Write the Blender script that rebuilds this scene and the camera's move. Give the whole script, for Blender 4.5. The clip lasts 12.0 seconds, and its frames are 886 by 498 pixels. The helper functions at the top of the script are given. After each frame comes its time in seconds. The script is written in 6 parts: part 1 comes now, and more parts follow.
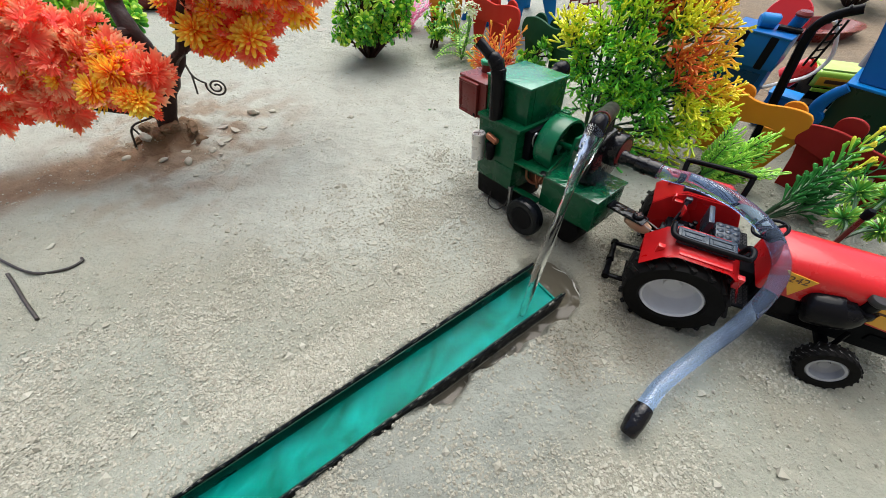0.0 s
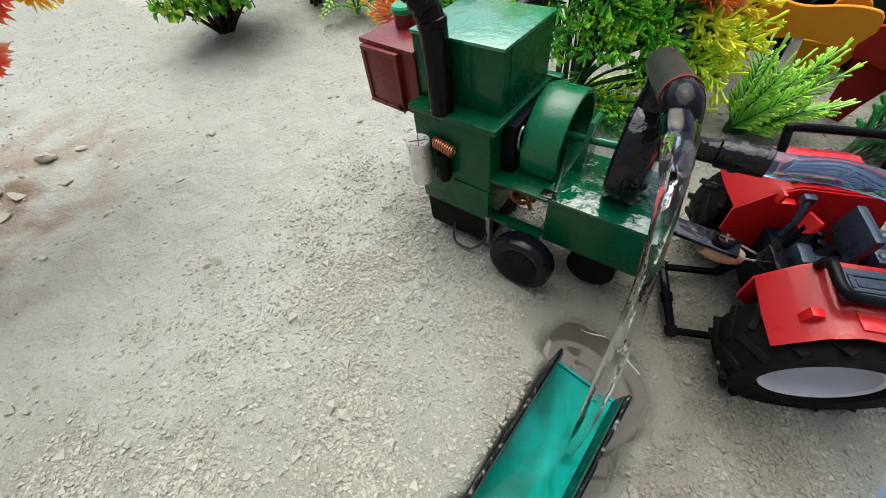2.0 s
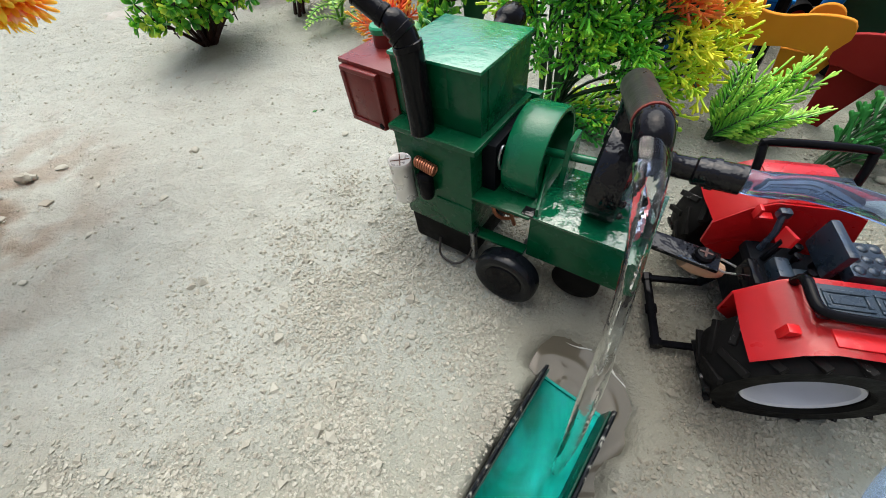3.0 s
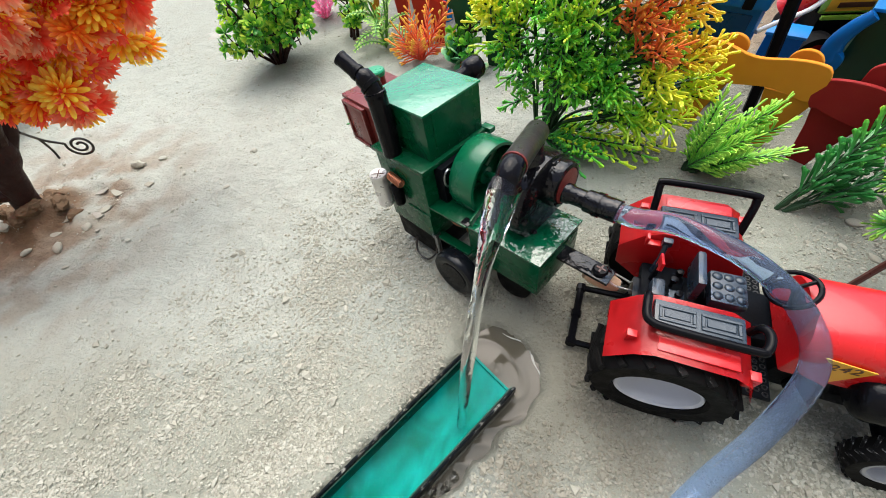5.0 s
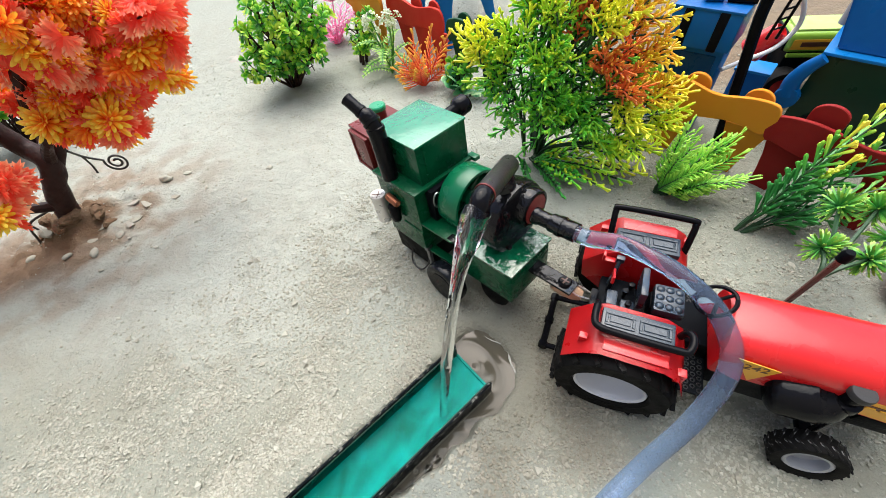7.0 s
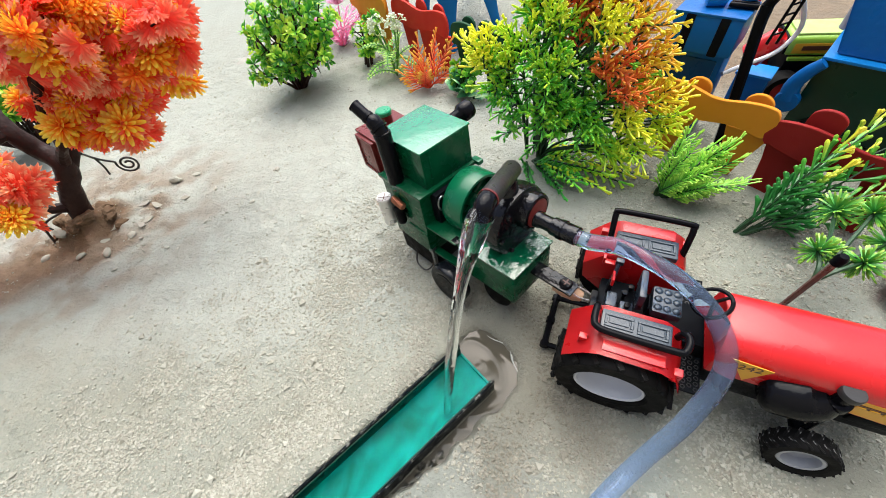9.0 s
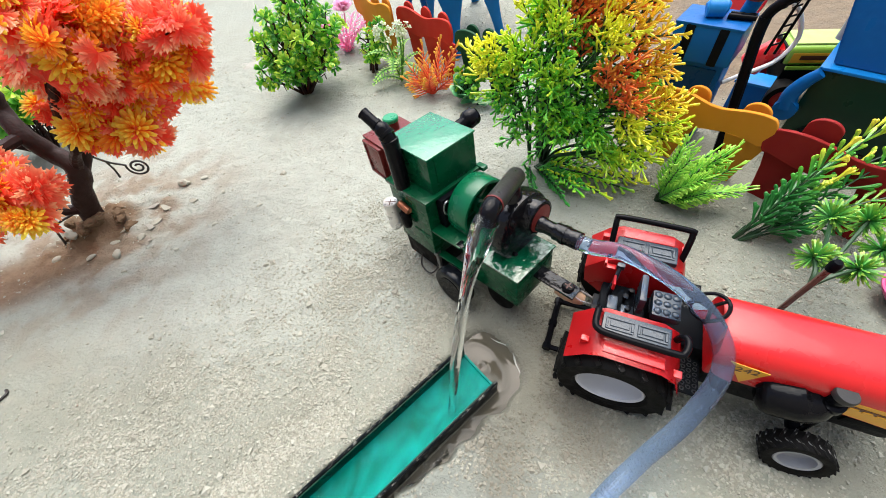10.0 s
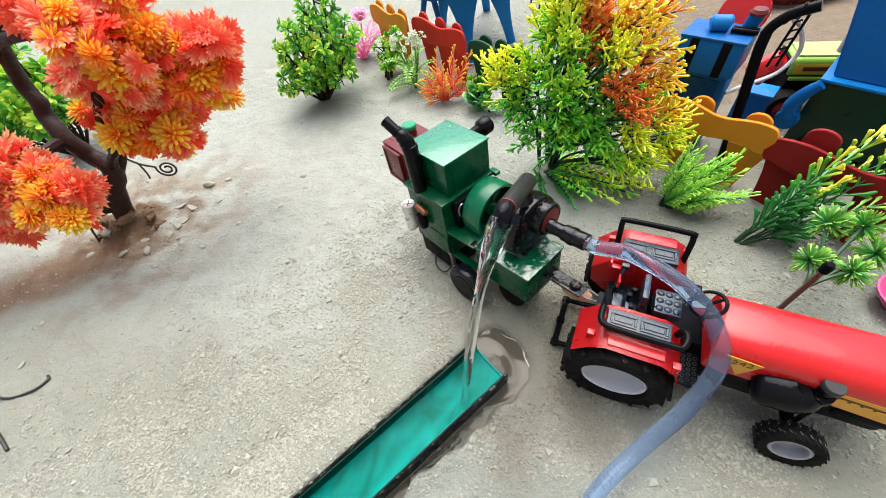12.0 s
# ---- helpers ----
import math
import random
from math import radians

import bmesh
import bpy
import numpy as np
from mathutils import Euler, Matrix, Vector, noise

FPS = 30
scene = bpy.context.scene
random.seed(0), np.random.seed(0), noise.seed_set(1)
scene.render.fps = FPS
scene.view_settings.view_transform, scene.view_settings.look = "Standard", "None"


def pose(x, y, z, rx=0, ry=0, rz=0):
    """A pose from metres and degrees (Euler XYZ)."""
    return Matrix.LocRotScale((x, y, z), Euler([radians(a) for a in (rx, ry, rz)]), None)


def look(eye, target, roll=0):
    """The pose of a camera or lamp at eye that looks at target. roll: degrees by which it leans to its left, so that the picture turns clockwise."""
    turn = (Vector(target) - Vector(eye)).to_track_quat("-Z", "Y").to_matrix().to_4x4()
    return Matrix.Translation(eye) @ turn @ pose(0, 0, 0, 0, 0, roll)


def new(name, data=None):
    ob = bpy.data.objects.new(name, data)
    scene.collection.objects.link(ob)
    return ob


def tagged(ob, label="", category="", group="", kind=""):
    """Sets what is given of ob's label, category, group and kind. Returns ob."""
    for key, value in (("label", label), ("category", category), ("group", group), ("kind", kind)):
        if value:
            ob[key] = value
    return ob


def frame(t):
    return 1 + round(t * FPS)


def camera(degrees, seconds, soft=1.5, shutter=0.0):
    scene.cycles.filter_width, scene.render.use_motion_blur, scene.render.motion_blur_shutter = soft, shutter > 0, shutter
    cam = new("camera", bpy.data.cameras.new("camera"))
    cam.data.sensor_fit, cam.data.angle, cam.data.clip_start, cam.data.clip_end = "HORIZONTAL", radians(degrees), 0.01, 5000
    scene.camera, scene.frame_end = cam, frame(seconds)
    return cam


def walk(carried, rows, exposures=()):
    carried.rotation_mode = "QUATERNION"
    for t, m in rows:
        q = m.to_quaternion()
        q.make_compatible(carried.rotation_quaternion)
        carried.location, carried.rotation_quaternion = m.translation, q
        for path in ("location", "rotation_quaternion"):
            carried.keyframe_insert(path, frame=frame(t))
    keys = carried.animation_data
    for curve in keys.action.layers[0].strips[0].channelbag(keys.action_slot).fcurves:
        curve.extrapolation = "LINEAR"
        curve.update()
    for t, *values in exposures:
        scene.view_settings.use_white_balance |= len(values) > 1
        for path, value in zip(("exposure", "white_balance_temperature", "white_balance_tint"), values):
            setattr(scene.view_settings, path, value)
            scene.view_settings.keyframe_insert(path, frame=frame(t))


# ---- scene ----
cam = camera(100.0, 12.0, 0.9)
PATH = [
    (0, (0.021, 0.026, 0.212), (-0.076, 1.331, -1.301), -0.3),
    (0.5, (0.004, 0.072, 0.197), (-0.008, 1.356, -1.336), -1.9),
    (1, (0.003, 0.098, 0.185), (0.05, 1.34, -1.382), -1.4),
    (1.5, (0.014, 0.123, 0.167), (0.14, 1.282, -1.459), -3.0),
    (2, (0.02, 0.145, 0.162), (0.167, 1.278, -1.479), -4.7),
    (2.5, (0.021, 0.149, 0.165), (0.183, 1.294, -1.466), -5.0),
    (3, (0.026, 0.15, 0.166), (0.201, 1.281, -1.474), -4.9),
    (3.2, (0.027, 0.148, 0.17), (0.195, 1.284, -1.468), -5.4),
    (4.8, (0.066, 0.12, 0.192), (-0.052, 1.279, -1.433), -11.3),
    (5, (0.075, 0.117, 0.196), (-0.067, 1.295, -1.414), -11.8),
    (5.5, (0.091, 0.109, 0.21), (-0.087, 1.317, -1.374), -12.7),
    (6, (0.089, 0.105, 0.215), (-0.092, 1.32, -1.363), -12.7),
    (6.5, (0.089, 0.102, 0.218), (-0.088, 1.321, -1.358), -12.2),
    (7, (0.088, 0.101, 0.219), (-0.089, 1.319, -1.357), -11.9),
    (9, (0.088, 0.099, 0.225), (-0.106, 1.311, -1.354), -12.4),
    (9.5, (0.087, 0.098, 0.228), (-0.11, 1.317, -1.346), -12.4),
    (10, (0.086, 0.096, 0.23), (-0.111, 1.321, -1.339), -12.1),
    (10.5, (0.085, 0.094, 0.232), (-0.116, 1.321, -1.334), -12.2),
    (11, (0.086, 0.095, 0.235), (-0.12, 1.329, -1.325), -12.5),
    (11.5, (0.086, 0.093, 0.237), (-0.123, 1.327, -1.323), -12.5),
    (12, (0.082, 0.085, 0.241), (-0.148, 1.323, -1.313), -12.5),
]
walk(cam, [(t, look(eye, target, roll)) for t, eye, target, roll in PATH], ((0.0, 1.00), (2.0, 1.02), (3.2, 1.10), (6.0, 1.28), (12.0, 1.30)))

# ---- world, sun ----
world = bpy.data.worlds.new("world")
scene.world = world
world.use_nodes = True
wn = world.node_tree
sky = wn.nodes.new("ShaderNodeTexSky")
sky.sky_type, sky.sun_disc = "NISHITA", False
SUN_UP, SUN_ROT = radians(66), radians(5)
sky.sun_elevation, sky.sun_rotation = SUN_UP, SUN_ROT
sky.air_density, sky.dust_density, sky.ozone_density = 0.6, 4.0, 0.6
wn.links.new(sky.outputs[0], wn.nodes["Background"].inputs[0])
wn.nodes["Background"].inputs[1].default_value = 0.13
sun = new("sun", bpy.data.lights.new("sun", "SUN"))
sun.data.energy, sun.data.angle, sun.data.color = 1.95, radians(72), (0.955, 1.0, 1.0)
sun.matrix_world = look((math.sin(SUN_ROT) * math.cos(SUN_UP) * 5, math.cos(SUN_ROT) * math.cos(SUN_UP) * 5, math.sin(SUN_UP) * 5), (0, 0, 0))


# ---- materials ----
def mat_new(name):
    m = bpy.data.materials.new(name)
    m.use_nodes = True
    t = m.node_tree
    return m, t, t.nodes["Principled BSDF"]


def ramp(t, fac, stops):
    r = t.nodes.new("ShaderNodeValToRGB")
    while len(r.color_ramp.elements) < len(stops):
        r.color_ramp.elements.new(0.5)
    for e, (p, c) in zip(r.color_ramp.elements, stops):
        e.position, e.color = p, (*c, 1)
    t.links.new(fac, r.inputs[0])
    return r.outputs[0]


def noise_tex(t, scale, detail=4, rough=0.55, dist=0.0):
    n = t.nodes.new("ShaderNodeTexNoise")
    n.inputs["Scale"].default_value, n.inputs["Detail"].default_value = scale, detail
    n.inputs["Roughness"].default_value, n.inputs["Distortion"].default_value = rough, dist
    c = t.nodes.new("ShaderNodeTexCoord")
    t.links.new(c.outputs["Object"], n.inputs["Vector"])
    return n.outputs[0]


def mixc(t, fac, a, b, mode="MIX"):
    n = t.nodes.new("ShaderNodeMix")
    n.data_type, n.blend_type = "RGBA", mode
    for sock, v in ((n.inputs[0], fac), (n.inputs[6], a), (n.inputs[7], b)):
        if isinstance(v, bpy.types.NodeSocket):
            t.links.new(v, sock)
        else:
            sock.default_value = v if isinstance(v, (int, float)) else (*v, 1)
    return n.outputs[2]


def bump(t, b, height, strength, dist):
    n = t.nodes.new("ShaderNodeBump")
    n.inputs["Strength"].default_value, n.inputs["Distance"].default_value = strength, dist
    t.links.new(height, n.inputs["Height"])
    t.links.new(n.outputs[0], b.inputs["Normal"])


def surface(name, col, col2, rough, metal=0.0, scale=120, grain=900, spec=0.5, relief=0.0002, coat=0.0, dirt=None, dirt_at=0.62):
    """Paint, plastic, rubber or metal: two tones, wear in the gloss, fine relief, and dust where dirt is given."""
    m, t, b = mat_new(name)
    n1, n2 = noise_tex(t, scale), noise_tex(t, grain, 3)
    c = mixc(t, n1, col, col2)
    if dirt:
        c = mixc(t, ramp(t, noise_tex(t, scale * 1.7, 6, 0.7), [(dirt_at, (0, 0, 0)), (dirt_at + 0.1, (1, 1, 1))]), c, dirt)
    t.links.new(c, b.inputs["Base Color"])
    r = ramp(t, n1, [(0.3, (rough * 0.75,) * 3), (0.7, (min(1, rough * 1.3),) * 3)])
    t.links.new(r, b.inputs["Roughness"])
    b.inputs["Metallic"].default_value, b.inputs["Specular IOR Level"].default_value = metal, spec
    b.inputs["Coat Weight"].default_value = coat
    if relief:
        bump(t, b, n2, 0.5, relief)
    return m


def soil_material():
    m, t, b = mat_new("soil")
    big, mid, fine = noise_tex(t, 7, 4), noise_tex(t, 55, 6, 0.65), noise_tex(t, 620, 5, 0.7)
    c = ramp(t, big, [(0.30, (0.208, 0.194, 0.148)), (0.46, (0.265, 0.262, 0.207)), (0.66, (0.285, 0.306, 0.262))])
    c = mixc(t, ramp(t, mid, [(0.35, (0, 0, 0)), (0.75, (1, 1, 1))]), c, (0.228, 0.238, 0.190))
    c = mixc(t, ramp(t, fine, [(0.30, (0.30, 0.30, 0.30)), (0.48, (0, 0, 0))]), c, (0.176, 0.164, 0.121))
    c = mixc(t, ramp(t, fine, [(0.62, (0, 0, 0)), (0.75, (0.5, 0.5, 0.5))]), c, (0.371, 0.377, 0.310))
    wet = t.nodes.new("ShaderNodeAttribute")
    wet.attribute_name = "wet"
    clay = t.nodes.new("ShaderNodeAttribute")
    clay.attribute_name = "clay"
    c = mixc(t, clay.outputs["Fac"], c, ramp(t, mid, [(0.3, (0.157, 0.172, 0.154)), (0.7, (0.231, 0.253, 0.230))]))
    # Paler tone that carries the brighter light on the far ground.
    far_lit = t.nodes.new("ShaderNodeAttribute")
    far_lit.attribute_name = "far_lit"
    c = mixc(t, far_lit.outputs["Fac"], c, ramp(t, mid, [(0.3, (0.312, 0.324, 0.278)), (0.7, (0.388, 0.406, 0.358))]))
    # Brown mud, and the tree's shade painted in with it.
    mud_shade = t.nodes.new("ShaderNodeAttribute")
    mud_shade.attribute_name = "mud_shade"
    c = mixc(t, mud_shade.outputs["Fac"], c, ramp(t, mid, [(0.3, (0.127, 0.074, 0.040)), (0.7, (0.222, 0.144, 0.084))]))
    c = mixc(t, wet.outputs["Fac"], c, ramp(t, mid, [(0.3, (0.104, 0.094, 0.068)), (0.7, (0.159, 0.146, 0.109))]))
    t.links.new(c, b.inputs["Base Color"])
    inv = t.nodes.new("ShaderNodeMapRange")
    inv.inputs[3].default_value, inv.inputs[4].default_value = 0.97, 0.38
    t.links.new(wet.outputs["Fac"], inv.inputs[0])
    t.links.new(inv.outputs[0], b.inputs["Roughness"])
    b.inputs["Specular IOR Level"].default_value = 0.3
    h = noise_tex(t, 240, 5, 0.62)
    h = mixc(t, 0.30, h, fine)
    h = mixc(t, 0.40, h, mid)
    bump(t, b, h, 0.8, 0.0075)
    return m


def leaf_material(name, stops, rough=0.42, vary=0.25, glow=0.3):
    """Moulded plastic foliage: colour runs from the base of a leaf to its tip, shifted leaf by leaf."""
    m, t, b = mat_new(name)
    tip = t.nodes.new("ShaderNodeAttribute")
    tip.attribute_name = "tip"
    geo = t.nodes.new("ShaderNodeNewGeometry")
    add = t.nodes.new("ShaderNodeMath")
    add.operation = "MULTIPLY_ADD"
    add.inputs[1].default_value = vary
    t.links.new(geo.outputs["Random Per Island"], add.inputs[0])
    t.links.new(tip.outputs["Fac"], add.inputs[2])
    c = ramp(t, add.outputs[0], stops)
    c = mixc(t, 0.15, c, ramp(t, noise_tex(t, 260, 3), [(0.3, (0.45, 0.45, 0.45)), (0.7, (1, 1, 1))]), "MULTIPLY")
    t.links.new(c, b.inputs["Base Color"])
    b.inputs["Roughness"].default_value = rough
    tr = t.nodes.new("ShaderNodeBsdfTranslucent")
    t.links.new(c, tr.inputs[0])
    mx = t.nodes.new("ShaderNodeMixShader")
    mx.inputs[0].default_value = glow
    t.links.new(b.outputs[0], mx.inputs[1])
    t.links.new(tr.outputs[0], mx.inputs[2])
    t.links.new(mx.outputs[0], t.nodes["Material Output"].inputs[0])
    return m


def clear_material(name, tint, ior, rough=0.03, waves=0.0):
    m, t, b = mat_new(name)
    b.inputs["Base Color"].default_value = (*tint, 1)
    b.inputs["Transmission Weight"].default_value, b.inputs["IOR"].default_value = 1.0, ior
    b.inputs["Roughness"].default_value = rough
    if waves:
        bump(t, b, noise_tex(t, 90, 3, 0.5, 1.0), 0.6, waves)
    return m


SOIL = soil_material()
def crumb_material():
    m, t, b = mat_new("soil_crumbs")
    geo = t.nodes.new("ShaderNodeNewGeometry")
    c = ramp(t, geo.outputs["Random Per Island"], [(0.0, (0.285, 0.272, 0.218)), (0.45, (0.326, 0.318, 0.258)), (1.0, (0.385, 0.381, 0.316))])
    damp = t.nodes.new("ShaderNodeAttribute")
    damp.attribute_name = "damp"
    c = mixc(t, damp.outputs["Fac"], c, (0.150, 0.133, 0.101))
    t.links.new(mixc(t, 0.25, c, ramp(t, noise_tex(t, 1500, 3), [(0.3, (0.5, 0.5, 0.5)), (0.7, (1, 1, 1))]), "MULTIPLY"), b.inputs["Base Color"])
    b.inputs["Roughness"].default_value, b.inputs["Specular IOR Level"].default_value = 0.95, 0.2
    return m


CRUMB = crumb_material()
GREEN = surface("green_enamel", (0.001, 0.076, 0.028), (0.0008, 0.044, 0.016), 0.25, scale=90, grain=260, coat=0.10, relief=0.0007, spec=0.2, dirt=(0.06, 0.13, 0.07), dirt_at=0.72)
GREEN.node_tree.nodes["Principled BSDF"].inputs["Coat IOR"].default_value = 1.6
GREEN.node_tree.nodes["Principled BSDF"].inputs["Coat Roughness"].default_value = 0.09
def lining_material():
    m, t, b = mat_new("green_lining_with_ripple_light")
    n = t.nodes.new("ShaderNodeTexNoise")
    n.inputs["Scale"].default_value, n.inputs["Detail"].default_value, n.inputs["Distortion"].default_value = 1.0, 4, 1.2
    mp, co = t.nodes.new("ShaderNodeMapping"), t.nodes.new("ShaderNodeTexCoord")
    mp.vector_type = "TEXTURE"
    mp.inputs["Rotation"].default_value, mp.inputs["Scale"].default_value = (0, 0, radians(62)), (1 / 28, 1 / 70, 1 / 60)
    t.links.new(co.outputs["Object"], mp.inputs[0])
    t.links.new(mp.outputs[0], n.inputs["Vector"])
    n = n.outputs[0]
    # Light and dark streaks paint the water's ripples into the floor colour.
    t.links.new(ramp(t, n, [(0.30, (0.000, 0.098, 0.066)), (0.42, (0.000, 0.140, 0.104)), (0.58, (0.001, 0.195, 0.160)), (0.74, (0.005, 0.290, 0.250))]), b.inputs["Base Color"])
    b.inputs["Roughness"].default_value, b.inputs["Specular IOR Level"].default_value = 0.4, 0.05
    return m


GREEN_IN = lining_material()
MAROON = surface("maroon_paint", (0.155, 0.021, 0.018), (0.105, 0.014, 0.012), 0.30, scale=90, spec=0.3, dirt=(0.24, 0.09, 0.07), dirt_at=0.70)
BLACK = surface("black_plastic", (0.003, 0.003, 0.004), (0.006, 0.006, 0.007), 0.07, scale=160, spec=0.07, relief=0)
# Black plastic with pale wear; the bluish base paints in reflected sky.
WORN_SKYLIT = surface("worn_sky_tinted_black_plastic", (0.011, 0.021, 0.032), (0.019, 0.032, 0.045), 0.30, scale=200, grain=700, spec=0.5, relief=0.0001, dirt=(0.09, 0.10, 0.11), dirt_at=0.66)
RIMGREY = surface("grey_rim_plastic", (0.36, 0.37, 0.39), (0.27, 0.28, 0.30), 0.4, scale=160, dirt=(0.26, 0.24, 0.20), dirt_at=0.62)
BLACKM = surface("black_matt_plastic", (0.003, 0.004, 0.005), (0.006, 0.007, 0.009), 0.36, scale=160, spec=0.03)
TAR = surface("black_paint_with_drips", (0.003, 0.003, 0.004), (0.007, 0.007, 0.008), 0.09, scale=220, grain=130, relief=0.0024, spec=0.28)
PIPE = surface("glossy_black_pipe_paint", (0.003, 0.003, 0.004), (0.006, 0.006, 0.007), 0.10, scale=150, grain=240, relief=0.0006, spec=0.12)
REDFACE = surface("dull_red_paint", (0.20, 0.022, 0.018), (0.10, 0.012, 0.010), 0.4, scale=160)
WHEELRUB = surface("glossy_scuffed_rubber", (0.003, 0.004, 0.006), (0.006, 0.007, 0.009), 0.18, scale=130, spec=0.18, dirt=(0.22, 0.21, 0.18), dirt_at=0.76)
FLYGREEN = surface("flywheel_green_enamel", (0.001, 0.115, 0.046), (0.001, 0.085, 0.034), 0.25, scale=60, coat=0.15, spec=0.3)
# Paler, worn copy of the green enamel; sky brightness is painted into it.
LIDGREEN_LIT = surface("sky_lit_green_enamel", (0.003, 0.22, 0.100), (0.002, 0.14, 0.062), 0.16, scale=120, grain=200, coat=0.55, relief=0.0016, spec=0.5, dirt=(0.20, 0.34, 0.26), dirt_at=0.66)
LIDGREEN_LIT.node_tree.nodes["Principled BSDF"].inputs["Coat IOR"].default_value = 1.6
LIDGREEN_LIT.node_tree.nodes["Principled BSDF"].inputs["Coat Roughness"].default_value = 0.2
CAPGREEN = surface("bright_green_cap_paint", (0.004, 0.26, 0.11), (0.003, 0.19, 0.08), 0.3, scale=150)
WETGREEN = surface("wet_green_enamel", (0.002, 0.095, 0.040), (0.0015, 0.060, 0.025), 0.05, scale=90, grain=110, coat=0.6, relief=0.0050, spec=0.5)
CHANEDGE = surface("black_channel_wall", (0.004, 0.006, 0.008), (0.002, 0.003, 0.004), 0.4, scale=170, spec=0.08, dirt=(0.24, 0.24, 0.21), dirt_at=0.55)
GREYPIPE = surface("grey_worn_pipe", (0.030, 0.029, 0.028), (0.014, 0.0135, 0.0135), 0.35, scale=140, spec=0.3, dirt=(0.10, 0.095, 0.09), dirt_at=0.66)
RUBBER = surface("tyre_rubber", (0.005, 0.005, 0.005), (0.009, 0.0085, 0.008), 0.55, scale=180, spec=0.06, dirt=(0.26, 0.23, 0.19), dirt_at=0.75)
MUDTYRE = surface("muddy_tyre_rubber", (0.006, 0.006, 0.006), (0.012, 0.0115, 0.011), 0.6, scale=110, spec=0.08, dirt=(0.40, 0.40, 0.38), dirt_at=0.55)
RED = surface("red_plastic", (0.56, 0.012, 0.014), (0.47, 0.009, 0.012), 0.30, scale=40, grain=600, relief=0.00012, coat=0.22, spec=0.4, dirt=(0.46, 0.075, 0.06), dirt_at=0.66)
RIMWHITE = surface("white_rim_plastic", (0.62, 0.63, 0.66), (0.52, 0.53, 0.56), 0.4, scale=120, dirt=(0.42, 0.38, 0.31), dirt_at=0.70)
TIN = surface("dull_aluminium", (0.66, 0.65, 0.62), (0.54, 0.53, 0.51), 0.30, metal=0.55, scale=200)
STEEL = surface("steel", (0.35, 0.35, 0.36), (0.22, 0.22, 0.23), 0.3, metal=1.0, scale=300)
COPPER = surface("copper_wire", (0.48, 0.19, 0.10), (0.30, 0.12, 0.07), 0.35, metal=0.8)
WOOD = surface("bare_wood", (0.50, 0.32, 0.20), (0.38, 0.23, 0.13), 0.7, scale=150)
YELLOWD = surface("yellow_sticker", (0.75, 0.38, 0.03), (0.68, 0.33, 0.02), 0.35, relief=0)
INK = surface("dark_sticker_ink", (0.10, 0.03, 0.015), (0.07, 0.02, 0.01), 0.4, relief=0)
BARK = surface("plastic_bark", (0.040, 0.017, 0.013), (0.018, 0.008, 0.007), 0.55, scale=180, grain=350, spec=0.2, relief=0.0012)
WIRE = surface("dark_wire", (0.03, 0.024, 0.02), (0.015, 0.012, 0.01), 0.45)
DARKGREEN = surface("dark_green_paint", (0.005, 0.036, 0.019), (0.004, 0.026, 0.013), 0.32, scale=70, spec=0.25, dirt=(0.035, 0.05, 0.035), dirt_at=0.72)
BLUE = surface("blue_enamel", (0.003, 0.110, 0.36), (0.002, 0.080, 0.28), 0.34, scale=70, grain=200, relief=0.0006, spec=0.14, dirt=(0.02, 0.15, 0.36), dirt_at=0.66)
LBLUE = surface("light_blue_enamel", (0.006, 0.19, 0.52), (0.005, 0.15, 0.43), 0.35, scale=70, spec=0.2)
NAVY = surface("deep_blue_enamel", (0.003, 0.060, 0.18), (0.002, 0.044, 0.13), 0.3, scale=70, spec=0.15)
LIMEPALE = surface("pale_lime_plastic", (0.42, 0.58, 0.17), (0.36, 0.51, 0.13), 0.5, relief=0, spec=0.2)
LIME = surface("lime_plastic", (0.27, 0.47, 0.045), (0.22, 0.40, 0.035), 0.3, relief=0)
FOAMY = surface("yellow_foam_sheet", (0.68, 0.27, 0.022), (0.58, 0.21, 0.015), 0.75, scale=40, grain=1200, spec=0.25, dirt=(0.50, 0.21, 0.03), dirt_at=0.66)
FOAMM = surface("dark_red_foam_sheet", (0.27, 0.013, 0.012), (0.21, 0.010, 0.009), 0.7, scale=40, grain=1200, spec=0.2, dirt=(0.24, 0.05, 0.035), dirt_at=0.68)
FOAMR = surface("red_foam_sheet", (0.52, 0.035, 0.020), (0.44, 0.028, 0.016), 0.7, scale=40, grain=1200, spec=0.2, dirt=(0.46, 0.08, 0.04), dirt_at=0.68)
FOAMG = surface("green_foam_sheet", (0.008, 0.065, 0.026), (0.006, 0.046, 0.019), 0.7, scale=40, grain=1200, spec=0.2, dirt=(0.03, 0.10, 0.05), dirt_at=0.68)
PINK = surface("pink_plastic", (0.78, 0.10, 0.28), (0.70, 0.08, 0.23), 0.3, relief=0)
PLASTER = surface("grey_plaster", (0.30, 0.28, 0.25), (0.24, 0.225, 0.20), 0.9, scale=6, grain=60)
CLOD = surface("brown_soil_clod", (0.185, 0.122, 0.074), (0.105, 0.066, 0.039), 0.95, scale=180, grain=700, spec=0.1, relief=0.0022)
FOAM = surface("pale_foam", (0.40, 0.40, 0.36), (0.30, 0.30, 0.27), 0.5, scale=300)
# Shade inside the channel walls is put into this dark green.
SHADED_IN = surface("shaded_green_channel_side", (0.0, 0.030, 0.016), (0.0, 0.017, 0.010), 0.3, scale=60, spec=0.15)
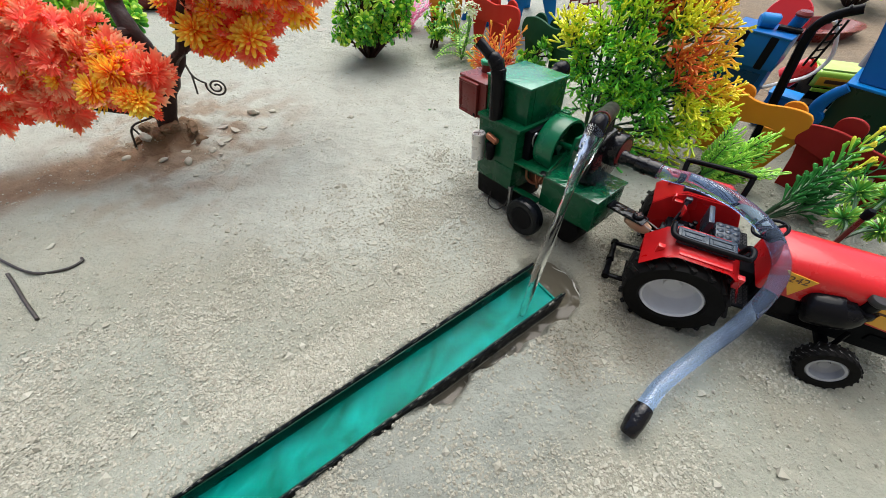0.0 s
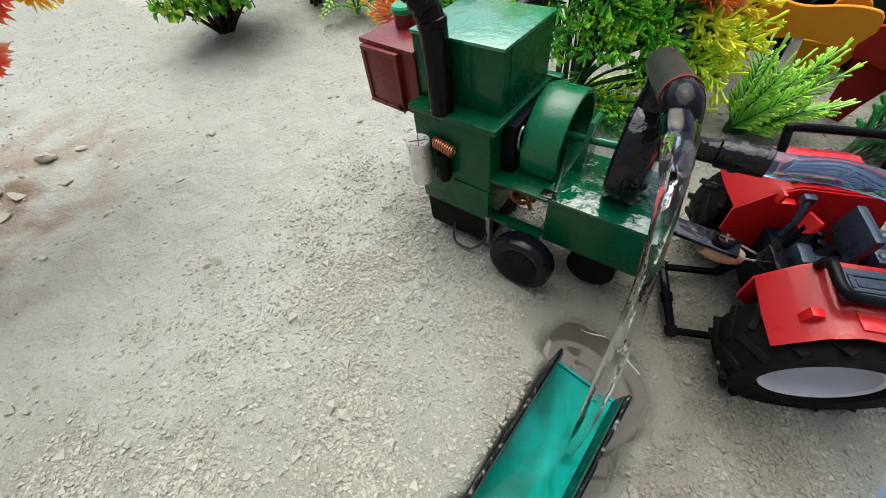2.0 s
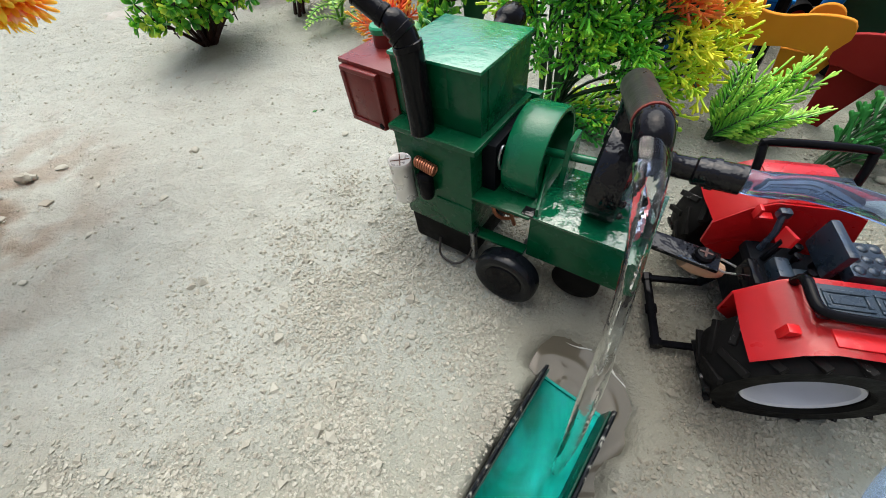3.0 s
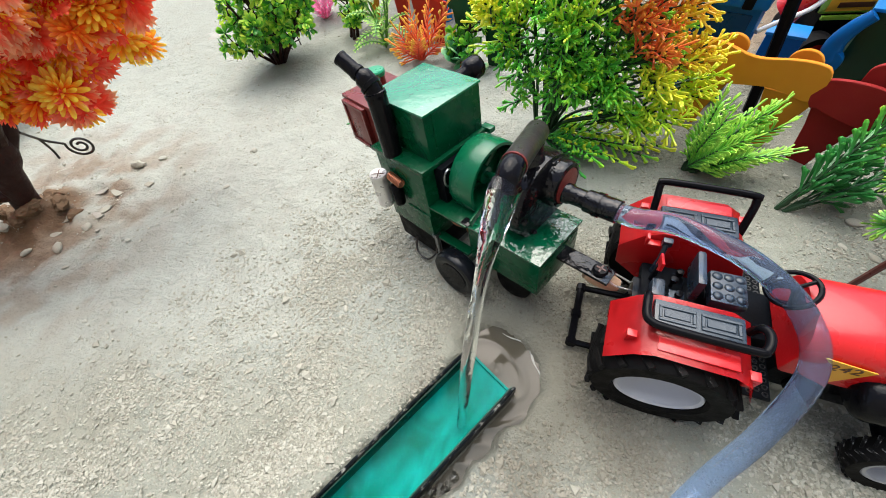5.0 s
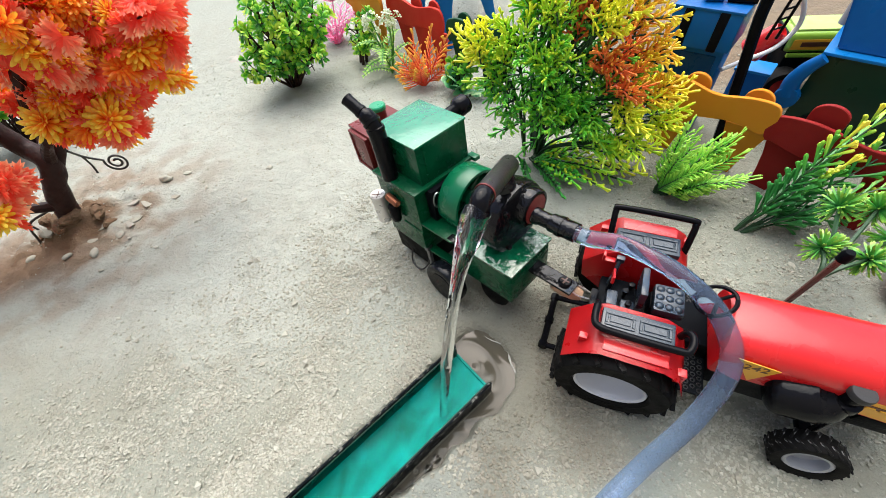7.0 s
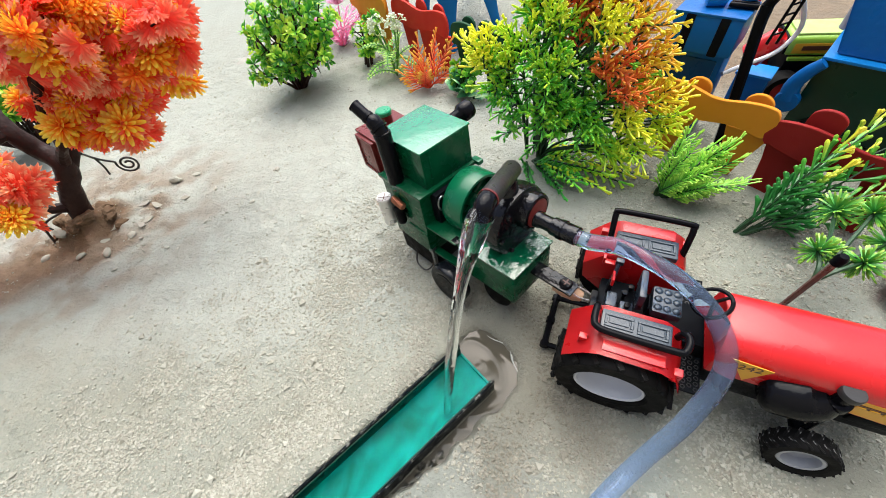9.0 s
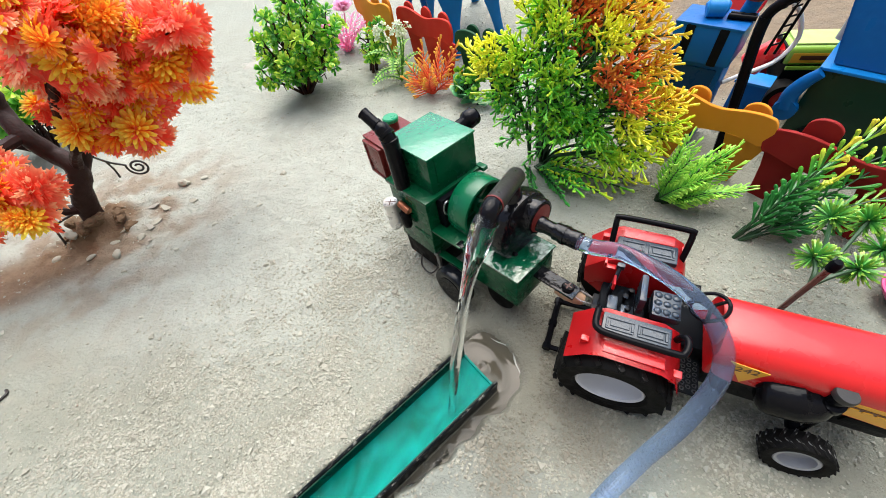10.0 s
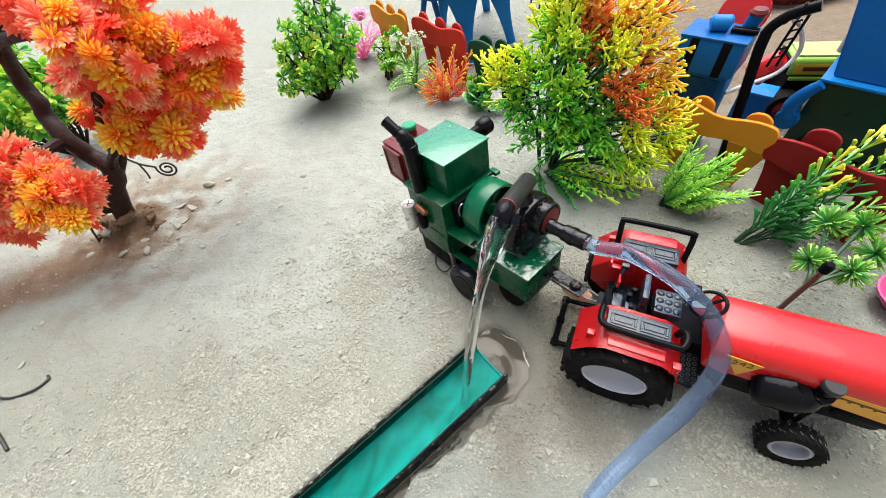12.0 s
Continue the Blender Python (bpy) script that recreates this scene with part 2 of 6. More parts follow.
PALE = surface("pale_dry_clay", (0.33, 0.315, 0.265), (0.25, 0.235, 0.195), 0.9, scale=80, relief=0.001)
WHITEHOSE = surface("white_plastic_tube", (0.72, 0.73, 0.74), (0.62, 0.63, 0.64), 0.3, relief=0)
HOSE = clear_material("clear_hose", (0.52, 0.70, 1.0), 1.24, 0.0)
HOSE.node_tree.nodes["Principled BSDF"].inputs["Transmission Weight"].default_value = 0.88
HOSE.node_tree.nodes["Principled BSDF"].inputs["Transmission Weight"].default_value = 0.95
HOSE.node_tree.nodes["Principled BSDF"].inputs["Coat Weight"].default_value = 0.25
WATER = clear_material("water", (0.96, 0.99, 0.99), 1.33, 0.0, 0.0012)
AUTUMN = leaf_material("autumn_leaves", [(0.0, (0.92, 0.030, 0.018)), (0.35, (0.98, 0.080, 0.042)), (0.60, (0.98, 0.160, 0.080)), (0.82, (0.98, 0.31, 0.16)), (1.0, (0.98, 0.58, 0.32))], rough=0.40, vary=0.30, glow=0.60)
AUTUMN_Y = leaf_material("yellow_orange_leaves", [(0.0, (0.96, 0.080, 0.020)), (0.26, (0.98, 0.18, 0.024)), (0.52, (0.98, 0.36, 0.030)), (0.78, (0.98, 0.58, 0.045)), (1.0, (0.98, 0.80, 0.08))], rough=0.42, vary=0.14, glow=0.62)
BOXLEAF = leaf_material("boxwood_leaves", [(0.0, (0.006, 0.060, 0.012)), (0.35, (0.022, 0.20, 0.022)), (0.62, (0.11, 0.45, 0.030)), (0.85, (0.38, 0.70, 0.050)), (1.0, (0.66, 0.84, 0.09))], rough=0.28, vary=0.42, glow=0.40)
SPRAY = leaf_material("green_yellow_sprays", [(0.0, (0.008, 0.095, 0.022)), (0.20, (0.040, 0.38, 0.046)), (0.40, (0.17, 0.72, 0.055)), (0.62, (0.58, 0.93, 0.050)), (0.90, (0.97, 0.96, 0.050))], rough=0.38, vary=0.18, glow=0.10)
SPRAY_O = leaf_material("orange_yellow_sprays", [(0.0, (0.85, 0.050, 0.020)), (0.25, (0.96, 0.095, 0.036)), (0.48, (0.98, 0.24, 0.050)), (0.68, (1.0, 0.52, 0.045)), (0.95, (1.0, 0.88, 0.040))], rough=0.40, vary=0.14, glow=0.10)
SPRIG = leaf_material("dark_green_yellow_sprig", [(0.0, (0.012, 0.085, 0.022)), (0.35, (0.026, 0.22, 0.038)), (0.62, (0.09, 0.42, 0.035)), (0.80, (0.42, 0.66, 0.045)), (1.0, (0.96, 0.84, 0.06))], vary=0.12, glow=0.08)
FERN = leaf_material("bright_green_fern", [(0.0, (0.014, 0.105, 0.022)), (0.4, (0.055, 0.340, 0.036)), (0.8, (0.21, 0.62, 0.058)), (1.0, (0.45, 0.80, 0.10))], vary=0.2, glow=0.08)
PINE = leaf_material("pine_needles", [(0.0, (0.0168, 0.105, 0.049)), (0.5, (0.07, 0.364, 0.07)), (0.9, (0.17, 0.46, 0.06)), (1.1, (0.34, 0.58, 0.08))], vary=0.2, glow=0.08)
CORAL = leaf_material("orange_coral_plant", [(0.0, (0.95, 0.075, 0.035)), (0.50, (0.97, 0.12, 0.055)), (0.85, (0.97, 0.28, 0.065)), (1.1, (0.97, 0.55, 0.07))], vary=0.12, glow=0.08)
PINKLEAF = leaf_material("pink_coral_plant", [(0.0, (0.92, 0.16, 0.36)), (0.6, (0.95, 0.38, 0.62)), (1.0, (0.95, 0.58, 0.78))], vary=0.25, glow=0.4)
STRAP = leaf_material("green_strap_leaves", [(0.0, (0.042, 0.224, 0.028)), (0.6, (0.182, 0.504, 0.07)), (1.1, (0.56, 0.812, 0.196))], vary=0.3)
TEAL = leaf_material("sea_green_leaves", [(0.0, (0.018, 0.15, 0.060)), (0.5, (0.07, 0.34, 0.15)), (0.85, (0.22, 0.56, 0.26)), (1.0, (0.55, 0.80, 0.40))], vary=0.3)
PETAL = leaf_material("white_petals", [(0.0, (0.40, 0.52, 0.16)), (0.6, (0.58, 0.66, 0.40)), (1.0, (0.74, 0.78, 0.62))], vary=0.2)


# ---- mesh helpers ----
def finish(name, bm, material, smooth=40):
    me = bpy.data.meshes.new(name)
    bmesh.ops.recalc_face_normals(bm, faces=bm.faces[:])
    for f in bm.faces:
        f.smooth = len(f.verts) < 16
    for e in bm.edges:
        if len(e.link_faces) == 2 and e.calc_face_angle(0) > radians(smooth):
            e.smooth = False
    bm.to_mesh(me)
    bm.free()
    me.materials.append(material)
    return me


def part(name, bm, material, parent, label=""):
    ob = new(name, finish(name, bm, material))
    ob.parent = parent
    if label:
        tagged(ob, label)
    return ob


def thing(name, m, label, category, group="", kind=""):
    ob = new(name)
    ob.empty_display_size = 0.01
    ob.matrix_world = m
    return tagged(ob, label, category, group, kind)


def single(name, bm, material, label, category, m=None, group="", kind=""):
    ob = new(name, finish(name, bm, material))
    if m is not None:
        ob.matrix_world = m
    return tagged(ob, label, category, group, kind)


def box(x0, x1, y0, y1, z0, z1, bev=0.0006, m=None, bm=None, seg=2):
    bm = bm or bmesh.new()
    r = bmesh.ops.create_cube(bm, size=1.0)
    vs = r["verts"]
    for v in vs:
        v.co = Vector(((x0 + x1) / 2 + v.co.x * (x1 - x0), (y0 + y1) / 2 + v.co.y * (y1 - y0), (z0 + z1) / 2 + v.co.z * (z1 - z0)))
    if bev:
        es = list({e for v in vs for e in v.link_edges})
        r = bmesh.ops.bevel(bm, geom=es, offset=bev, segments=seg, profile=0.6, affect="EDGES")
        vs = list({v for f in r["faces"] for v in f.verts} | {v for v in vs if v.is_valid})
    if m is not None:
        for v in vs:
            v.co = m @ v.co
    return bm


def axes_for(d):
    d = d.normalized()
    a = d.orthogonal().normalized()
    return a, d.cross(a)


def tube(points, radii, n=10, bm=None, caps=True):
    """A round bar along points; radii is one number or one a point."""
    bm = bm or bmesh.new()
    pts = [Vector(p) for p in points]
    rr = radii if isinstance(radii, (list, tuple)) else [radii] * len(pts)
    a, rings = None, []
    for i, p in enumerate(pts):
        d = (pts[min(i + 1, len(pts) - 1)] - pts[max(i - 1, 0)]).normalized()
        a = axes_for(d)[0] if a is None else (a - d * a.dot(d)).normalized()
        b = d.cross(a)
        rings.append([bm.verts.new(p + rr[i] * (math.cos(k * math.tau / n) * a + math.sin(k * math.tau / n) * b)) for k in range(n)])
    for r0, r1 in zip(rings, rings[1:]):
        for k in range(n):
            bm.faces.new((r0[k], r0[(k + 1) % n], r1[(k + 1) % n], r1[k]))
    if caps:
        bm.faces.new(rings[0][::-1])
        bm.faces.new(rings[-1])
    return bm


def smooth_path(points, steps=6):
    """Catmull-Rom through points."""
    p = [Vector(q) for q in points]
    p = [2 * p[0] - p[1]] + p + [2 * p[-1] - p[-2]]
    out = []
    for i in range(1, len(p) - 2):
        for s in range(steps):
            t = s / steps
            a, b, c, d = p[i - 1:i + 3]
            out.append(0.5 * (2 * b + (c - a) * t + (2 * a - 5 * b + 4 * c - d) * t * t + (3 * b - a - 3 * c + d) * t ** 3))
    return out + [p[-2]]


def lathe(profile, n=32, m=None, bm=None):
    """Turns (radius, height) pairs round z; m then places it."""
    bm = bm or bmesh.new()
    m = m or Matrix()
    rings = []
    for r, z in profile:
        if r < 1e-6:
            rings.append([bm.verts.new(m @ Vector((0, 0, z)))])
        else:
            rings.append([bm.verts.new(m @ Vector((r * math.cos(k * math.tau / n), r * math.sin(k * math.tau / n), z))) for k in range(n)])
    for a, b in zip(rings, rings[1:]):
        for k in range(n):
            q = [a[k % len(a)], a[(k + 1) % len(a)], b[(k + 1) % len(b)], b[k % len(b)]]
            q = list(dict.fromkeys(q))
            if len(q) > 2:
                bm.faces.new(q)
    return bm


def slab(outline, thick, m=None, bev=0.0, bm=None):
    """A flat outline (u, v) given thickness along -w, as (u, w, v): upright in the xz plane."""
    bm = bm or bmesh.new()
    m = m or Matrix()
    f = bm.faces.new([bm.verts.new(Vector((u, 0, v))) for u, v in outline])
    r = bmesh.ops.extrude_face_region(bm, geom=[f])
    vs = [g for g in r["geom"] if isinstance(g, bmesh.types.BMVert)]
    for v in vs:
        v.co.y += thick
    allv = list({v for v in vs} | set(f.verts))
    if bev:
        es = [e for e in {e for v in allv for e in v.link_edges} if abs(e.verts[0].co.y - e.verts[1].co.y) < 1e-7]
        bmesh.ops.bevel(bm, geom=es, offset=bev, segments=1, affect="EDGES")
    for v in bm.verts:
        v.co = m @ v.co
    return bm


AX = Matrix.Rotation(radians(90), 4, "Y")      # z axis onto x
AY = Matrix.Rotation(radians(-90), 4, "X")     # z axis onto y


class Leaves:
    """Collects leaves and needles with how far along them each corner lies, then makes one mesh."""

    def __init__(self):
        self.v, self.f, self.t = [], [], []

    def leaf(self, p, d, side, length, width, t0=0.0, t1=1.0, bend=0.0, at=0.55):
        d, up = d.normalized(), None
        side = (side - d * side.dot(d)).normalized()
        up = side.cross(d)
        i = len(self.v)
        mid = p + d * length * at
        tipp = p + d * length * (1 - abs(bend) * 0.3) - up * length * bend
        self.v += [p, mid + side * width / 2 + up * width * 0.12, mid - side * width / 2 + up * width * 0.12, tipp, mid - up * width * 0.10,
                   p.lerp(mid, 0.5) + side * width * 0.30, p.lerp(mid, 0.5) - side * width * 0.30]
        self.f += [(i, i + 5, i + 4), (i, i + 4, i + 6), (i + 5, i + 1, i + 4), (i + 4, i + 2, i + 6), (i + 4, i + 1, i + 3), (i + 4, i + 3, i + 2)]
        self.t += [t0, t0 + (t1 - t0) * at, t0 + (t1 - t0) * at, t1, t0 + (t1 - t0) * at, t0 + (t1 - t0) * at * 0.5, t0 + (t1 - t0) * at * 0.5]

    def oval(self, p, d, side, length, width, t0=0.0, t1=1.0, cup=0.15):
        """A rounded leaf, widest towards its end, cupped along the middle."""
        d = d.normalized()
        side = (side - d * side.dot(d)).normalized()
        up = side.cross(d)
        i = len(self.v)
        rim = ((0.35, 0.55), (0.62, 0.95), (0.85, 0.82), (0.98, 0.35))
        self.v += [p, p + d * length * 0.6 - up * width * cup]
        self.t += [t0, t0 + (t1 - t0) * 0.45]
        for s in (1, -1):
            for f, w in rim:
                self.v.append(p + d * length * f + side * (s * w * width / 2) + up * width * cup * w)
                self.t.append(t0 + (t1 - t0) * f)
        for o in (2, 6):
            self.f += [(i, i + o, i + 1), (i + o, i + o + 1, i + 1), (i + o + 1, i + o + 2, i + 1), (i + o + 2, i + o + 3, i + 1)]
        self.f.append((i + 5, i + 9, i + 1))

    def needle(self, p, d, length, r0, r1, t0=0.0, t1=1.0, knob=1.0):
        d = d.normalized()
        a, b = axes_for(d)
        i = len(self.v)
        for k, (q, r, t) in enumerate(((p, r0, t0), (p + d * length * 0.9, r1 * knob, t0 + (t1 - t0) * 0.9))):
            for s in range(3):
                w = s * math.tau / 3
                self.v.append(q + r * (math.cos(w) * a + math.sin(w) * b))
                self.t.append(t)
        self.v.append(p + d * length)
        self.t.append(t1)
        for s in range(3):
            n = (s + 1) % 3
            self.f += [(i + s, i + n, i + 3 + n, i + 3 + s), (i + 3 + s, i + 3 + n, i + 6)]

    def finger(self, p, d, length, r0, r1, t0=0.0, t1=1.0):
        """A round-ended moulded finger, thickest before its end."""
        d = d.normalized()
        a, b = axes_for(d)
        i = len(self.v)
        for f, r in ((0.0, r0), (0.55, (r0 + r1) / 2), (0.86, r1), (0.97, r1 * 0.65)):
            for k in range(4):
                w = k * math.tau / 4
                self.v.append(p + d * length * f + r * (math.cos(w) * a + math.sin(w) * b))
                self.t.append(t0 + (t1 - t0) * f)
        self.v.append(p + d * length)
        self.t.append(t1)
        for ring in range(3):
            for k in range(4):
                n = (k + 1) % 4
                self.f.append((i + ring * 4 + k, i + ring * 4 + n, i + ring * 4 + 4 + n, i + ring * 4 + 4 + k))
        self.f += [(i + 12 + k, i + 12 + (k + 1) % 4, i + 16) for k in range(4)]

    def made(self, name, material, parent, label=""):
        me = bpy.data.meshes.new(name)
        me.from_pydata([tuple(v) for v in self.v], [], self.f)
        at = me.attributes.new("tip", "FLOAT", "POINT")
        at.data.foreach_set("value", np.array(self.t, dtype=np.float32))
        me.materials.append(material)
        ob = new(name, me)
        ob.parent = parent
        if label:
            tagged(ob, label)
        return ob


def rand_dir(rng, up=0.0):
    while True:
        v = Vector((rng.uniform(-1, 1), rng.uniform(-1, 1), rng.uniform(-1, 1)))
        if 0.05 < v.length < 1:
            v = v.normalized() + Vector((0, 0, up))
            return v.normalized()


# ---- ground ----
CH_END_L, CH_END_R = Vector((0.069, 0.188)), Vector((0.090, 0.168))
CH_DIR = Vector((-0.766, -0.643))
CH_SIDE = Vector((0.643, -0.766))
CH_MID, CH_W, CH_LEN = (CH_END_L + CH_END_R) / 2, 0.0288, 0.36
TREE = Vector((-0.274, 0.336))


def channel_uv(x, y):
    """Along the channel from its inlet end, and across it from its middle line (plus: its wet side)."""
    d = Vector((x, y)) - CH_MID
    return d.dot(CH_DIR), d.dot(CH_SIDE)


def step(a, b, x):
    t = min(1, max(0, (x - a) / (b - a)))
    return t * t * (3 - 2 * t)


def ditch(x, y):
    """How far a place lies in the washed-out wet ditch along the channel and round its inlet end."""
    u, v = channel_uv(x, y)
    wob = 0.004 * noise.noise(Vector((u * 45, v * 30, 3.1))) + 0.002 * noise.noise(Vector((u * 140, v * 90, 1.7)))
    along = step(0.128, 0.098, u) * step(0.011, 0.0155, v) * step(0.0275 + 2 * wob - 0.03 * max(0, u), 0.0205 + 2 * wob - 0.03 * max(0, u), v) * step(-0.02, -0.005, u)
    e = Vector((u + 0.004, v * 0.85))
    pool = step(0.024 + wob, 0.016 + wob, e.length) * step(0.004, -0.002, u)
    return min(1, max(along, pool))


def ground_z(x, y):
    p = Vector((x, y, 0))
    z = 0.0018 * noise.noise(p * 22) + 0.0015 * noise.noise(p * 60) + 0.0012 * noise.noise(p * 135) + 0.004 * noise.noise(p * 3)
    u, v = channel_uv(x, y)
    if u > -0.02:
        z += 0.008 * step(-0.055, -0.016, v) * step(0.05, 0.014, v) * step(-0.02, 0.01, u)
        z += 0.006 * step(0.03, 0.045, v) * step(0.11, 0.05, v) * step(0.0, 0.05, u)
    z -= 0.0145 * ditch(x, y)
    if u > -0.001 and abs(v) < CH_W / 2 + 0.001 and u < CH_LEN:
        z = -0.004
    d = (Vector((x, y)) - TREE).length
    crust = max(0.0, 0.16 - abs(noise.noise(p * 38))) * step(0.13, 0.03, d)
    z += 0.020 * crust * crust * 6
    z += 0.015 * step(0.030, 0.010, d + 0.012 * noise.noise(p * 55) + 0.004 * noise.noise(p * 160)) + 0.005 * step(0.10, 0.02, d) * (0.4 + noise.noise(p * 70) + 0.6 * noise.noise(p * 190))
    return z


def damp_soil(u, v, q):
    """Dark damp soil between the channel's inlet end and the tractor."""
    return 0.62 * step(0.080 + 2 * q, 0.024 + 2 * q, math.hypot((u + 0.022) * 0.9, v - 0.022))


def graded(lo, hi, fine, far):
    mid = list(np.arange(lo, hi + 1e-9, fine))
    out, s = [], fine
    while sum(out) < far:
        s *= 1.22
        out.append(s)
    run = np.cumsum(out)
    return [lo - r for r in run[::-1]] + mid + [hi + r for r in run]


def build_ground():
    xs, ys = graded(-0.40, 0.42, 0.0034, 60), graded(0.0, 0.66, 0.0034, 60)
    verts, wet, clay, mud_shade, far_lit = [], [], [], [], []
    for y in ys:
        for x in xs:
            near = -0.6 < x < 0.7 and -0.2 < y < 1.0
            verts.append((x, y, ground_z(x, y) if near else 0.004 * noise.noise(Vector((x * 3, y * 3, 0)))))
            w = ditch(x, y) if near else 0
            u, v = channel_uv(x, y)
            q = 0.012 * noise.noise(Vector((x * 40, y * 40, 7)))
            pad = step(0.105 + q, 0.060 + q, v) * step(0.012, 0.02, v) * step(0.000 + q, 0.025 + q, u) * step(0.24, 0.14, u) if near else 0
            damp = step(0.05 + q, 0.018 + q, Vector((u + 0.008, v * 0.8)).length) * 0.55 * step(0.01, -0.004, u) if near else 0
            if near:
                damp = max(damp, damp_soil(u, v, q))
            wet.append(min(1, max(w * 0.85, damp, 0)))
            clay.append(pad * 0.58)
            wide = 0.10 * noise.noise(Vector((x * 6, y * 6, 2))) + 0.03 * noise.noise(Vector((x * 25, y * 25, 3)))
            # Brighter light beyond the near ground, painted in as paler soil.
            far_lit.append(0.74 * step(0.15, 0.31, y + wide) * step(0.24, 0.10, x + wide) * step(1.8, 0.7, math.hypot(x, y)) * (1 - 0.35 * step(0.42, 0.60, y + wide)))
            back = 0.72 * step(0.20, 0.30, x + wide * 0.6) * step(0.34, 0.44, y + wide * 0.6) * step(2.2, 0.8, math.hypot(x, y))
            d = (Vector((x, y)) - TREE).length
            blot = 0.78 * step(0.17, 0.03, d + q * 2) * step(-0.35, 0.35, noise.noise(Vector((x * 34, y * 34, 0))) + 0.4 * noise.noise(Vector((x * 110, y * 110, 0))))
            # Brown soil left of the tree, with the tree's shade painted in.
            k = min(1, max(0, ((x + 0.272) * -0.861 + (y - 0.312) * -0.508) / 0.20))
            left = 0.92 * step(0.050, 0.012, math.hypot(x + 0.272 + 0.172 * k, y - 0.312 + 0.102 * k) + q)
            mud_shade.append(max(back, left, blot, 0.95 * step(0.042, 0.026, d + q * 0.8)))
    nx = len(xs)
    faces = [(j * nx + i, j * nx + i + 1, (j + 1) * nx + i + 1, (j + 1) * nx + i) for j in range(len(ys) - 1) for i in range(nx - 1)]
    me = bpy.data.meshes.new("ground")
    me.from_pydata(verts, [], faces)
    for name, vals in (("wet", wet), ("clay", clay), ("mud_shade", mud_shade), ("far_lit", far_lit)):
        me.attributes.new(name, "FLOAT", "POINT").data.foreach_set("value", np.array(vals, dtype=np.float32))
    me.polygons.foreach_set("use_smooth", [True] * len(me.polygons))
    me.materials.append(SOIL)
    tagged(new("ground", me), "dry sandy beige soil with crumbs and a damp patch", "ground", kind="structure")


def build_crumbs():
    """Loose crumbs of soil, thickest on the bare middle ground and along the channel."""
    rng = random.Random(4)
    v, f, dampness = [], [], []
    made = 0
    while made < 88000:
        x, y = rng.uniform(-0.40, 0.42), rng.uniform(0.0, 0.75)
        u, w = channel_uv(x, y)
        if abs(w) < CH_W / 2 + 0.002 and -0.004 < u < CH_LEN:
            continue
        dense = 0.014 + 0.9 * step(0.16, 0.02, abs(w + 0.05)) * step(-0.16, -0.02, u) + 0.5 * step(0.12, 0.03, abs(w - 0.07)) * step(0.28, 0.1, abs(u))
        dense *= 0.25 + 1.1 * step(-0.15, 0.35, noise.noise(Vector((x * 26, y * 26, 1))))
        pad = step(0.105, 0.065, w) * step(0.012, 0.02, w) * step(0.0, 0.025, u) * step(0.24, 0.14, u)
        dense *= 1 - 0.65 * pad
        if rng.random() > dense or ditch(x, y) > 0.05 or Vector((u + 0.008, w * 0.8)).length < 0.026 + 0.010 * rng.random():
            continue
        made += 1
        r = 0.00049 * (1 + 2.0 * rng.random() ** 3)
        if rng.random() < 0.016:
            r *= rng.uniform(1.5, 2.3)
        c = Vector((x, y, ground_z(x, y) + r * 0.15))
        turn = Euler((rng.uniform(0, 6), rng.uniform(0, 6), rng.uniform(0, 6))).to_matrix()
        i = len(v)
        dampness += [max(damp_soil(u, w, 0.012 * noise.noise(Vector((x * 40, y * 40, 7)))) * 1.3, 0.2 * pad)] * 6
        for a in ((1, 0, 0), (-1, 0, 0), (0, 1, 0), (0, -1, 0), (0, 0, 0.8), (0, 0, -0.8)):
            q = turn @ (Vector(a) * rng.uniform(0.8, 1.3) * r)
            q.z *= 0.70
            v.append(tuple(c + q))
        f += [(i + a, i + b, i + k) for a, b, k in ((0, 2, 4), (2, 1, 4), (1, 3, 4), (3, 0, 4), (2, 0, 5), (1, 2, 5), (3, 1, 5), (0, 3, 5))]
    me = bpy.data.meshes.new("soil_crumbs")
    me.from_pydata(v, [], f)
    me.attributes.new("damp", "FLOAT", "POINT").data.foreach_set("value", np.array(dampness, dtype=np.float32))
    me.materials.append(CRUMB)
    tagged(new("soil_crumbs", me), "loose crumbs of dry beige soil", "gravel", kind="stuff")


def build_clods():
    rng = random.Random(11)
    spots = [(-0.105, 0.390, 0.0022), (-0.118, 0.347, 0.0020), (-0.213, 0.389, 0.0042), (-0.196, 0.398, 0.0030), (-0.004, 0.224, 0.0016), (0.018, 0.219, 0.0014),
             (-0.165, 0.372, 0.0018), (-0.182, 0.30, 0.0016), (-0.24, 0.30, 0.0035), (-0.225, 0.318, 0.003), (-0.26, 0.296, 0.0028), (-0.30, 0.30, 0.0034), (0.052, 0.452, 0.003), (0.04, 0.455, 0.002),
             (-0.10, 0.214, 0.0014), (0.30, 0.246, 0.0028), (0.285, 0.232, 0.002), (0.295, 0.222, 0.0024), (0.21, 0.16, 0.002), (-0.29, 0.19, 0.0022)]
    heap = [(-0.290, 0.331, 0.0055), (-0.262, 0.329, 0.0060), (-0.252, 0.340, 0.0055), (-0.273, 0.321, 0.0048), (-0.262, 0.350, 0.0050), (-0.244, 0.334, 0.0045), (-0.300, 0.326, 0.0050), (-0.283, 0.316, 0.0042)]
    while len(spots) < 46:
        x, y = rng.uniform(-0.34, 0.06), rng.uniform(0.20, 0.66)
        u, w = channel_uv(x, y)
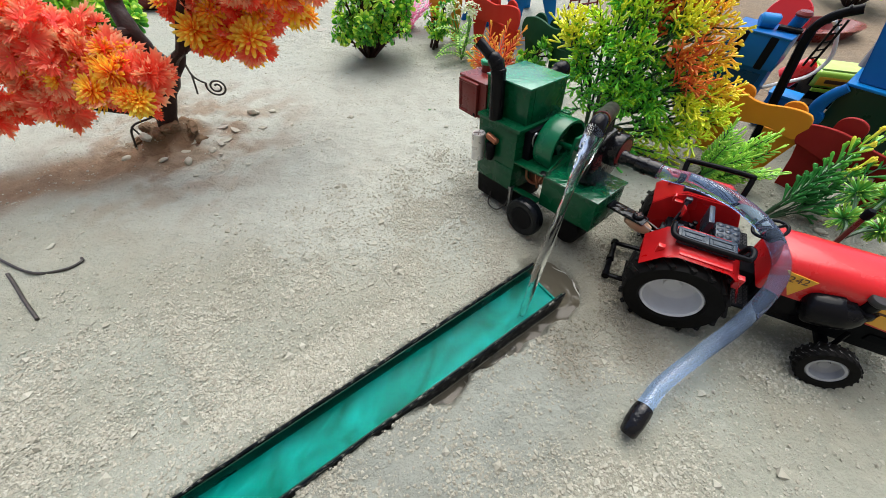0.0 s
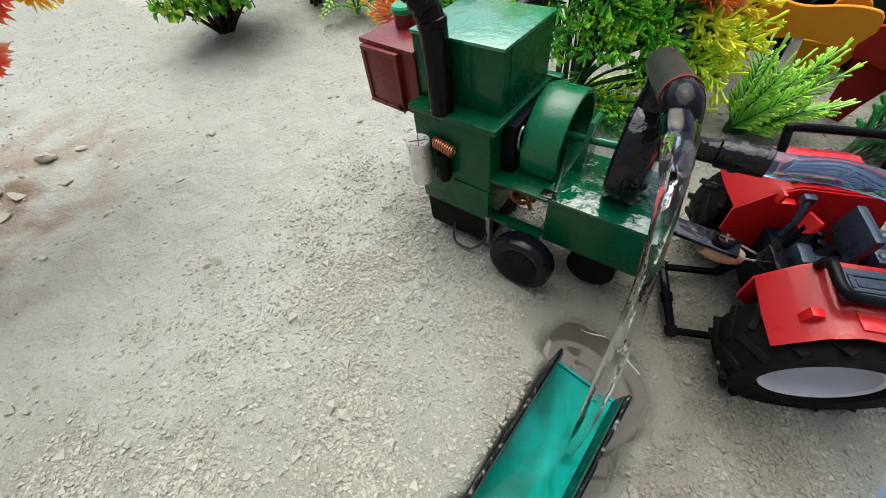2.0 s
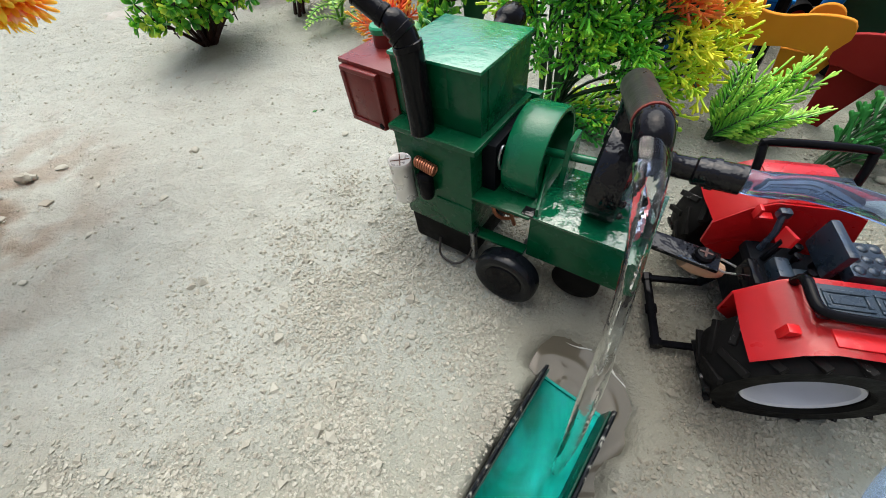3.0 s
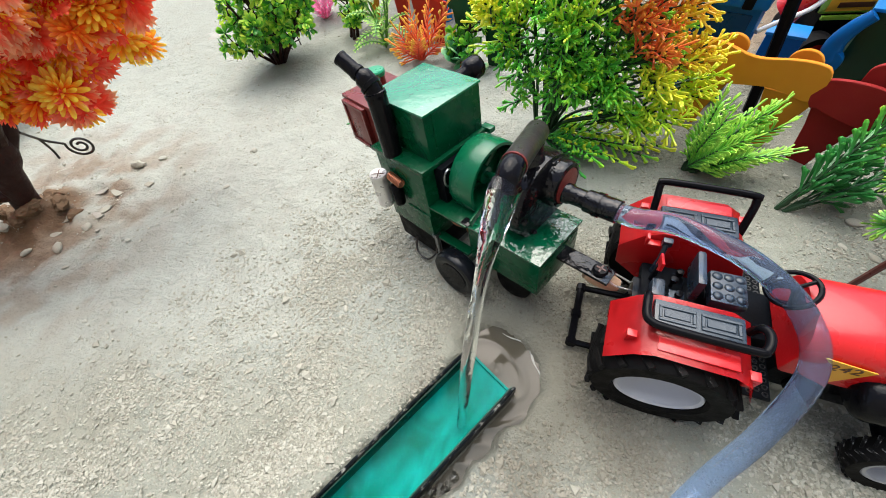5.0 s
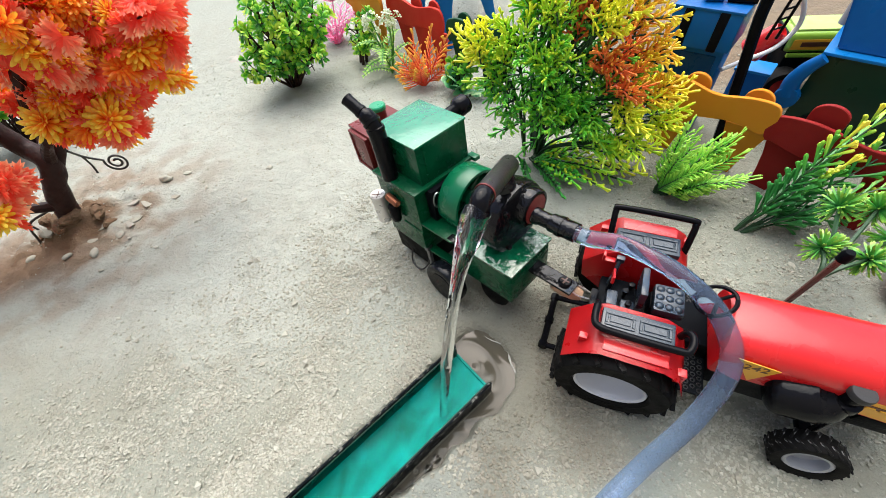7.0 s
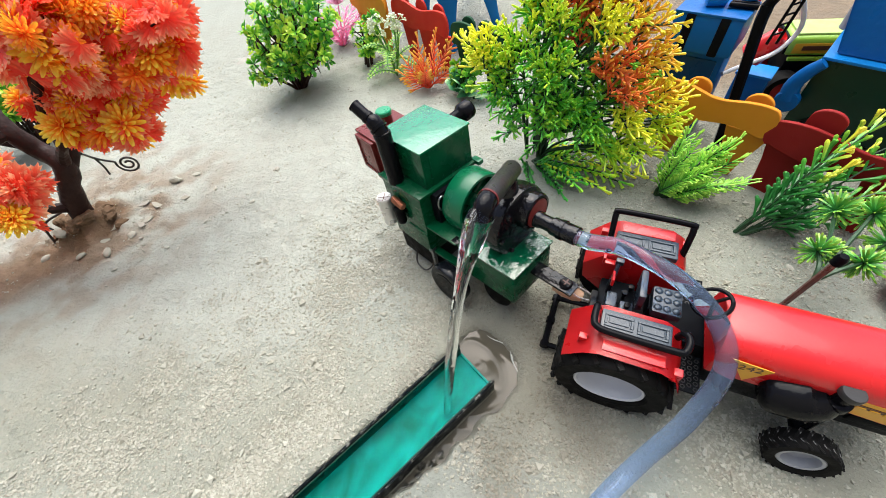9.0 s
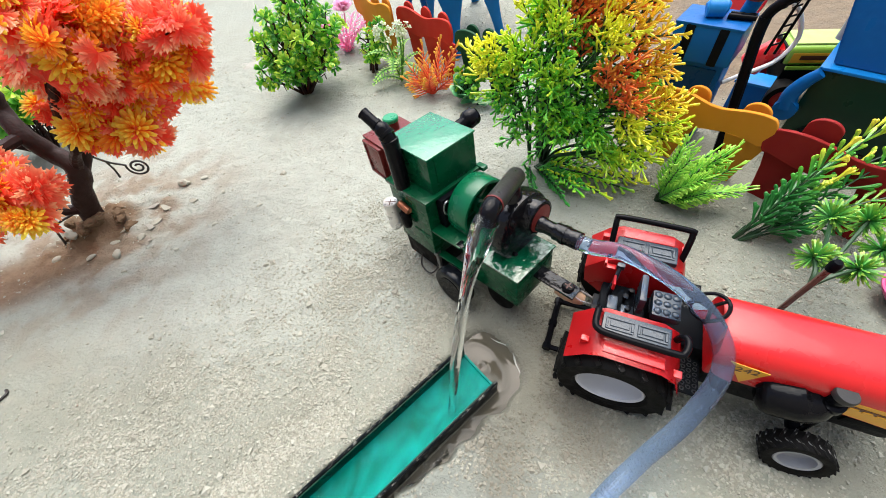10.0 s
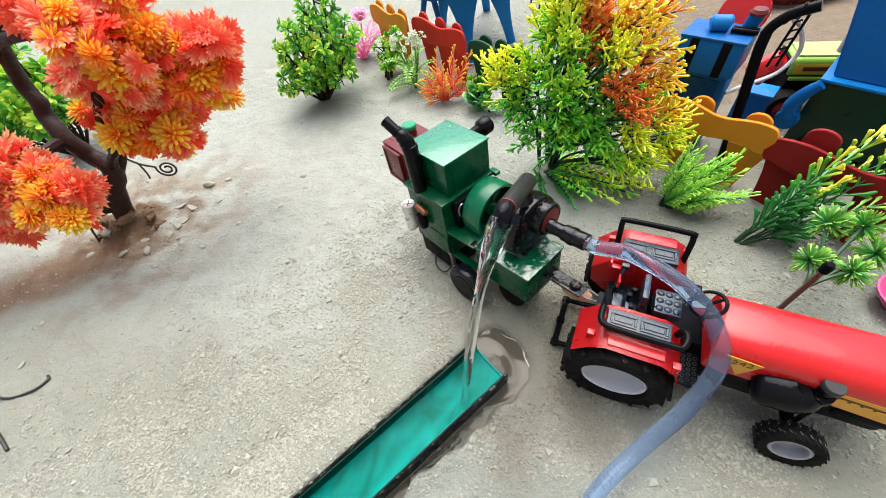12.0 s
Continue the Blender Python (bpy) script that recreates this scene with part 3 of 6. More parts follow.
        if w < -0.03 and (x < 0.0 or y > 0.40) and noise.noise(Vector((x * 9, y * 9, 4))) > -0.05:
            spots.append((x, y, rng.uniform(0.0007, 0.0019)))
    for x, y, r in spots + heap:
        bm = bmesh.new()
        bmesh.ops.create_icosphere(bm, subdivisions=2, radius=r)
        s = Vector((rng.uniform(0, 9), rng.uniform(0, 9), 0))
        if r > 0.004:
            bmesh.ops.subdivide_edges(bm, edges=bm.edges[:], cuts=1, use_grid_fill=True)
        for v in bm.verts:
            v.co *= 1 + 0.45 * noise.noise(v.co / r * 0.9 + s) + (0.34 if r > 0.004 else 0.16) * noise.noise(v.co / r * 3.1 + s)
            v.co.x *= 1.5
            v.co.z *= 0.85 if r > 0.004 else 0.62
        small = r < 0.0043
        single("soil_clod", bm, CRUMB if small else CLOD, "small dry lump of beige soil" if small else "dry clod of brown soil", "clod", pose(x, y, ground_z(x, y) + r * 0.15, 0, 0, rng.uniform(0, 180)), "soil clods")
    for k in range(9):
        a, d = rng.uniform(-1.2, 0.7), 0.026 + 0.062 * rng.random() ** 1.2
        x, y = TREE.x + d * math.cos(a), TREE.y + d * math.sin(a) * 0.8
        w = rng.uniform(0.0026, 0.0068)
        pts = [(w * rng.uniform(0.7, 1.2) * math.cos(b), 0.55 * w * rng.uniform(0.6, 1.3) * math.sin(b)) for b in np.linspace(0, 5.5, 8)]
        bm = slab(pts, 0.0009, Matrix.Rotation(radians(-90), 4, "X"), 0.0002)
        single("crust_flake", bm, CRUMB if k % 3 else PALE, "thin curled flake of dried soil crust", "flake", pose(x, y, ground_z(x, y) + 0.0010, rng.uniform(-14, 14), rng.uniform(-14, 14), rng.uniform(-40, 60)), "soil crust flakes")
    pts = [(math.cos(a) * (0.023 + 0.006 * noise.noise(Vector((a * 1.7, 2, 0)))), math.sin(a) * (0.012 + 0.004 * noise.noise(Vector((a * 1.3, 5, 0))))) for a in np.linspace(0, 6.0, 13)]
    bm = slab(pts, 0.002, Matrix.Translation((-0.225, 0.648, ground_z(-0.225, 0.648) + 0.0012)) @ Matrix.Rotation(radians(-90), 4, "X") @ Matrix.Rotation(0.3, 4, "Y"), 0.0005)
    single("clay_flake", bm, PALE, "flat flake of pale dried clay on the soil", "flake")


# ---- channel and water ----
def channel_frame():
    d = Vector((CH_DIR.x, CH_DIR.y, -0.012)).normalized()
    s = Vector((CH_SIDE.x, CH_SIDE.y, -0.06)).normalized()
    m = Matrix((d, s, d.cross(s).normalized())).transposed().to_4x4()
    m.translation = Vector((CH_MID.x, CH_MID.y, 0.0))
    if m[2][2] < 0:
        m = m @ Matrix.Diagonal((1, 1, -1, 1))
    return m


CHANNEL = channel_frame()


def build_channel():
    w, n = CH_W / 2, 70
    th = thing("water_channel", Matrix(), "long open channel with green lining and black walls, dug into soil", "channel")
    for sgn, nm in ((-1, "side_wall"), (1, "side_wall")):
        bm = bmesh.new()
        rows = []
        for i in range(n + 1):
            u = CH_LEN * i / n
            wob = 0.0005 * noise.noise(Vector((u * 60, sgn * 5, 0)))
            top = 0.0135 + 0.0006 * noise.noise(Vector((u * 40, sgn * 9, 4)))
            a, b = sgn * (w + 0.0007 + wob), sgn * (w - 0.0006 + wob)
            rows.append([bm.verts.new(CHANNEL @ Vector(q)) for q in ((u, a, -0.003), (u, a, top - 0.0004), (u, (a + b) / 2, top), (u, b, top - 0.0004), (u, b, 0.0005))])
        for r0, r1 in zip(rows, rows[1:]):
            for k in range(4):
                bm.faces.new((r0[k], r0[k + 1], r1[k + 1], r1[k]))
        for r in (rows[0], rows[-1]):
            bm.faces.new(r)
        part(nm, bm, CHANEDGE, th, "black painted wall with muddy rim")
    bm = bmesh.new()
    rows = []
    for i in range(n + 1):
        u = CH_LEN * i / n - 0.0
        rows.append([bm.verts.new(CHANNEL @ Vector((u, v, z))) for v, z in ((-w + 0.0017, 0.0010), (-w + 0.004, 0.0002), (0, 0.0), (w - 0.004, 0.0002), (w - 0.0017, 0.0010))])
    for r0, r1 in zip(rows, rows[1:]):
        for k in range(4):
            bm.faces.new((r0[k], r0[k + 1], r1[k + 1], r1[k]))
    part("lining", bm, GREEN_IN, th, "bright green floor with ripple light painted in")
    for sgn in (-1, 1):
        part("inner_side", box(0.0006, CH_LEN, sgn * (w - 0.0012) - 0.0004, sgn * (w - 0.0012) + 0.0004, -0.0012, 0.0118, 0.0002, CHANNEL), SHADED_IN, th, "green inner side, painted dark with shade")
    bm = box(0.0004, 0.0016, -w + 0.001, w - 0.001, -0.003, 0.0016, 0.0003, CHANNEL)
    part("end_wall", bm, GREEN_IN, th, "low green end wall")
    # running water
    bm = bmesh.new()
    nu, nv = 260, 18
    grid = []
    for i in range(nu + 1):
        u = 0.0017 + (CH_LEN - 0.004) * i / nu
        row = []
        for j in range(nv + 1):
            v = (-w + 0.0019) + (2 * w - 0.0038) * j / nv
            q = Vector((u * 45 + v * 60, v * 150 - u * 12, 0.7))
            z = 0.0024 + 0.0008 * noise.noise(q) + 0.0005 * noise.noise(q * 1.9) + 0.00012 * noise.noise(q * 5) + 0.0012 * math.exp(-((u - 0.022) / 0.02) ** 2) * noise.noise(Vector((u * 250, v * 250, 0)))
            row.append(bm.verts.new(CHANNEL @ Vector((u, v, z))))
        grid.append(row)
    for a, b in zip(grid, grid[1:]):
        for j in range(nv):
            bm.faces.new((a[j], a[j + 1], b[j + 1], b[j]))
    part("water", bm, CHWATER, th, "rippled running water over the green lining")


def build_puddle():
    """Shallow water in the washed-out ditch round the channel's end."""
    bm = bmesh.new()
    s, verts = 0.0010, {}
    for i in range(-42, 146):
        for j in range(-32, 58):
            u, v = i * s, j * s
            p = CHANNEL @ Vector((u, v, 0))
            if ditch(p.x, p.y) > 0.03 and not (abs(v) < CH_W / 2 + 0.0008 and u > 0):
                rad = math.hypot(u + 0.004, v * 0.85)
                h = -0.0034 + 0.00030 * max(0.0, math.sin(rad * 560 + 7 * noise.noise(Vector((u * 45, v * 45, 5))))) ** 3 + 0.0004 * noise.noise(Vector((u * 45, v * 60, 2)))
                verts[i, j] = bm.verts.new((p.x, p.y, h))
    for (i, j), v in verts.items():
        q = [(i, j), (i + 1, j), (i + 1, j + 1), (i, j + 1)]
        if all(k in verts for k in q):
            bm.faces.new([verts[k] for k in q])
    single("puddle", bm, PUDDLE, "shallow muddy spill water beside the channel", "puddle", kind="structure")
    rng = random.Random(3)
    for r, a0, a1 in ((0.0200, 1.7, 3.7),):
        pts = []
        for a in np.linspace(a0, a1, 15):
            rr = r + 0.0012 * math.sin(a * 7 + r * 900)
            q = CHANNEL @ Vector((-0.004 + rr * math.cos(a), -rr * math.sin(a) * -1.15, 0))
            pts.append((q.x, q.y, -0.0036))
        w = [0.0005 * (0.3 + math.sin(math.pi * k / 14)) * rng.uniform(0.6, 1.3) for k in range(15)]
        single("foam_streak", tube(pts, w, 6), FOAM, "thin pale streak of foam on spill water", "foam", group="foam streaks")
    for k in range(9):
        q = CHANNEL @ Vector((0.048 + 0.0036 * k + rng.uniform(-0.002, 0.002), CH_W / 2 + 0.0040 + rng.uniform(-0.0012, 0.0030), 0))
        r = rng.uniform(0.0012, 0.0028)
        single("bubble", lathe([(r, 0), (r * 0.92, r * 0.4), (r * 0.7, r * 0.7), (r * 0.38, r * 0.92), (0, r)], 14, Matrix.Translation((q.x, q.y, -0.0040))), WATER, "clear water bubble beside the channel", "bubble", group="bubbles")


def build_stream(start, end):
    """Water falling from the outlet into the channel in a twisted rope."""
    n = 26
    out = Vector((end.x - start.x, end.y - start.y, 0))
    bm = bmesh.new()
    prev = None
    for i in range(n + 1):
        t = i / n
        p = start + out * (t ** 0.85) + Vector((0, 0, (end.z - start.z) * (0.25 * t + 0.75 * t * t)))
        d = (out * 0.9 + Vector((0, 0, (end.z - start.z) * (0.25 + 1.5 * t)))).normalized()
        a = Vector((0.75, 0.66, 0))
        a = (a - d * a.dot(d)).normalized()
        b = d.cross(a)
        wa = 0.0054 * (1 - 0.56 * t) * (1 + 0.14 * math.sin(t * 13))
        wb = 0.0040 * (1 - 0.62 * t) * (1 + 0.2 * math.sin(t * 9 + 1))
        tw = 1.7 * t
        ring = []
        for k in range(16):
            w = k * math.tau / 16
            lob = 1 + 0.20 * math.cos(2 * w + t * 7) + 0.10 * noise.noise(Vector((k * 0.9, t * 9, 0)))
            ring.append(bm.verts.new(p + lob * (wa * math.cos(w + tw) * a + wb * math.sin(w + tw) * b)))
        if prev:
            for k in range(16):
                bm.faces.new((prev[k], prev[(k + 1) % 16], ring[(k + 1) % 16], ring[k]))
        else:
            bm.faces.new(ring)
        prev = ring
    single("water_stream", bm, WATER, "clear water pouring from the pump outlet into the channel", "water")


CHWATER = clear_material("channel_water", (0.10, 0.92, 0.88), 1.12, 0.0, 0.0030)
CHWATER.node_tree.nodes["Principled BSDF"].inputs["Specular IOR Level"].default_value = 0.12
PUDDLE = clear_material("muddy_water", (0.084, 0.075, 0.055), 1.33, 0.0, 0.0)
PUDDLE.node_tree.nodes["Principled BSDF"].inputs["Transmission Weight"].default_value = 0.25
PUDDLE.node_tree.nodes["Principled BSDF"].inputs["Specular IOR Level"].default_value = 0.3

# ---- pump set ----
PUMP = pose(0.0594, 0.2622, 0.0, 0, 0, -45.5) @ Matrix.Rotation(radians(-4.3), 4, "Y") @ Matrix.Rotation(radians(-2.6), 4, "X")


def build_pump():
    th = thing("pump_set", PUMP, "green toy diesel engine with black water pump on small wheels", "toy pump")
    RB = Matrix.Rotation(radians(-1.9), 4, "Z")
    RR = Matrix.Rotation(radians(-5.2), 4, "Z")
    bm = box(-0.0292, 0.0088, -0.0116, 0.0300, 0.0235, 0.0714, 0.0007, RB)
    box(-0.0100, 0.0086, -0.0122, -0.0112, 0.0250, 0.0420, 0.0003, RB, bm)
    part("engine_block", bm, GREEN, th)
    part("mounting_flange", box(-0.0303, 0.0116, -0.0130, 0.0354, 0.0711, 0.0736, 0.0006, RB), GREEN, th, "green flange plate with chipped pale rim")
    part("flange_lug", box(0.0080, 0.0150, 0.0330, 0.0372, 0.0714, 0.0742, 0.0004, RB), FLYGREEN, th)
    bm = box(-0.0311, 0.0088, -0.0039, 0.0336, 0.0734, 0.0980, 0.0005, RB)
    box(-0.0050, 0.0090, -0.0042, -0.0030, 0.0738, 0.0976, 0.0002, RB, bm)
    box(0.0084, 0.0092, 0.0010, 0.0326, 0.0738, 0.0976, 0.0002, RB, bm)
    part("cover_box", bm, GREEN, th, "green painted sheet cover with worn edges")
    part("cover_lid", box(-0.0316, 0.0094, -0.0045, 0.0342, 0.0974, 0.0987, 0.0004, RB), LIDGREEN_LIT, th, "glossy green lid with the sky's brightness painted in")
    # radiator
    rad = part("radiator", box(-0.0605, -0.0300, -0.0068, 0.0230, 0.0632, 0.0900, 0.0007, RR), MAROON, th, "maroon painted radiator tank")
    bm = box(-0.0589, -0.0376, -0.0091, -0.0066, 0.0642, 0.0890, 0.0004, RR)
    for q in ((-0.0589, -0.0376, 0.0642, 0.0662), (-0.0589, -0.0376, 0.0870, 0.0890), (-0.0589, -0.0568, 0.0662, 0.0870), (-0.0397, -0.0376, 0.0662, 0.0870)):
        box(q[0], q[1], -0.0098, -0.0089, q[2], q[3], 0.0003, RR, bm, 1)
    part("radiator_panel", bm, MAROON, rad)
    part("radiator_lip", box(-0.0612, -0.0300, -0.0074, 0.0236, 0.0888, 0.0908, 0.0004, RR), MAROON, rad)
    part("panel_bolt", lathe([(0.0014, 0), (0.0014, 0.0012), (0, 0.0014)], 12, RR @ Matrix.Translation((-0.0395, -0.0088, 0.0662)) @ AY @ Matrix.Rotation(math.pi, 4, "X")), BLACKM, rad)
    cap = part("filler_neck", lathe([(0, 0.090), (0.0047, 0.090), (0.0047, 0.0962), (0, 0.0962)], 24, Matrix.Translation((-0.0497, 0.0160, 0))), MAROON, th)
    part("filler_cap", lathe([(0.0040, 0.0960), (0.0053, 0.0962), (0.0055, 0.0982), (0.0049, 0.0990), (0, 0.0990)], 24, Matrix.Translation((-0.0497, 0.0160, 0))), CAPGREEN, cap, "bright green cap")
    # exhaust
    p = smooth_path([(-0.0150, -0.0092, 0.0730), (-0.0155, -0.0088, 0.090), (-0.0166, -0.0084, 0.1045), (-0.0195, -0.0088, 0.1100), (-0.0265, -0.0102, 0.1150), (-0.0318, -0.0112, 0.1188)], 6)
    bm = tube(p, [0.0050] * 13 + [0.0046] * 8 + [0.0034] * (len(p) - 21), 20)
    pipe = part("exhaust_pipe", bm, PIPE, th, "bent black exhaust pipe")
    for k in (12, 16, 22):
        d = (p[k + 1] - p[k]).normalized()
        part("pipe_collar", tube([p[k] - d * 0.0012, p[k] - d * 0.0009, p[k] + d * 0.0009, p[k] + d * 0.0012], [0.0048 if k < 20 else 0.0034, 0.0053 if k < 20 else 0.0038, 0.0053 if k < 20 else 0.0038, 0.0048 if k < 20 else 0.0034], 20), PIPE, pipe)
    part("tip_ring", tube([p[-1], p[-1] + (p[-1] - p[-2]).normalized() * 0.0008], 0.0036, 18), PIPE, pipe)
    # air filter at the back
    d = Vector((0.12, 0.97, 0.16)).normalized()
    q = Vector((-0.0080, 0.0330, 0.0925))
    bm = tube([q, q + d * 0.009, q + d * 0.0100, q + d * 0.0115, q + d * 0.0175, q + d * 0.0190, q + d * 0.0196], [0.0042, 0.0042, 0.0050, 0.0060, 0.0060, 0.0052, 0.0036], 22)
    part("air_filter", bm, PIPE, th, "black air filter canister")
    # can, spring and small canister on the near side
    can = Matrix.Translation((-0.0231, -0.0172, 0))
    tin = part("fuel_can", lathe([(0, 0.0409), (0.0046, 0.0409), (0.0051, 0.0416), (0.0051, 0.0424), (0.00488, 0.0430), (0.00488, 0.0596), (0.0051, 0.0602), (0.0051, 0.0610), (0.0048, 0.0618), (0.0042, 0.0616), (0, 0.0614)], 32, can), TIN, th, "small aluminium can")
    bm = box(-0.0040, 0.0040, -0.00025, 0.00025, 0.0612, 0.0617, 0, can @ Matrix.Rotation(0.7, 4, "Z"))
    box(-0.00025, 0.00025, -0.0040, 0.0040, 0.0612, 0.0617, 0, can @ Matrix.Rotation(0.7, 4, "Z"), bm)
    part("score_mark", bm, INK, tin, "dark cross scored in the can top")
    coil = [(-0.0165 + 0.0090 * t / 76, -0.0142 + 0.0021 * math.cos(t * 0.7), 0.0612 + 0.0021 * math.sin(t * 0.7) - 0.0022 * t / 76) for t in range(77)]
    part("spring", tube(coil, 0.00055, 6), COPPER, th, "coiled copper spring")
    part("small_canister", lathe([(0, 0.0440), (0.0028, 0.0440), (0.0034, 0.0455), (0.0034, 0.0530), (0.0028, 0.0540), (0.0036, 0.0545), (0.0036, 0.0560), (0.0026, 0.0572), (0, 0.0574)], 20, Matrix.Translation((-0.0125, -0.0150, 0))), BLACK, th)
    # under the engine
    bm = box(-0.0285, 0.0070, -0.0105, 0.0280, 0.0050, 0.0238, 0.002, RB)
    for v in bm.verts:
        v.co += 0.0009 * noise.noise_vector(v.co * 130)
    part("rubber_base", bm, RUBBER, th, "black rubber block under the engine")
    part("loop_wire", tube(smooth_path([(-0.012, -0.011, 0.012), (-0.010, -0.015, 0.0035), (0.000, -0.016, 0.0030), (0.006, -0.013, 0.010), (0.008, -0.011, 0.020)], 5), 0.0006, 6), WIRE, th, "dark wire loop under the engine")
    # deck, rail and tank
    part("deck_step", box(0.0060, 0.0340, -0.0116, 0.0300, 0.0478, 0.0493, 0.0003), GREEN, th)
    part("lower_rail", box(0.0070, 0.0330, -0.0113, -0.0060, 0.0250, 0.0266, 0.0003), GREEN, th)
    part("tank", box(0.0338, 0.0758, -0.0097, 0.0240, 0.0245, 0.0480, 0.0006), GREEN, th)
    part("tank_top", box(0.0334, 0.0768, -0.0105, 0.0250, 0.0478, 0.0492, 0.0003), WETGREEN, th, "green deck plate wet with splashes")
    part("hinge_patch", box(0.0300, 0.0352, -0.0108, -0.0060, 0.0486, 0.0499, 0.0005), TAR, th, "black tarry patch on the deck joint")
    part("gusset", box(0.0330, 0.0342, -0.0100, 0.0230, 0.0486, 0.0530, 0.0003, Matrix.Translation((0.033, 0, 0)) @ Matrix.Rotation(radians(14), 4, "Z") @ Matrix.Translation((-0.033, 0, 0))), GREEN, th)
    part("post", tube([(0.0078, -0.0105, 0.008), (0.0078, -0.0105, 0.0262)], 0.0017, 12), STEEL, th)
    part("post_head", tube([(0.0078, -0.0105, 0.0255), (0.0078, -0.0105, 0.0275)], 0.0026, 12), STEEL, th)
    for way in ([(0.010, 0.004, 0.047), (0.014, -0.002, 0.035), (0.020, 0.002, 0.030), (0.024, 0.006, 0.038)], [(0.014, 0.010, 0.047), (0.019, 0.002, 0.039), (0.023, 0.001, 0.028)]):
        part("wire", tube(smooth_path(way, 5), 0.0009, 6), COPPER, th, "reddish wire under the deck")
    part("small_motor", box(0.0110, 0.0240, 0.0040, 0.0240, 0.0280, 0.0440, 0.003), COPPER, th, "coppery motor under the deck")
    # Black block in place of the shade between engine block and flywheel.
    part("gap_shade_block", box(0.0086, 0.0150, -0.0040, 0.0285, 0.0490, 0.0714, 0.0008), BLACKM, th, "black block standing in for the shaded gap beside the flywheel")
    part("crank_ring", tube([Vector((0.0165, -0.0015 + 0.0030 * math.cos(a), 0.0655 + 0.0050 * math.sin(a))) for a in np.linspace(0.3, 5.6, 14)], 0.0006, 6), STEEL, th)
    # flywheel
    F = Matrix.Translation((0.0165, 0.0165, 0.0590)) @ AX
    prof = [(0.0178, 0.0), (0.0195, 0.0004), (0.0200, 0.0020), (0.0200, 0.0145), (0.0196, 0.0155), (0.0180, 0.0155), (0.0176, 0.0145), (0.0174, 0.0030), (0.0050, 0.0030), (0.0046, 0.0090), (0.0030, 0.0092), (0, 0.0092)]
    fly = part("flywheel", lathe([(0, 0.0)] + prof, 56, F), FLYGREEN, th, "green flywheel with deep rim")
    for k in range(4):
        a = k * math.tau / 4 + 0.5
        part("spoke", box(0.0035, 0.0178, -0.0018, 0.0018, 0.0030, 0.0060, 0.0005, F @ Matrix.Rotation(a, 4, "Z")), GREEN, fly)
    part("shaft", tube([(0.010, 0.0165, 0.0590), (0.054, 0.0160, 0.0625)], 0.0017, 12), FLYGREEN, th)
    bm = slab([(0.011, 0.0490), (0.026, 0.0490), (0.0240, 0.0640), (0.0235, 0.0690), (0.0150, 0.0690), (0.0130, 0.0640)], 0.0022, Matrix.Translation((0.0385, 0, 0)) @ Matrix.Rotation(radians(90), 4, "Z"), 0.0002)
    part("bearing_plate", bm, FLYGREEN, th)
    # pump
    C = Matrix.Translation((0.0505, 0.0150, 0.0635)) @ AX
    bm = lathe([(0, 0), (0.0190, 0.0), (0.0206, 0.0012), (0.0210, 0.0030), (0.0210, 0.0095), (0.0203, 0.0115), (0.0170, 0.0126), (0.0100, 0.0130), (0, 0.0130)], 56, C)
    part("pump_casing", bm, TAR, th, "black round pump casing with glossy drips")
    E = Matrix.Translation((0.0625, 0.0195, 0.0705)) @ AX
    eye = part("suction_cover", lathe([(0, 0), (0.0108, 0), (0.0108, 0.0052), (0.0102, 0.0064), (0.0088, 0.0068), (0.0084, 0.0062), (0, 0.0062)], 40, E), TAR, th, "black drum on the pump front")
    part("casing_face", lathe([(0.0082, 0.0061), (0.0082, 0.0068), (0, 0.0070)], 32, E), REDFACE, eye, "dull red round face plate")
    for k in range(7):
        a = k * math.tau / 7 + 0.3
        part("casing_bolt", lathe([(0.0016, 0.0), (0.0016, 0.0013), (0.0009, 0.0020), (0, 0.0021)], 8, C @ Matrix.Translation((0.0175 * math.cos(a), 0.0175 * math.sin(a), 0.0118))), TAR, th)
    bm = tube([(0.066, 0.0186, 0.0672), (0.0720, 0.0187, 0.0675), (0.0728, 0.0187, 0.0675), (0.0790, 0.0187, 0.0678), (0.0797, 0.0187, 0.0678), (0.0935, 0.0187, 0.0686), (0.0938, 0.0187, 0.0686)],
              [0.0046, 0.0046, 0.0040, 0.0040, 0.0049, 0.0049, 0.0040], 24)
    tube([(0.0838, 0.0187, 0.0680), (0.0862, 0.0187, 0.0682)], 0.0054, 24, bm)
    part("inlet_pipe", bm, TAR, th, "black inlet pipe with paint blisters")
    o0, o1 = Vector((0.0530, 0.0190, 0.0925)), Vector((0.0630, -0.0105, 0.0985))
    d = (o1 - o0).normalized()
    bm = tube([o0 - d * 0.0012, o0 - d * 0.0006, o0, o1], [0.0038, 0.0046, 0.0050, 0.0050], 24)
    part("outlet_pipe", bm, GREYPIPE, th, "worn grey outlet pipe")
    bm = tube(smooth_path([(0.0555, 0.0120, 0.0760), (0.0555, 0.0125, 0.0850), (0.0552, 0.0130, 0.0915)], 4), [0.0068, 0.0064, 0.0060, 0.0056, 0.0053, 0.0050, 0.0048, 0.0047, 0.0046], 18)
    part("outlet_neck", bm, TAR, th)
    part("red_ring", tube([o1 - d * 0.0004, o1 + d * 0.0006], 0.00515, 24), REDFACE, th, "thin dark red ring")
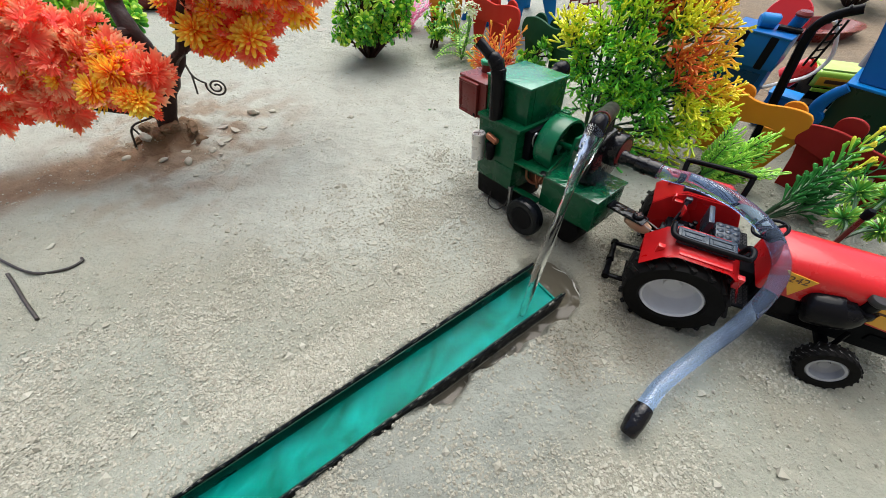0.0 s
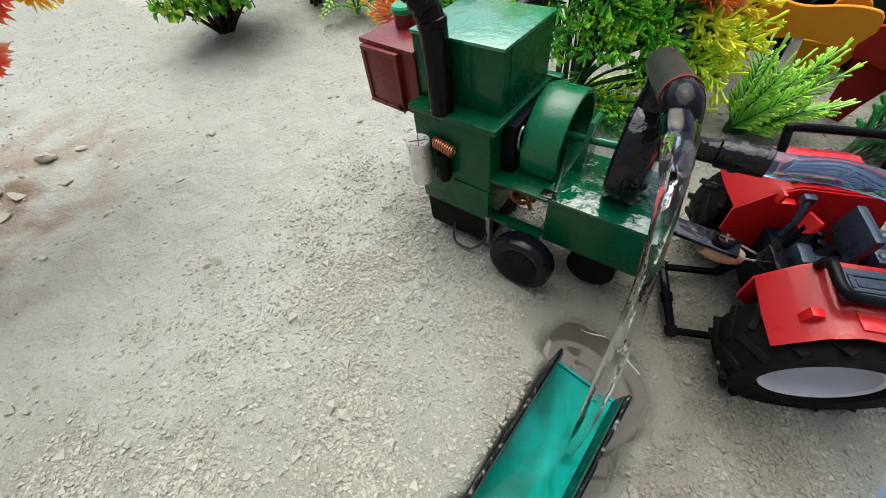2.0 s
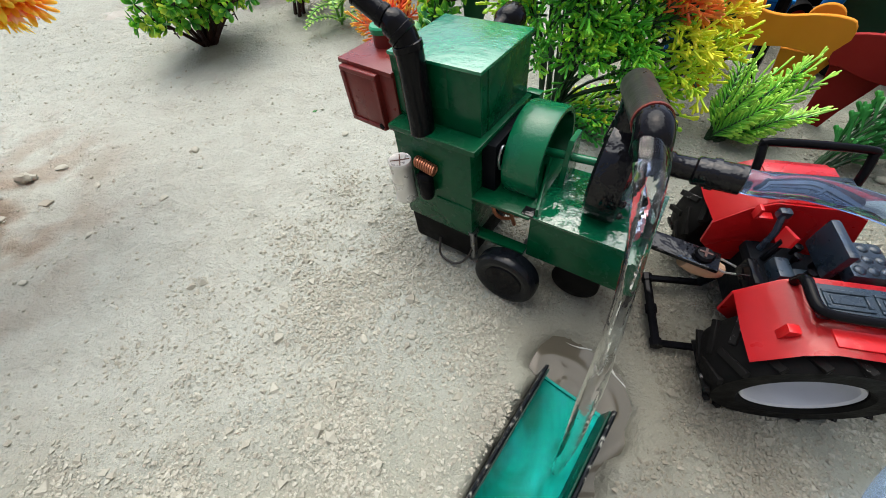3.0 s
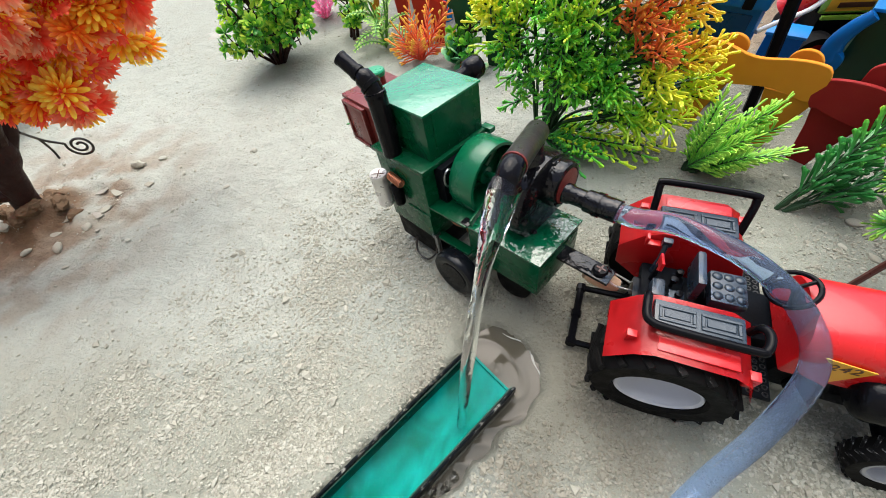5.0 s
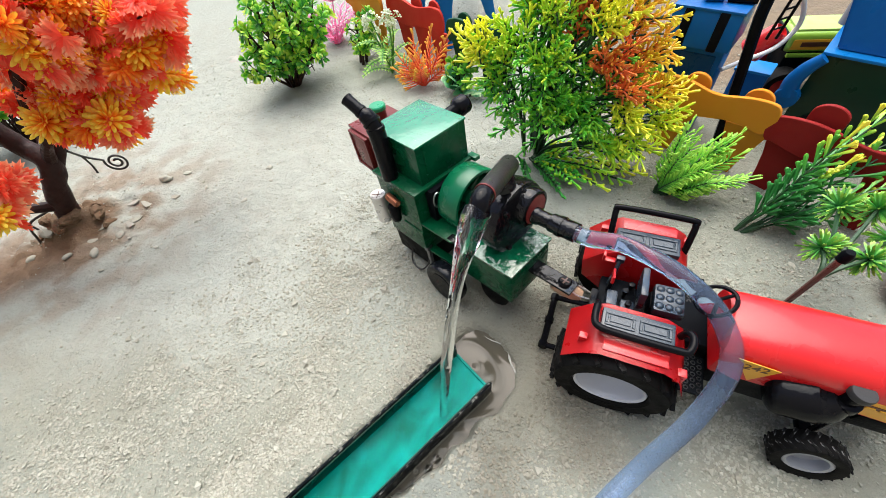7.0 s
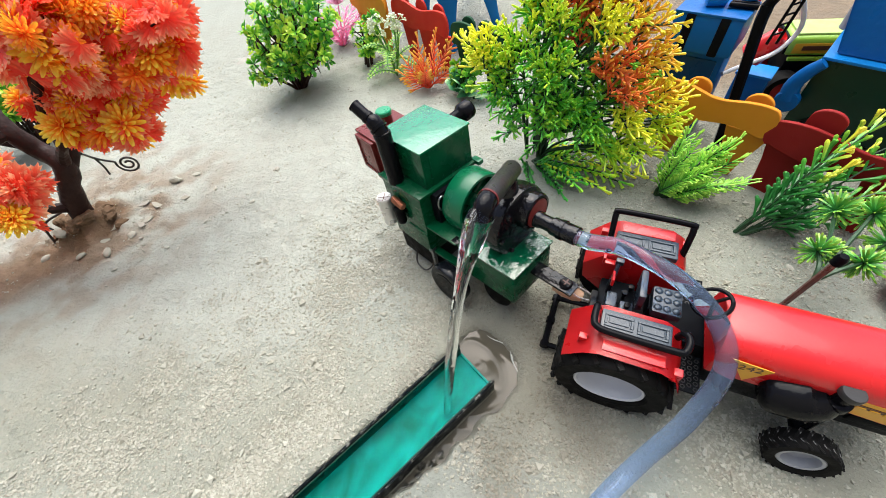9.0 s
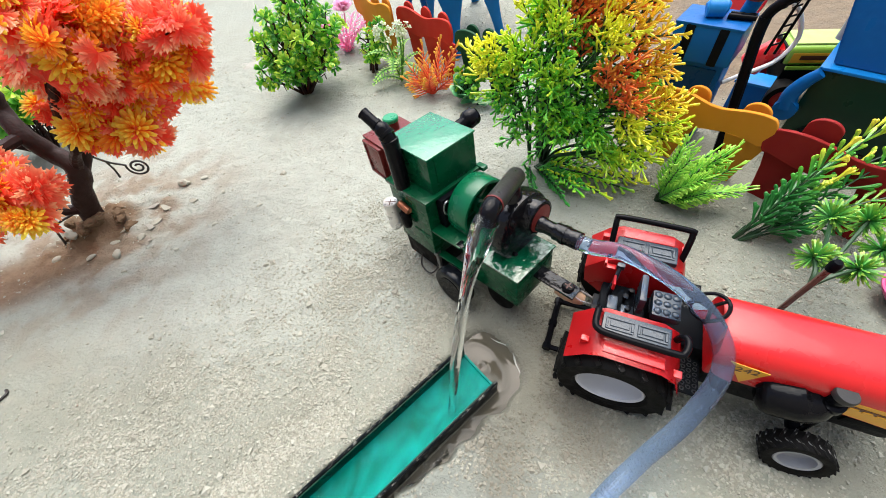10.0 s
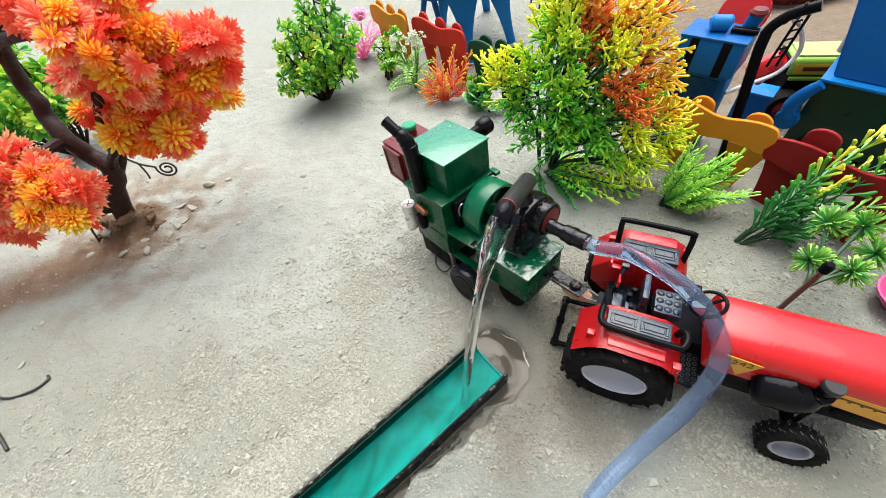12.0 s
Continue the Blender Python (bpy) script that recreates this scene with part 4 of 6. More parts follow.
    p = smooth_path([o1 + d * 0.0004, o1 + d * 0.0040 - Vector((0, 0, 0.0006)), o1 + d * 0.0068 - Vector((0, 0, 0.0030)), o1 + d * 0.0080 - Vector((0, 0, 0.0068))], 5)
    part("nozzle", tube(p, [0.0049] * (len(p) - 1) + [0.0045], 20), PIPE, th, "black bent nozzle")
    # wheels
    for y, s in ((-0.0216, 1), (0.0450, -1)):
        for x, r in ((0.0287, 0.0150),):
            W = Matrix.Translation((x, y, 0.0138)) @ Matrix.Rotation(radians(-90 * s), 4, "X")
            wh = part("wheel", lathe([(0, 0.0008), (0.0095, 0.0008), (0.0112, 0.0002), (r - 0.0022, 0.0), (r - 0.0008, 0.0006), (r - 0.0001, 0.0020), (r, 0.0035), (r, 0.0070), (r - 0.0008, 0.0088), (0.006, 0.0092), (0, 0.0092)], 40, W), WHEELRUB, th, "scuffed black rubber wheel")
            part("hub", lathe([(0, 0.0004), (0.0088, 0.0004), (0.0092, 0.0010)], 28, W), BLACK, wh)
    part("axle", tube([(0.0287, -0.016, 0.0138), (0.0287, 0.040, 0.0138)], 0.0016, 8), STEEL, th)
    # Added black roller that stands for the shadow under the tank.
    W = Matrix.Translation((0.056, -0.004, 0.0098)) @ Matrix.Rotation(radians(-90), 4, "X")
    part("shade_roller", lathe([(0, 0), (0.0085, 0), (0.0108, 0.0015), (0.0108, 0.0250), (0.0085, 0.0265), (0, 0.0265)], 32, W), RUBBER, th, "black roller added for the shadow under the tank")
    part("roller_bracket", box(0.048, 0.064, -0.0040, 0.0200, 0.0170, 0.0250, 0.0006), BLACKM, th)
    # drawbar
    D = Matrix.Translation((0.0735, 0.0100, 0.0392)) @ Matrix.Rotation(radians(1), 4, "Z") @ Matrix.Rotation(radians(3), 4, "Y")
    bar = part("drawbar", box(0, 0.0275, -0.0046, 0.0046, -0.0008, 0.0008, 0.0004, D), TAR, th, "black flat steel drawbar")
    B = D @ Matrix.Translation((0.0218, 0, 0.0008))
    bm = lathe([(0, 0), (0.0034, 0), (0.0036, 0.0012), (0.0028, 0.0022), (0, 0.0024)], 20, B)
    part("screw", bm, BLACK, bar, "black cross-head screw")
    bm = box(-0.0022, 0.0022, -0.0004, 0.0004, 0.0020, 0.0026, 0, B)
    box(-0.0004, 0.0004, -0.0022, 0.0022, 0.0020, 0.0026, 0, B, bm)
    part("screw_slot", bm, INK, bar)
    return PUMP @ p[-1]


# ---- tractor ----
TRACTOR = pose(0.1614, 0.1936, 0.0, 0, 0, -23.5)


def tractor_wheel(th, x, y, z, r, w, rim_r, lugs, side, camber=0, proud=0.037):
    """side -1: its face looks towards -y."""
    W = Matrix.Translation((x, y, z)) @ Matrix.Rotation(radians(90 - camber if side < 0 else camber - 90), 4, "X")
    h = w / 2
    bm = lathe([(rim_r, -h * 0.9), (rim_r + 0.001, -h), (r * 0.90, -h), (r * 0.955, -h * 0.75), (r * 0.965, 0), (r * 0.955, h * 0.75), (r * 0.90, h), (rim_r + 0.0012, h), (rim_r, h * 0.90), (rim_r, -h * 0.9)], 48, W)
    lugs_at = []
    for k in range(lugs):
        for s in (-1, 1):
            a = (k + (0.5 if s > 0 else 0)) * math.tau / lugs
            M = W @ Matrix.Rotation(a, 4, "Z") @ Matrix.Translation((r * 0.953, 0, s * h * 0.50)) @ Matrix.Rotation(radians(32 * s), 4, "X")
            lugs_at.append(M)
    root = part("wheel", lathe([(rim_r + 0.0003, h * 0.70), (rim_r - 0.0006, h * 0.86), (rim_r - 0.0018, h * 0.80), (rim_r * 0.86, h * 0.30), (rim_r * 0.80, -h * 0.22), (rim_r * 0.74, -h * 0.30), (rim_r * 0.30, -h * 0.32), (rim_r * 0.28, -h * 0.12), (rim_r * 0.12, -h * 0.08), (0, -h * 0.08)], 40, W), RIMWHITE if r > 0.02 else RIMGREY, th, "off-white plastic rim" if r > 0.02 else "dusty grey plastic rim")
    part("tyre", bm, RUBBER, root, "black ribbed rubber tyre with dried mud")
    me = finish("tread_lug", box(-0.035 * r, proud * r, -0.045 * r, 0.045 * r, -h * 0.58, h * 0.58, 0.0002, None, None, 1), RUBBER)
    muddy = me.copy()
    muddy.materials[0] = MUDTYRE
    for k, M in enumerate(lugs_at):
        ob = new("tread_lug", muddy if r < 0.02 or (k * 7) % 12 < 4 else me)
        ob.parent, ob.matrix_basis = root, M
    return root


def build_tractor():
    th = thing("toy_tractor", TRACTOR, "red plastic toy tractor with black fittings and white rims", "toy tractor")
    for s in (-1, 1):
        tractor_wheel(th, 0, s * 0.0325, 0.0280, 0.0280, 0.0215, 0.0168, 17, s)
        tractor_wheel(th, 0.0845, HOOD_Y + s * 0.0295, 0.0142, 0.0142, 0.0092, 0.0088, 22, s, 9, 0.018)
        # fender
        ins, outs = s * 0.0160, s * 0.0405
        prof = [(-0.0250, 0.0455), (-0.0165, 0.0555), (-0.0100, 0.0590), (0.0150, 0.0585), (0.0215, 0.0545), (0.0272, 0.0400)]
        bm = bmesh.new()
        rows = [[bm.verts.new((x, y, z + (0.0016 if abs(y) < 0.03 else 0))) for y in (ins, s * 0.0300, s * 0.0335, outs)] for x, z in prof]
        for a, b in zip(rows, rows[1:]):
            for k in range(3):
                bm.faces.new((a[k], a[k + 1], b[k + 1], b[k]))
        bmesh.ops.solidify(bm, geom=bm.faces[:], thickness=0.0012)
        fen = part("fender", bm, RED, th, "red plastic mudguard")
        wall = [(x, z + 0.0010) for x, z in prof] + [(0.0240, 0.0300), (0.0100, 0.0240), (-0.0120, 0.0240), (-0.0235, 0.0340)]
        part("inner_wall", slab(wall, 0.0012, Matrix.Translation((0, ins - 0.0006, 0)), 0.0001), RED, fen)
        part("lamp_tab", box(-0.0195, -0.0160, s * 0.0330 - 0.0015, s * 0.0330 + 0.0015, 0.0515, 0.0575, 0.0004), RED, fen)
        part("lamp_tab", box(0.0205, 0.0240, s * 0.0360 - 0.0018, s * 0.0360 + 0.0018, 0.0480, 0.0555, 0.0004), RED, fen)
        bm = box(-0.0095, 0.0160, s * 0.0352 - 0.0028, s * 0.0352 + 0.0028, 0.0583, 0.0596, 0.0004)
        part("fender_strip", bm, RED, fen)
        # bench on the fender
        y0, y1 = sorted((s * (0.0185 if s > 0 else 0.0190), s * 0.0297))
        bench = part("side_bench", box(-0.0122, 0.0170, y0, y1, 0.0590, 0.0625, 0.0008), WORN_SKYLIT, th, "worn black side seat")
        for x0, x1 in ((-0.0108, 0.0014), (0.0030, 0.0155)):
            bm = bmesh.new()
            e = 0.0012
            for q in ((x0, x1, y0 + 0.0020, y0 + 0.0020 + e), (x0, x1, y1 - 0.0020 - e, y1 - 0.0020), (x0, x0 + e, y0 + 0.0020 + e, y1 - 0.0020 - e), (x1 - e, x1, y0 + 0.0020 + e, y1 - 0.0020 - e)):
                box(*q, 0.0622, 0.0630, 0.0002, None, bm, 1)
            box(x0 + 0.0018, x1 - 0.0018, y0 + 0.0038, y1 - 0.0038, 0.0622, 0.0629, 0.0002, None, bm, 1)
            part("seat_panel", bm, WORN_SKYLIT, bench)
        if s > 0:
            rail = [(-0.0145, 0.0285, 0.0570), (-0.0150, 0.0320, 0.0650), (-0.0150, 0.0352, 0.0690), (-0.0125, 0.0360, 0.0705), (0.0185, 0.0362, 0.0700), (0.0212, 0.0352, 0.0680), (0.0212, 0.0320, 0.0620), (0.0208, 0.0285, 0.0540)]
        else:
            rail = [(-0.0140, -0.0170, 0.0590), (-0.0150, -0.0195, 0.0640), (-0.0152, -0.0270, 0.0642), (-0.0135, -0.0300, 0.0640), (-0.0070, -0.0312, 0.0640), (0.0180, -0.0314, 0.0640), (0.0215, -0.0304, 0.0640), (0.0228, -0.0270, 0.0645), (0.0226, -0.0235, 0.0645), (0.0212, -0.0215, 0.0630), (0.0205, -0.0205, 0.0570)]
        p = smooth_path(rail, 5)
        part("hand_rail", tube(p, 0.0016, 10), BLACK, th, "glossy black tube rail")
        # foot plates
        y0, y1 = sorted((s * 0.0140, s * 0.0330))
        foot = part("footplate", box(0.0240, 0.0385, y0, y1, 0.0300, 0.0315, 0.0004), BLACKM, th)
        bm = bmesh.new()
        for i in range(5):
            for j in range(6):
                x, y = 0.0258 + i * 0.0027, y0 + 0.0020 + (j + 0.5 * (i % 2)) * 0.0029
                if y < y1 - 0.001:
                    lathe([(0.0011, 0.0313), (0.0011, 0.0319), (0.0007, 0.0319), (0.0007, 0.0313)], 8, Matrix.Translation((x, y, 0)), bm)
        part("anti_slip_relief", bm, GREYPIPE, foot)
    # body
    part("gearbox", box(-0.0120, 0.0400, -0.0125, 0.0110, 0.0190, 0.0400, 0.003), BLACKM, th)
    part("rear_axle", tube([(0, -0.024, 0.028), (0, 0.024, 0.028)], 0.0055, 16), BLACKM, th)
    part("lift_housing", box(-0.0140, 0.0030, -0.0125, 0.0100, 0.0400, 0.0450, 0.0012), BLACKM, th)
    part("control_box", box(-0.0105, -0.0055, -0.0095, -0.0010, 0.0445, 0.0505, 0.0008), WORN_SKYLIT, th)
    part("valve_block", box(-0.0035, 0.0025, -0.0120, -0.0035, 0.0445, 0.0480, 0.0006), WORN_SKYLIT, th)
    for x, y, h in ((-0.0022, 0.0000, 0.0510), (-0.0005, -0.0070, 0.0515), (0.0005, 0.0055, 0.0495)):
        part("valve_stem", lathe([(0.0008, 0.0440), (0.0008, h - 0.002), (0.0015, h - 0.002), (0.0015, h), (0, h + 0.0003)], 10, Matrix.Translation((x, y, 0))), BLACK, th)
    part("rear_bracket", box(-0.0175, -0.0140, -0.0120, -0.0010, 0.0400, 0.0480, 0.0008), BLACK, th)
    lev = part("lever", tube([(-0.0100, 0.0060, 0.045), (-0.0088, 0.0080, 0.0530), (-0.0082, 0.0120, 0.0580)], 0.0011, 8), WORN_SKYLIT, th)
    part("lever_knob", box(-0.0100, -0.0060, 0.0110, 0.0140, 0.0565, 0.0600, 0.0008), WORN_SKYLIT, lev)
    lev = part("lever", tube([(-0.0098, 0.0015, 0.045), (-0.0098, 0.0015, 0.0560)], 0.0012, 8), BLACKM, th)
    part("lever_plate", slab([(-0.0040, 0.0018), (0.0034, 0.0042), (0.0040, -0.0002), (0.0006, -0.0046), (-0.0028, -0.0042)], 0.0012, Matrix.Translation((-0.0104, 0.0015, 0.0575)) @ Matrix.Rotation(radians(-90), 4, "Z"), 0.0002), RED, lev, "red kite-shaped plate")
    hook = box(-0.0160, -0.0148, 0.0118, 0.0150, 0.0545, 0.0595, 0.0003)
    box(-0.0148, -0.0098, 0.0118, 0.0150, 0.0545, 0.0557, 0.0003, None, hook)
    part("fender_hook", hook, RED, th)
    # driver's seat
    seat = part("seat", box(0.0095, 0.0228, -0.0085, 0.0068, 0.0485, 0.0540, 0.0016), WORN_SKYLIT, th, "worn black tufted driver's seat")
    for i in range(3):
        for j in range(3):
            part("tuft", lathe([(0, 0.05465), (0.0012, 0.0545), (0.0019, 0.0540), (0.0021, 0.0535)], 12, Matrix.Translation((0.0122 + i * 0.0040, -0.0056 + j * 0.0047, 0))), WORN_SKYLIT, seat)
    part("backrest", box(0.0052, 0.0085, -0.0080, 0.0080, 0.0490, 0.0625, 0.0012, Matrix.Rotation(radians(-3), 4, "Y")), WORN_SKYLIT, seat)
    part("seat_post", box(0.0090, 0.0180, -0.0050, 0.0050, 0.0395, 0.0490, 0.0010), BLACKM, seat)
    # steering wheel
    S = Matrix.Translation((0.0300, -0.0045, 0.0665)) @ Matrix.Rotation(radians(-28), 4, "Y")
    ring = [S @ Vector((0.0074 * math.cos(a), 0.0074 * math.sin(a), 0)) for a in np.linspace(0, math.tau, 29)]
    st = part("steering_wheel", tube(ring, 0.0009, 8), BLACK, th)
    bm = tube([S @ Vector((0, 0, 0.0004)), S @ Vector((0.004, 0, -0.018))], 0.0014, 8)
    for a in (0.4, 2.5, 4.6):
        tube([S @ Vector((0, 0, 0)), S @ Vector((0.0072 * math.cos(a), 0.0072 * math.sin(a), 0))], 0.0008, 6, bm)
    part("steering_column", bm, BLACK, st)
    # hood
    bm = bmesh.new()
    rows = []
    for x, k in ((0.0360, 0.97), (0.0372, 1.0), (0.0585, 1.0), (0.0600, 1.0), (0.090, 0.985), (0.120, 0.96), (0.1265, 0.93), (0.1280, 0.86)):
        hw, zt, zb = 0.0170 * k, HOOD_TOP * (1 - 0.25 * (1 - k)), 0.0470
        row = []
        for a in range(13):
            w = math.pi * a / 12
            c, s = math.cos(w), math.sin(w)
            row.append(bm.verts.new((x, HOOD_Y - hw * (abs(c) ** 0.75) * (1 if c >= 0 else -1), zb + 0.006 + (zt - zb - 0.006) * (s ** 0.8))))
        zlow = 0.0420 if x < 0.059 else 0.0500
        row = [bm.verts.new((x, HOOD_Y - hw, zlow))] + row + [bm.verts.new((x, HOOD_Y + hw, zlow))]
        rows.append(row)
    for a, b in zip(rows, rows[1:]):
        for k in range(len(a) - 1):
            bm.faces.new((a[k], a[k + 1], b[k + 1], b[k]))
    bm.faces.new(rows[0])
    bm.faces.new(rows[-1][::-1])
    hood = part("hood", bm, RED, th, "long glossy red bonnet")
    yd = -0.0172 + HOOD_Y
    tri = [(0.0400, 0.0600), (0.0555, 0.0580), (0.0500, 0.0435)]
    part("number_sticker", slab(tri, 0.0003, Matrix.Translation((0, yd - 0.0003, 0))), YELLOWD, hood, "yellow triangular sticker")
    cu = bpy.data.curves.new("sticker_number", "FONT")
    cu.body, cu.size, cu.extrude, cu.align_x = "242", 0.0060, 0.00005, "CENTER"
    tx = new("sticker_number", cu)
    tx.parent, tx.matrix_basis = hood, Matrix.Translation((0.0484, yd - 0.00045, 0.0537)) @ Matrix.Rotation(radians(-5), 4, "Y") @ Matrix.Rotation(radians(90), 4, "X")
    cu.materials.append(INK)
    part("side_panel", slab([(0.0790, 0.0410), (0.1220, 0.0370), (0.1240, 0.0540), (0.0790, 0.0550)], 0.033, Matrix.Translation((0, -0.0165 + HOOD_Y, 0)), 0.0004), RED, th)
    part("side_sticker", slab([(0.0800, 0.0425), (0.1200, 0.0385), (0.1220, 0.0525), (0.0800, 0.0540)], 0.0003, Matrix.Translation((0, -0.0169 + HOOD_Y, 0))), YELLOWD, th, "yellow and orange side sticker")
    bm = slab([(0.0830, 0.0492), (0.1200, 0.0465), (0.1200, 0.0490), (0.0830, 0.0515)], 0.0003, Matrix.Translation((0, -0.0172 + HOOD_Y, 0)))
    part("sticker_band", bm, INK, th)
    for k in range(7):
        x = 0.0860 + k * 0.0045
        part("sticker_bar", box(x, x + 0.0030, -0.0176 + HOOD_Y, -0.0172 + HOOD_Y, 0.0486 - k * 0.00033, 0.0500 - k * 0.00033, 0), YELLOWD, th)
    # engine, filter, axle
    part("engine", box(0.0400, 0.1180, -0.0190, 0.0080, 0.0170, 0.0480, 0.003), BLACKM, th)
    part("engine_side", box(0.0470, 0.0760, -0.0225, -0.0180, 0.0220, 0.0450, 0.002), BLACK, th)
    bm = tube([(0.0570, -0.0245, 0.0412), (0.0578, -0.0245, 0.0414), (0.0592, -0.0245, 0.0417), (0.0612, -0.0246, 0.0422), (0.0690, -0.0248, 0.0438), (0.0725, -0.0248, 0.0446), (0.0752, -0.0249, 0.0458), (0.0775, -0.0250, 0.0478), (0.0790, -0.0250, 0.0500)], [0.0040, 0.0070, 0.0090, 0.0099, 0.0102, 0.0100, 0.0090, 0.0074, 0.0050], 28)
    flt = part("air_cleaner", bm, PIPE, th, "glossy black air cleaner")
    bm = lathe([(0.0048, 0.0470), (0.0052, 0.0480), (0.0048, 0.0510), (0.0032, 0.0515), (0.0032, 0.0565), (0.0036, 0.0567)], 24, Matrix.Translation((0.0800, -0.0245, 0)))
    part("cleaner_neck", bm, BLACK, flt)
    part("cleaner_cap", lathe([(0.0036, 0.0565), (0.0041, 0.0570), (0.0041, 0.0594), (0.0037, 0.0599), (0, 0.0599)], 24, Matrix.Translation((0.0800, -0.0245, 0))), GREYPIPE, flt, "dull grey cap")
    part("front_axle", box(0.0820, 0.0870, HOOD_Y - 0.0280, HOOD_Y + 0.0260, 0.0120, 0.0165, 0.001), BLACKM, th)
    part("king_pin", tube([(0.0835, -0.0290, 0.0150), (0.0835, -0.0270, 0.0340)], 0.0012, 8), BLACK, th)
    part("front_bracket", box(0.0960, 0.1240, -0.0200, 0.0200, 0.0250, 0.0310, 0.001), BLACKM, th)
    # hitch
    p = [(-0.0120, -0.0205, 0.0075), (-0.0345, -0.0205, 0.0058), (-0.0345, 0.0125, 0.0058), (-0.0120, 0.0125, 0.0075)]
    bm = tube(smooth_path([p[0], p[1]], 2), 0.0017, 8)
    tube([p[1], p[2]], 0.0019, 8, bm)
    tube([p[2], p[3]], 0.0017, 8, bm)
    for q in (p[1], p[2], (-0.0345, -0.004, 0.0058)):
        tube([Vector(q) - Vector((0, 0.0018, 0)), Vector(q) + Vector((0, 0.0018, 0))], 0.0026, 8, bm)
    part("hitch_frame", bm, BLACK, th, "glossy black lower hitch frame")
    part("hitch_link", tube([(-0.0120, -0.0205, 0.0075), (-0.0050, -0.0150, 0.0240)], 0.0020, 8), BLACKM, th)
    part("hitch_link", tube([(-0.0120, 0.0125, 0.0075), (-0.0050, 0.0130, 0.0240)], 0.0020, 8), BLACKM, th)
    m = TRACTOR.inverted() @ PUMP
    a, b = m @ Vector((0.0930, 0.0100, 0.0345)), Vector((-0.0170, -0.0010, 0.0360))
    d = (b - a).normalized()
    bm = tube([a - d * 0.004, a + d * 0.002, a + d * 0.008, a + d * 0.012], [0.0030, 0.0044, 0.0042, 0.0030], 12)
    part("wooden_plug", bm, WOOD, th, "bare wooden peg under the drawbar")
    s0 = m @ Vector((0.0960, 0.0095, 0.0400))
    for off in (-0.003, 0.003):
        w = smooth_path([s0, s0.lerp(b, 0.5) + Vector((0, off, 0.001)), b + Vector((0.001, off * 0.6, 0.003))], 6)
        part("tie_wire", tube(w, 0.00045, 6), TIN, th, "thin silvery tie wire")


HOOD_TOP = 0.0660
HOOD_Y = -0.0075


def build_hose():
    start = PUMP @ Vector((0.0900, 0.0187, 0.0684))
    pts = [start, PUMP @ Vector((0.100, 0.0188, 0.0690)), (0.157, 0.2055, 0.0735), (0.1745, 0.188, 0.0725), (0.1855, 0.169, 0.0665), (0.1855, 0.152, 0.0560), (0.1720, 0.1370, 0.0380), (0.1520, 0.1235, 0.0225), (0.1310, 0.1085, 0.0150), (0.1175, 0.0945, 0.0125)]
    path = smooth_path(pts, 14)
    th = thing("suction_hose", Matrix(), "clear plastic hose full of water looping from pump over tractor", "hose")
    bm = tube(path, 0.0041, 24)
    part("tube_wall", bm, HOSE, th)
    e = path[-1]
    d = (path[-1] - path[-3]).normalized()
    f = Vector((0.1105, 0.0855, 0.0070))
    bm = tube([e - d * 0.003, e, e + (f - e) * 0.5, f, f + (f - e) * 0.1], [0.0046, 0.0049, 0.0049, 0.0042, 0.0030], 14)
    part("strainer", bm, TAR, th, "black strainer on the hose end")


build_ground()
build_clods()
build_channel()
build_puddle()
SPOUT = build_pump()
build_stream(SPOUT + Vector((0, 0, 0.003)), Vector((0.0610, 0.1515, -0.0035)))
build_tractor()
build_hose()


# ---- plants ----
def rosette(lv, rng, p, d, r, lobes, width, t0=0.0, t1=1.0, rings=2, oval=False):
    """A whorl of long lobes round d, in rings that open outwards."""
    a, b = axes_for(d)
    for ring in range(rings):
        n = max(3, int(lobes * (1 - 0.3 * ring)))
        tilt = 0.25 + 0.55 * ring
        for k in range(n):
            w = (k + 0.5 * ring + rng.uniform(-0.25, 0.25)) * math.tau / n
            out = math.cos(w) * a + math.sin(w) * b
            dd = (out + d * (tilt + rng.uniform(-0.15, 0.25)))
            side = d.cross(out)
            ln = r * rng.uniform(0.75, 1.15) * (1 - 0.15 * ring)
            if oval:
                lv.oval(p, dd, side, ln, ln * width, t0, t1 * rng.uniform(0.85, 1.1), rng.uniform(0.05, 0.2))
            else:
                lv.leaf(p, dd, side, ln, ln * width, t0, t1 * rng.uniform(0.85, 1.1), rng.uniform(-0.05, 0.2))


def head(lv, rng, p, d, r, t1):
    """A cushion of round-ended lobes in four whorls, the innermost upright, like a flat moulded flower."""
    a, b = axes_for(d)
    for n, lean, f in ((15, 0.10, 1.0), (13, 0.45, 0.84), (10, 0.95, 0.66), (6, 1.9, 0.50)):
        turn = rng.uniform(0, 1)
        for k in range(n):
            w = (k + turn + rng.uniform(-0.15, 0.15)) * math.tau / n
            out = math.cos(w) * a + math.sin(w) * b
            ln = r * f * rng.uniform(0.88, 1.1)
            lv.oval(p + d * r * 0.10 * (1 - f), out + d * (lean + rng.uniform(-0.1, 0.1)), d.cross(out), ln, ln * 0.23 / f ** 0.6, rng.uniform(-0.05, 0.2), t1 * rng.uniform(0.88, 1.08), rng.uniform(0.08, 0.2))


def maple_leaf(lv, rng, p, d, r, t0, t1):
    """A flat plastic maple leaf with seven lobes, each toothed by side points."""
    a, b = axes_for(d)
    turn = rng.uniform(0, math.tau)
    for k in range(7):
        w = turn + (k - 3) * 0.62
        out = math.cos(w) * a + math.sin(w) * b
        side = d.cross(out)
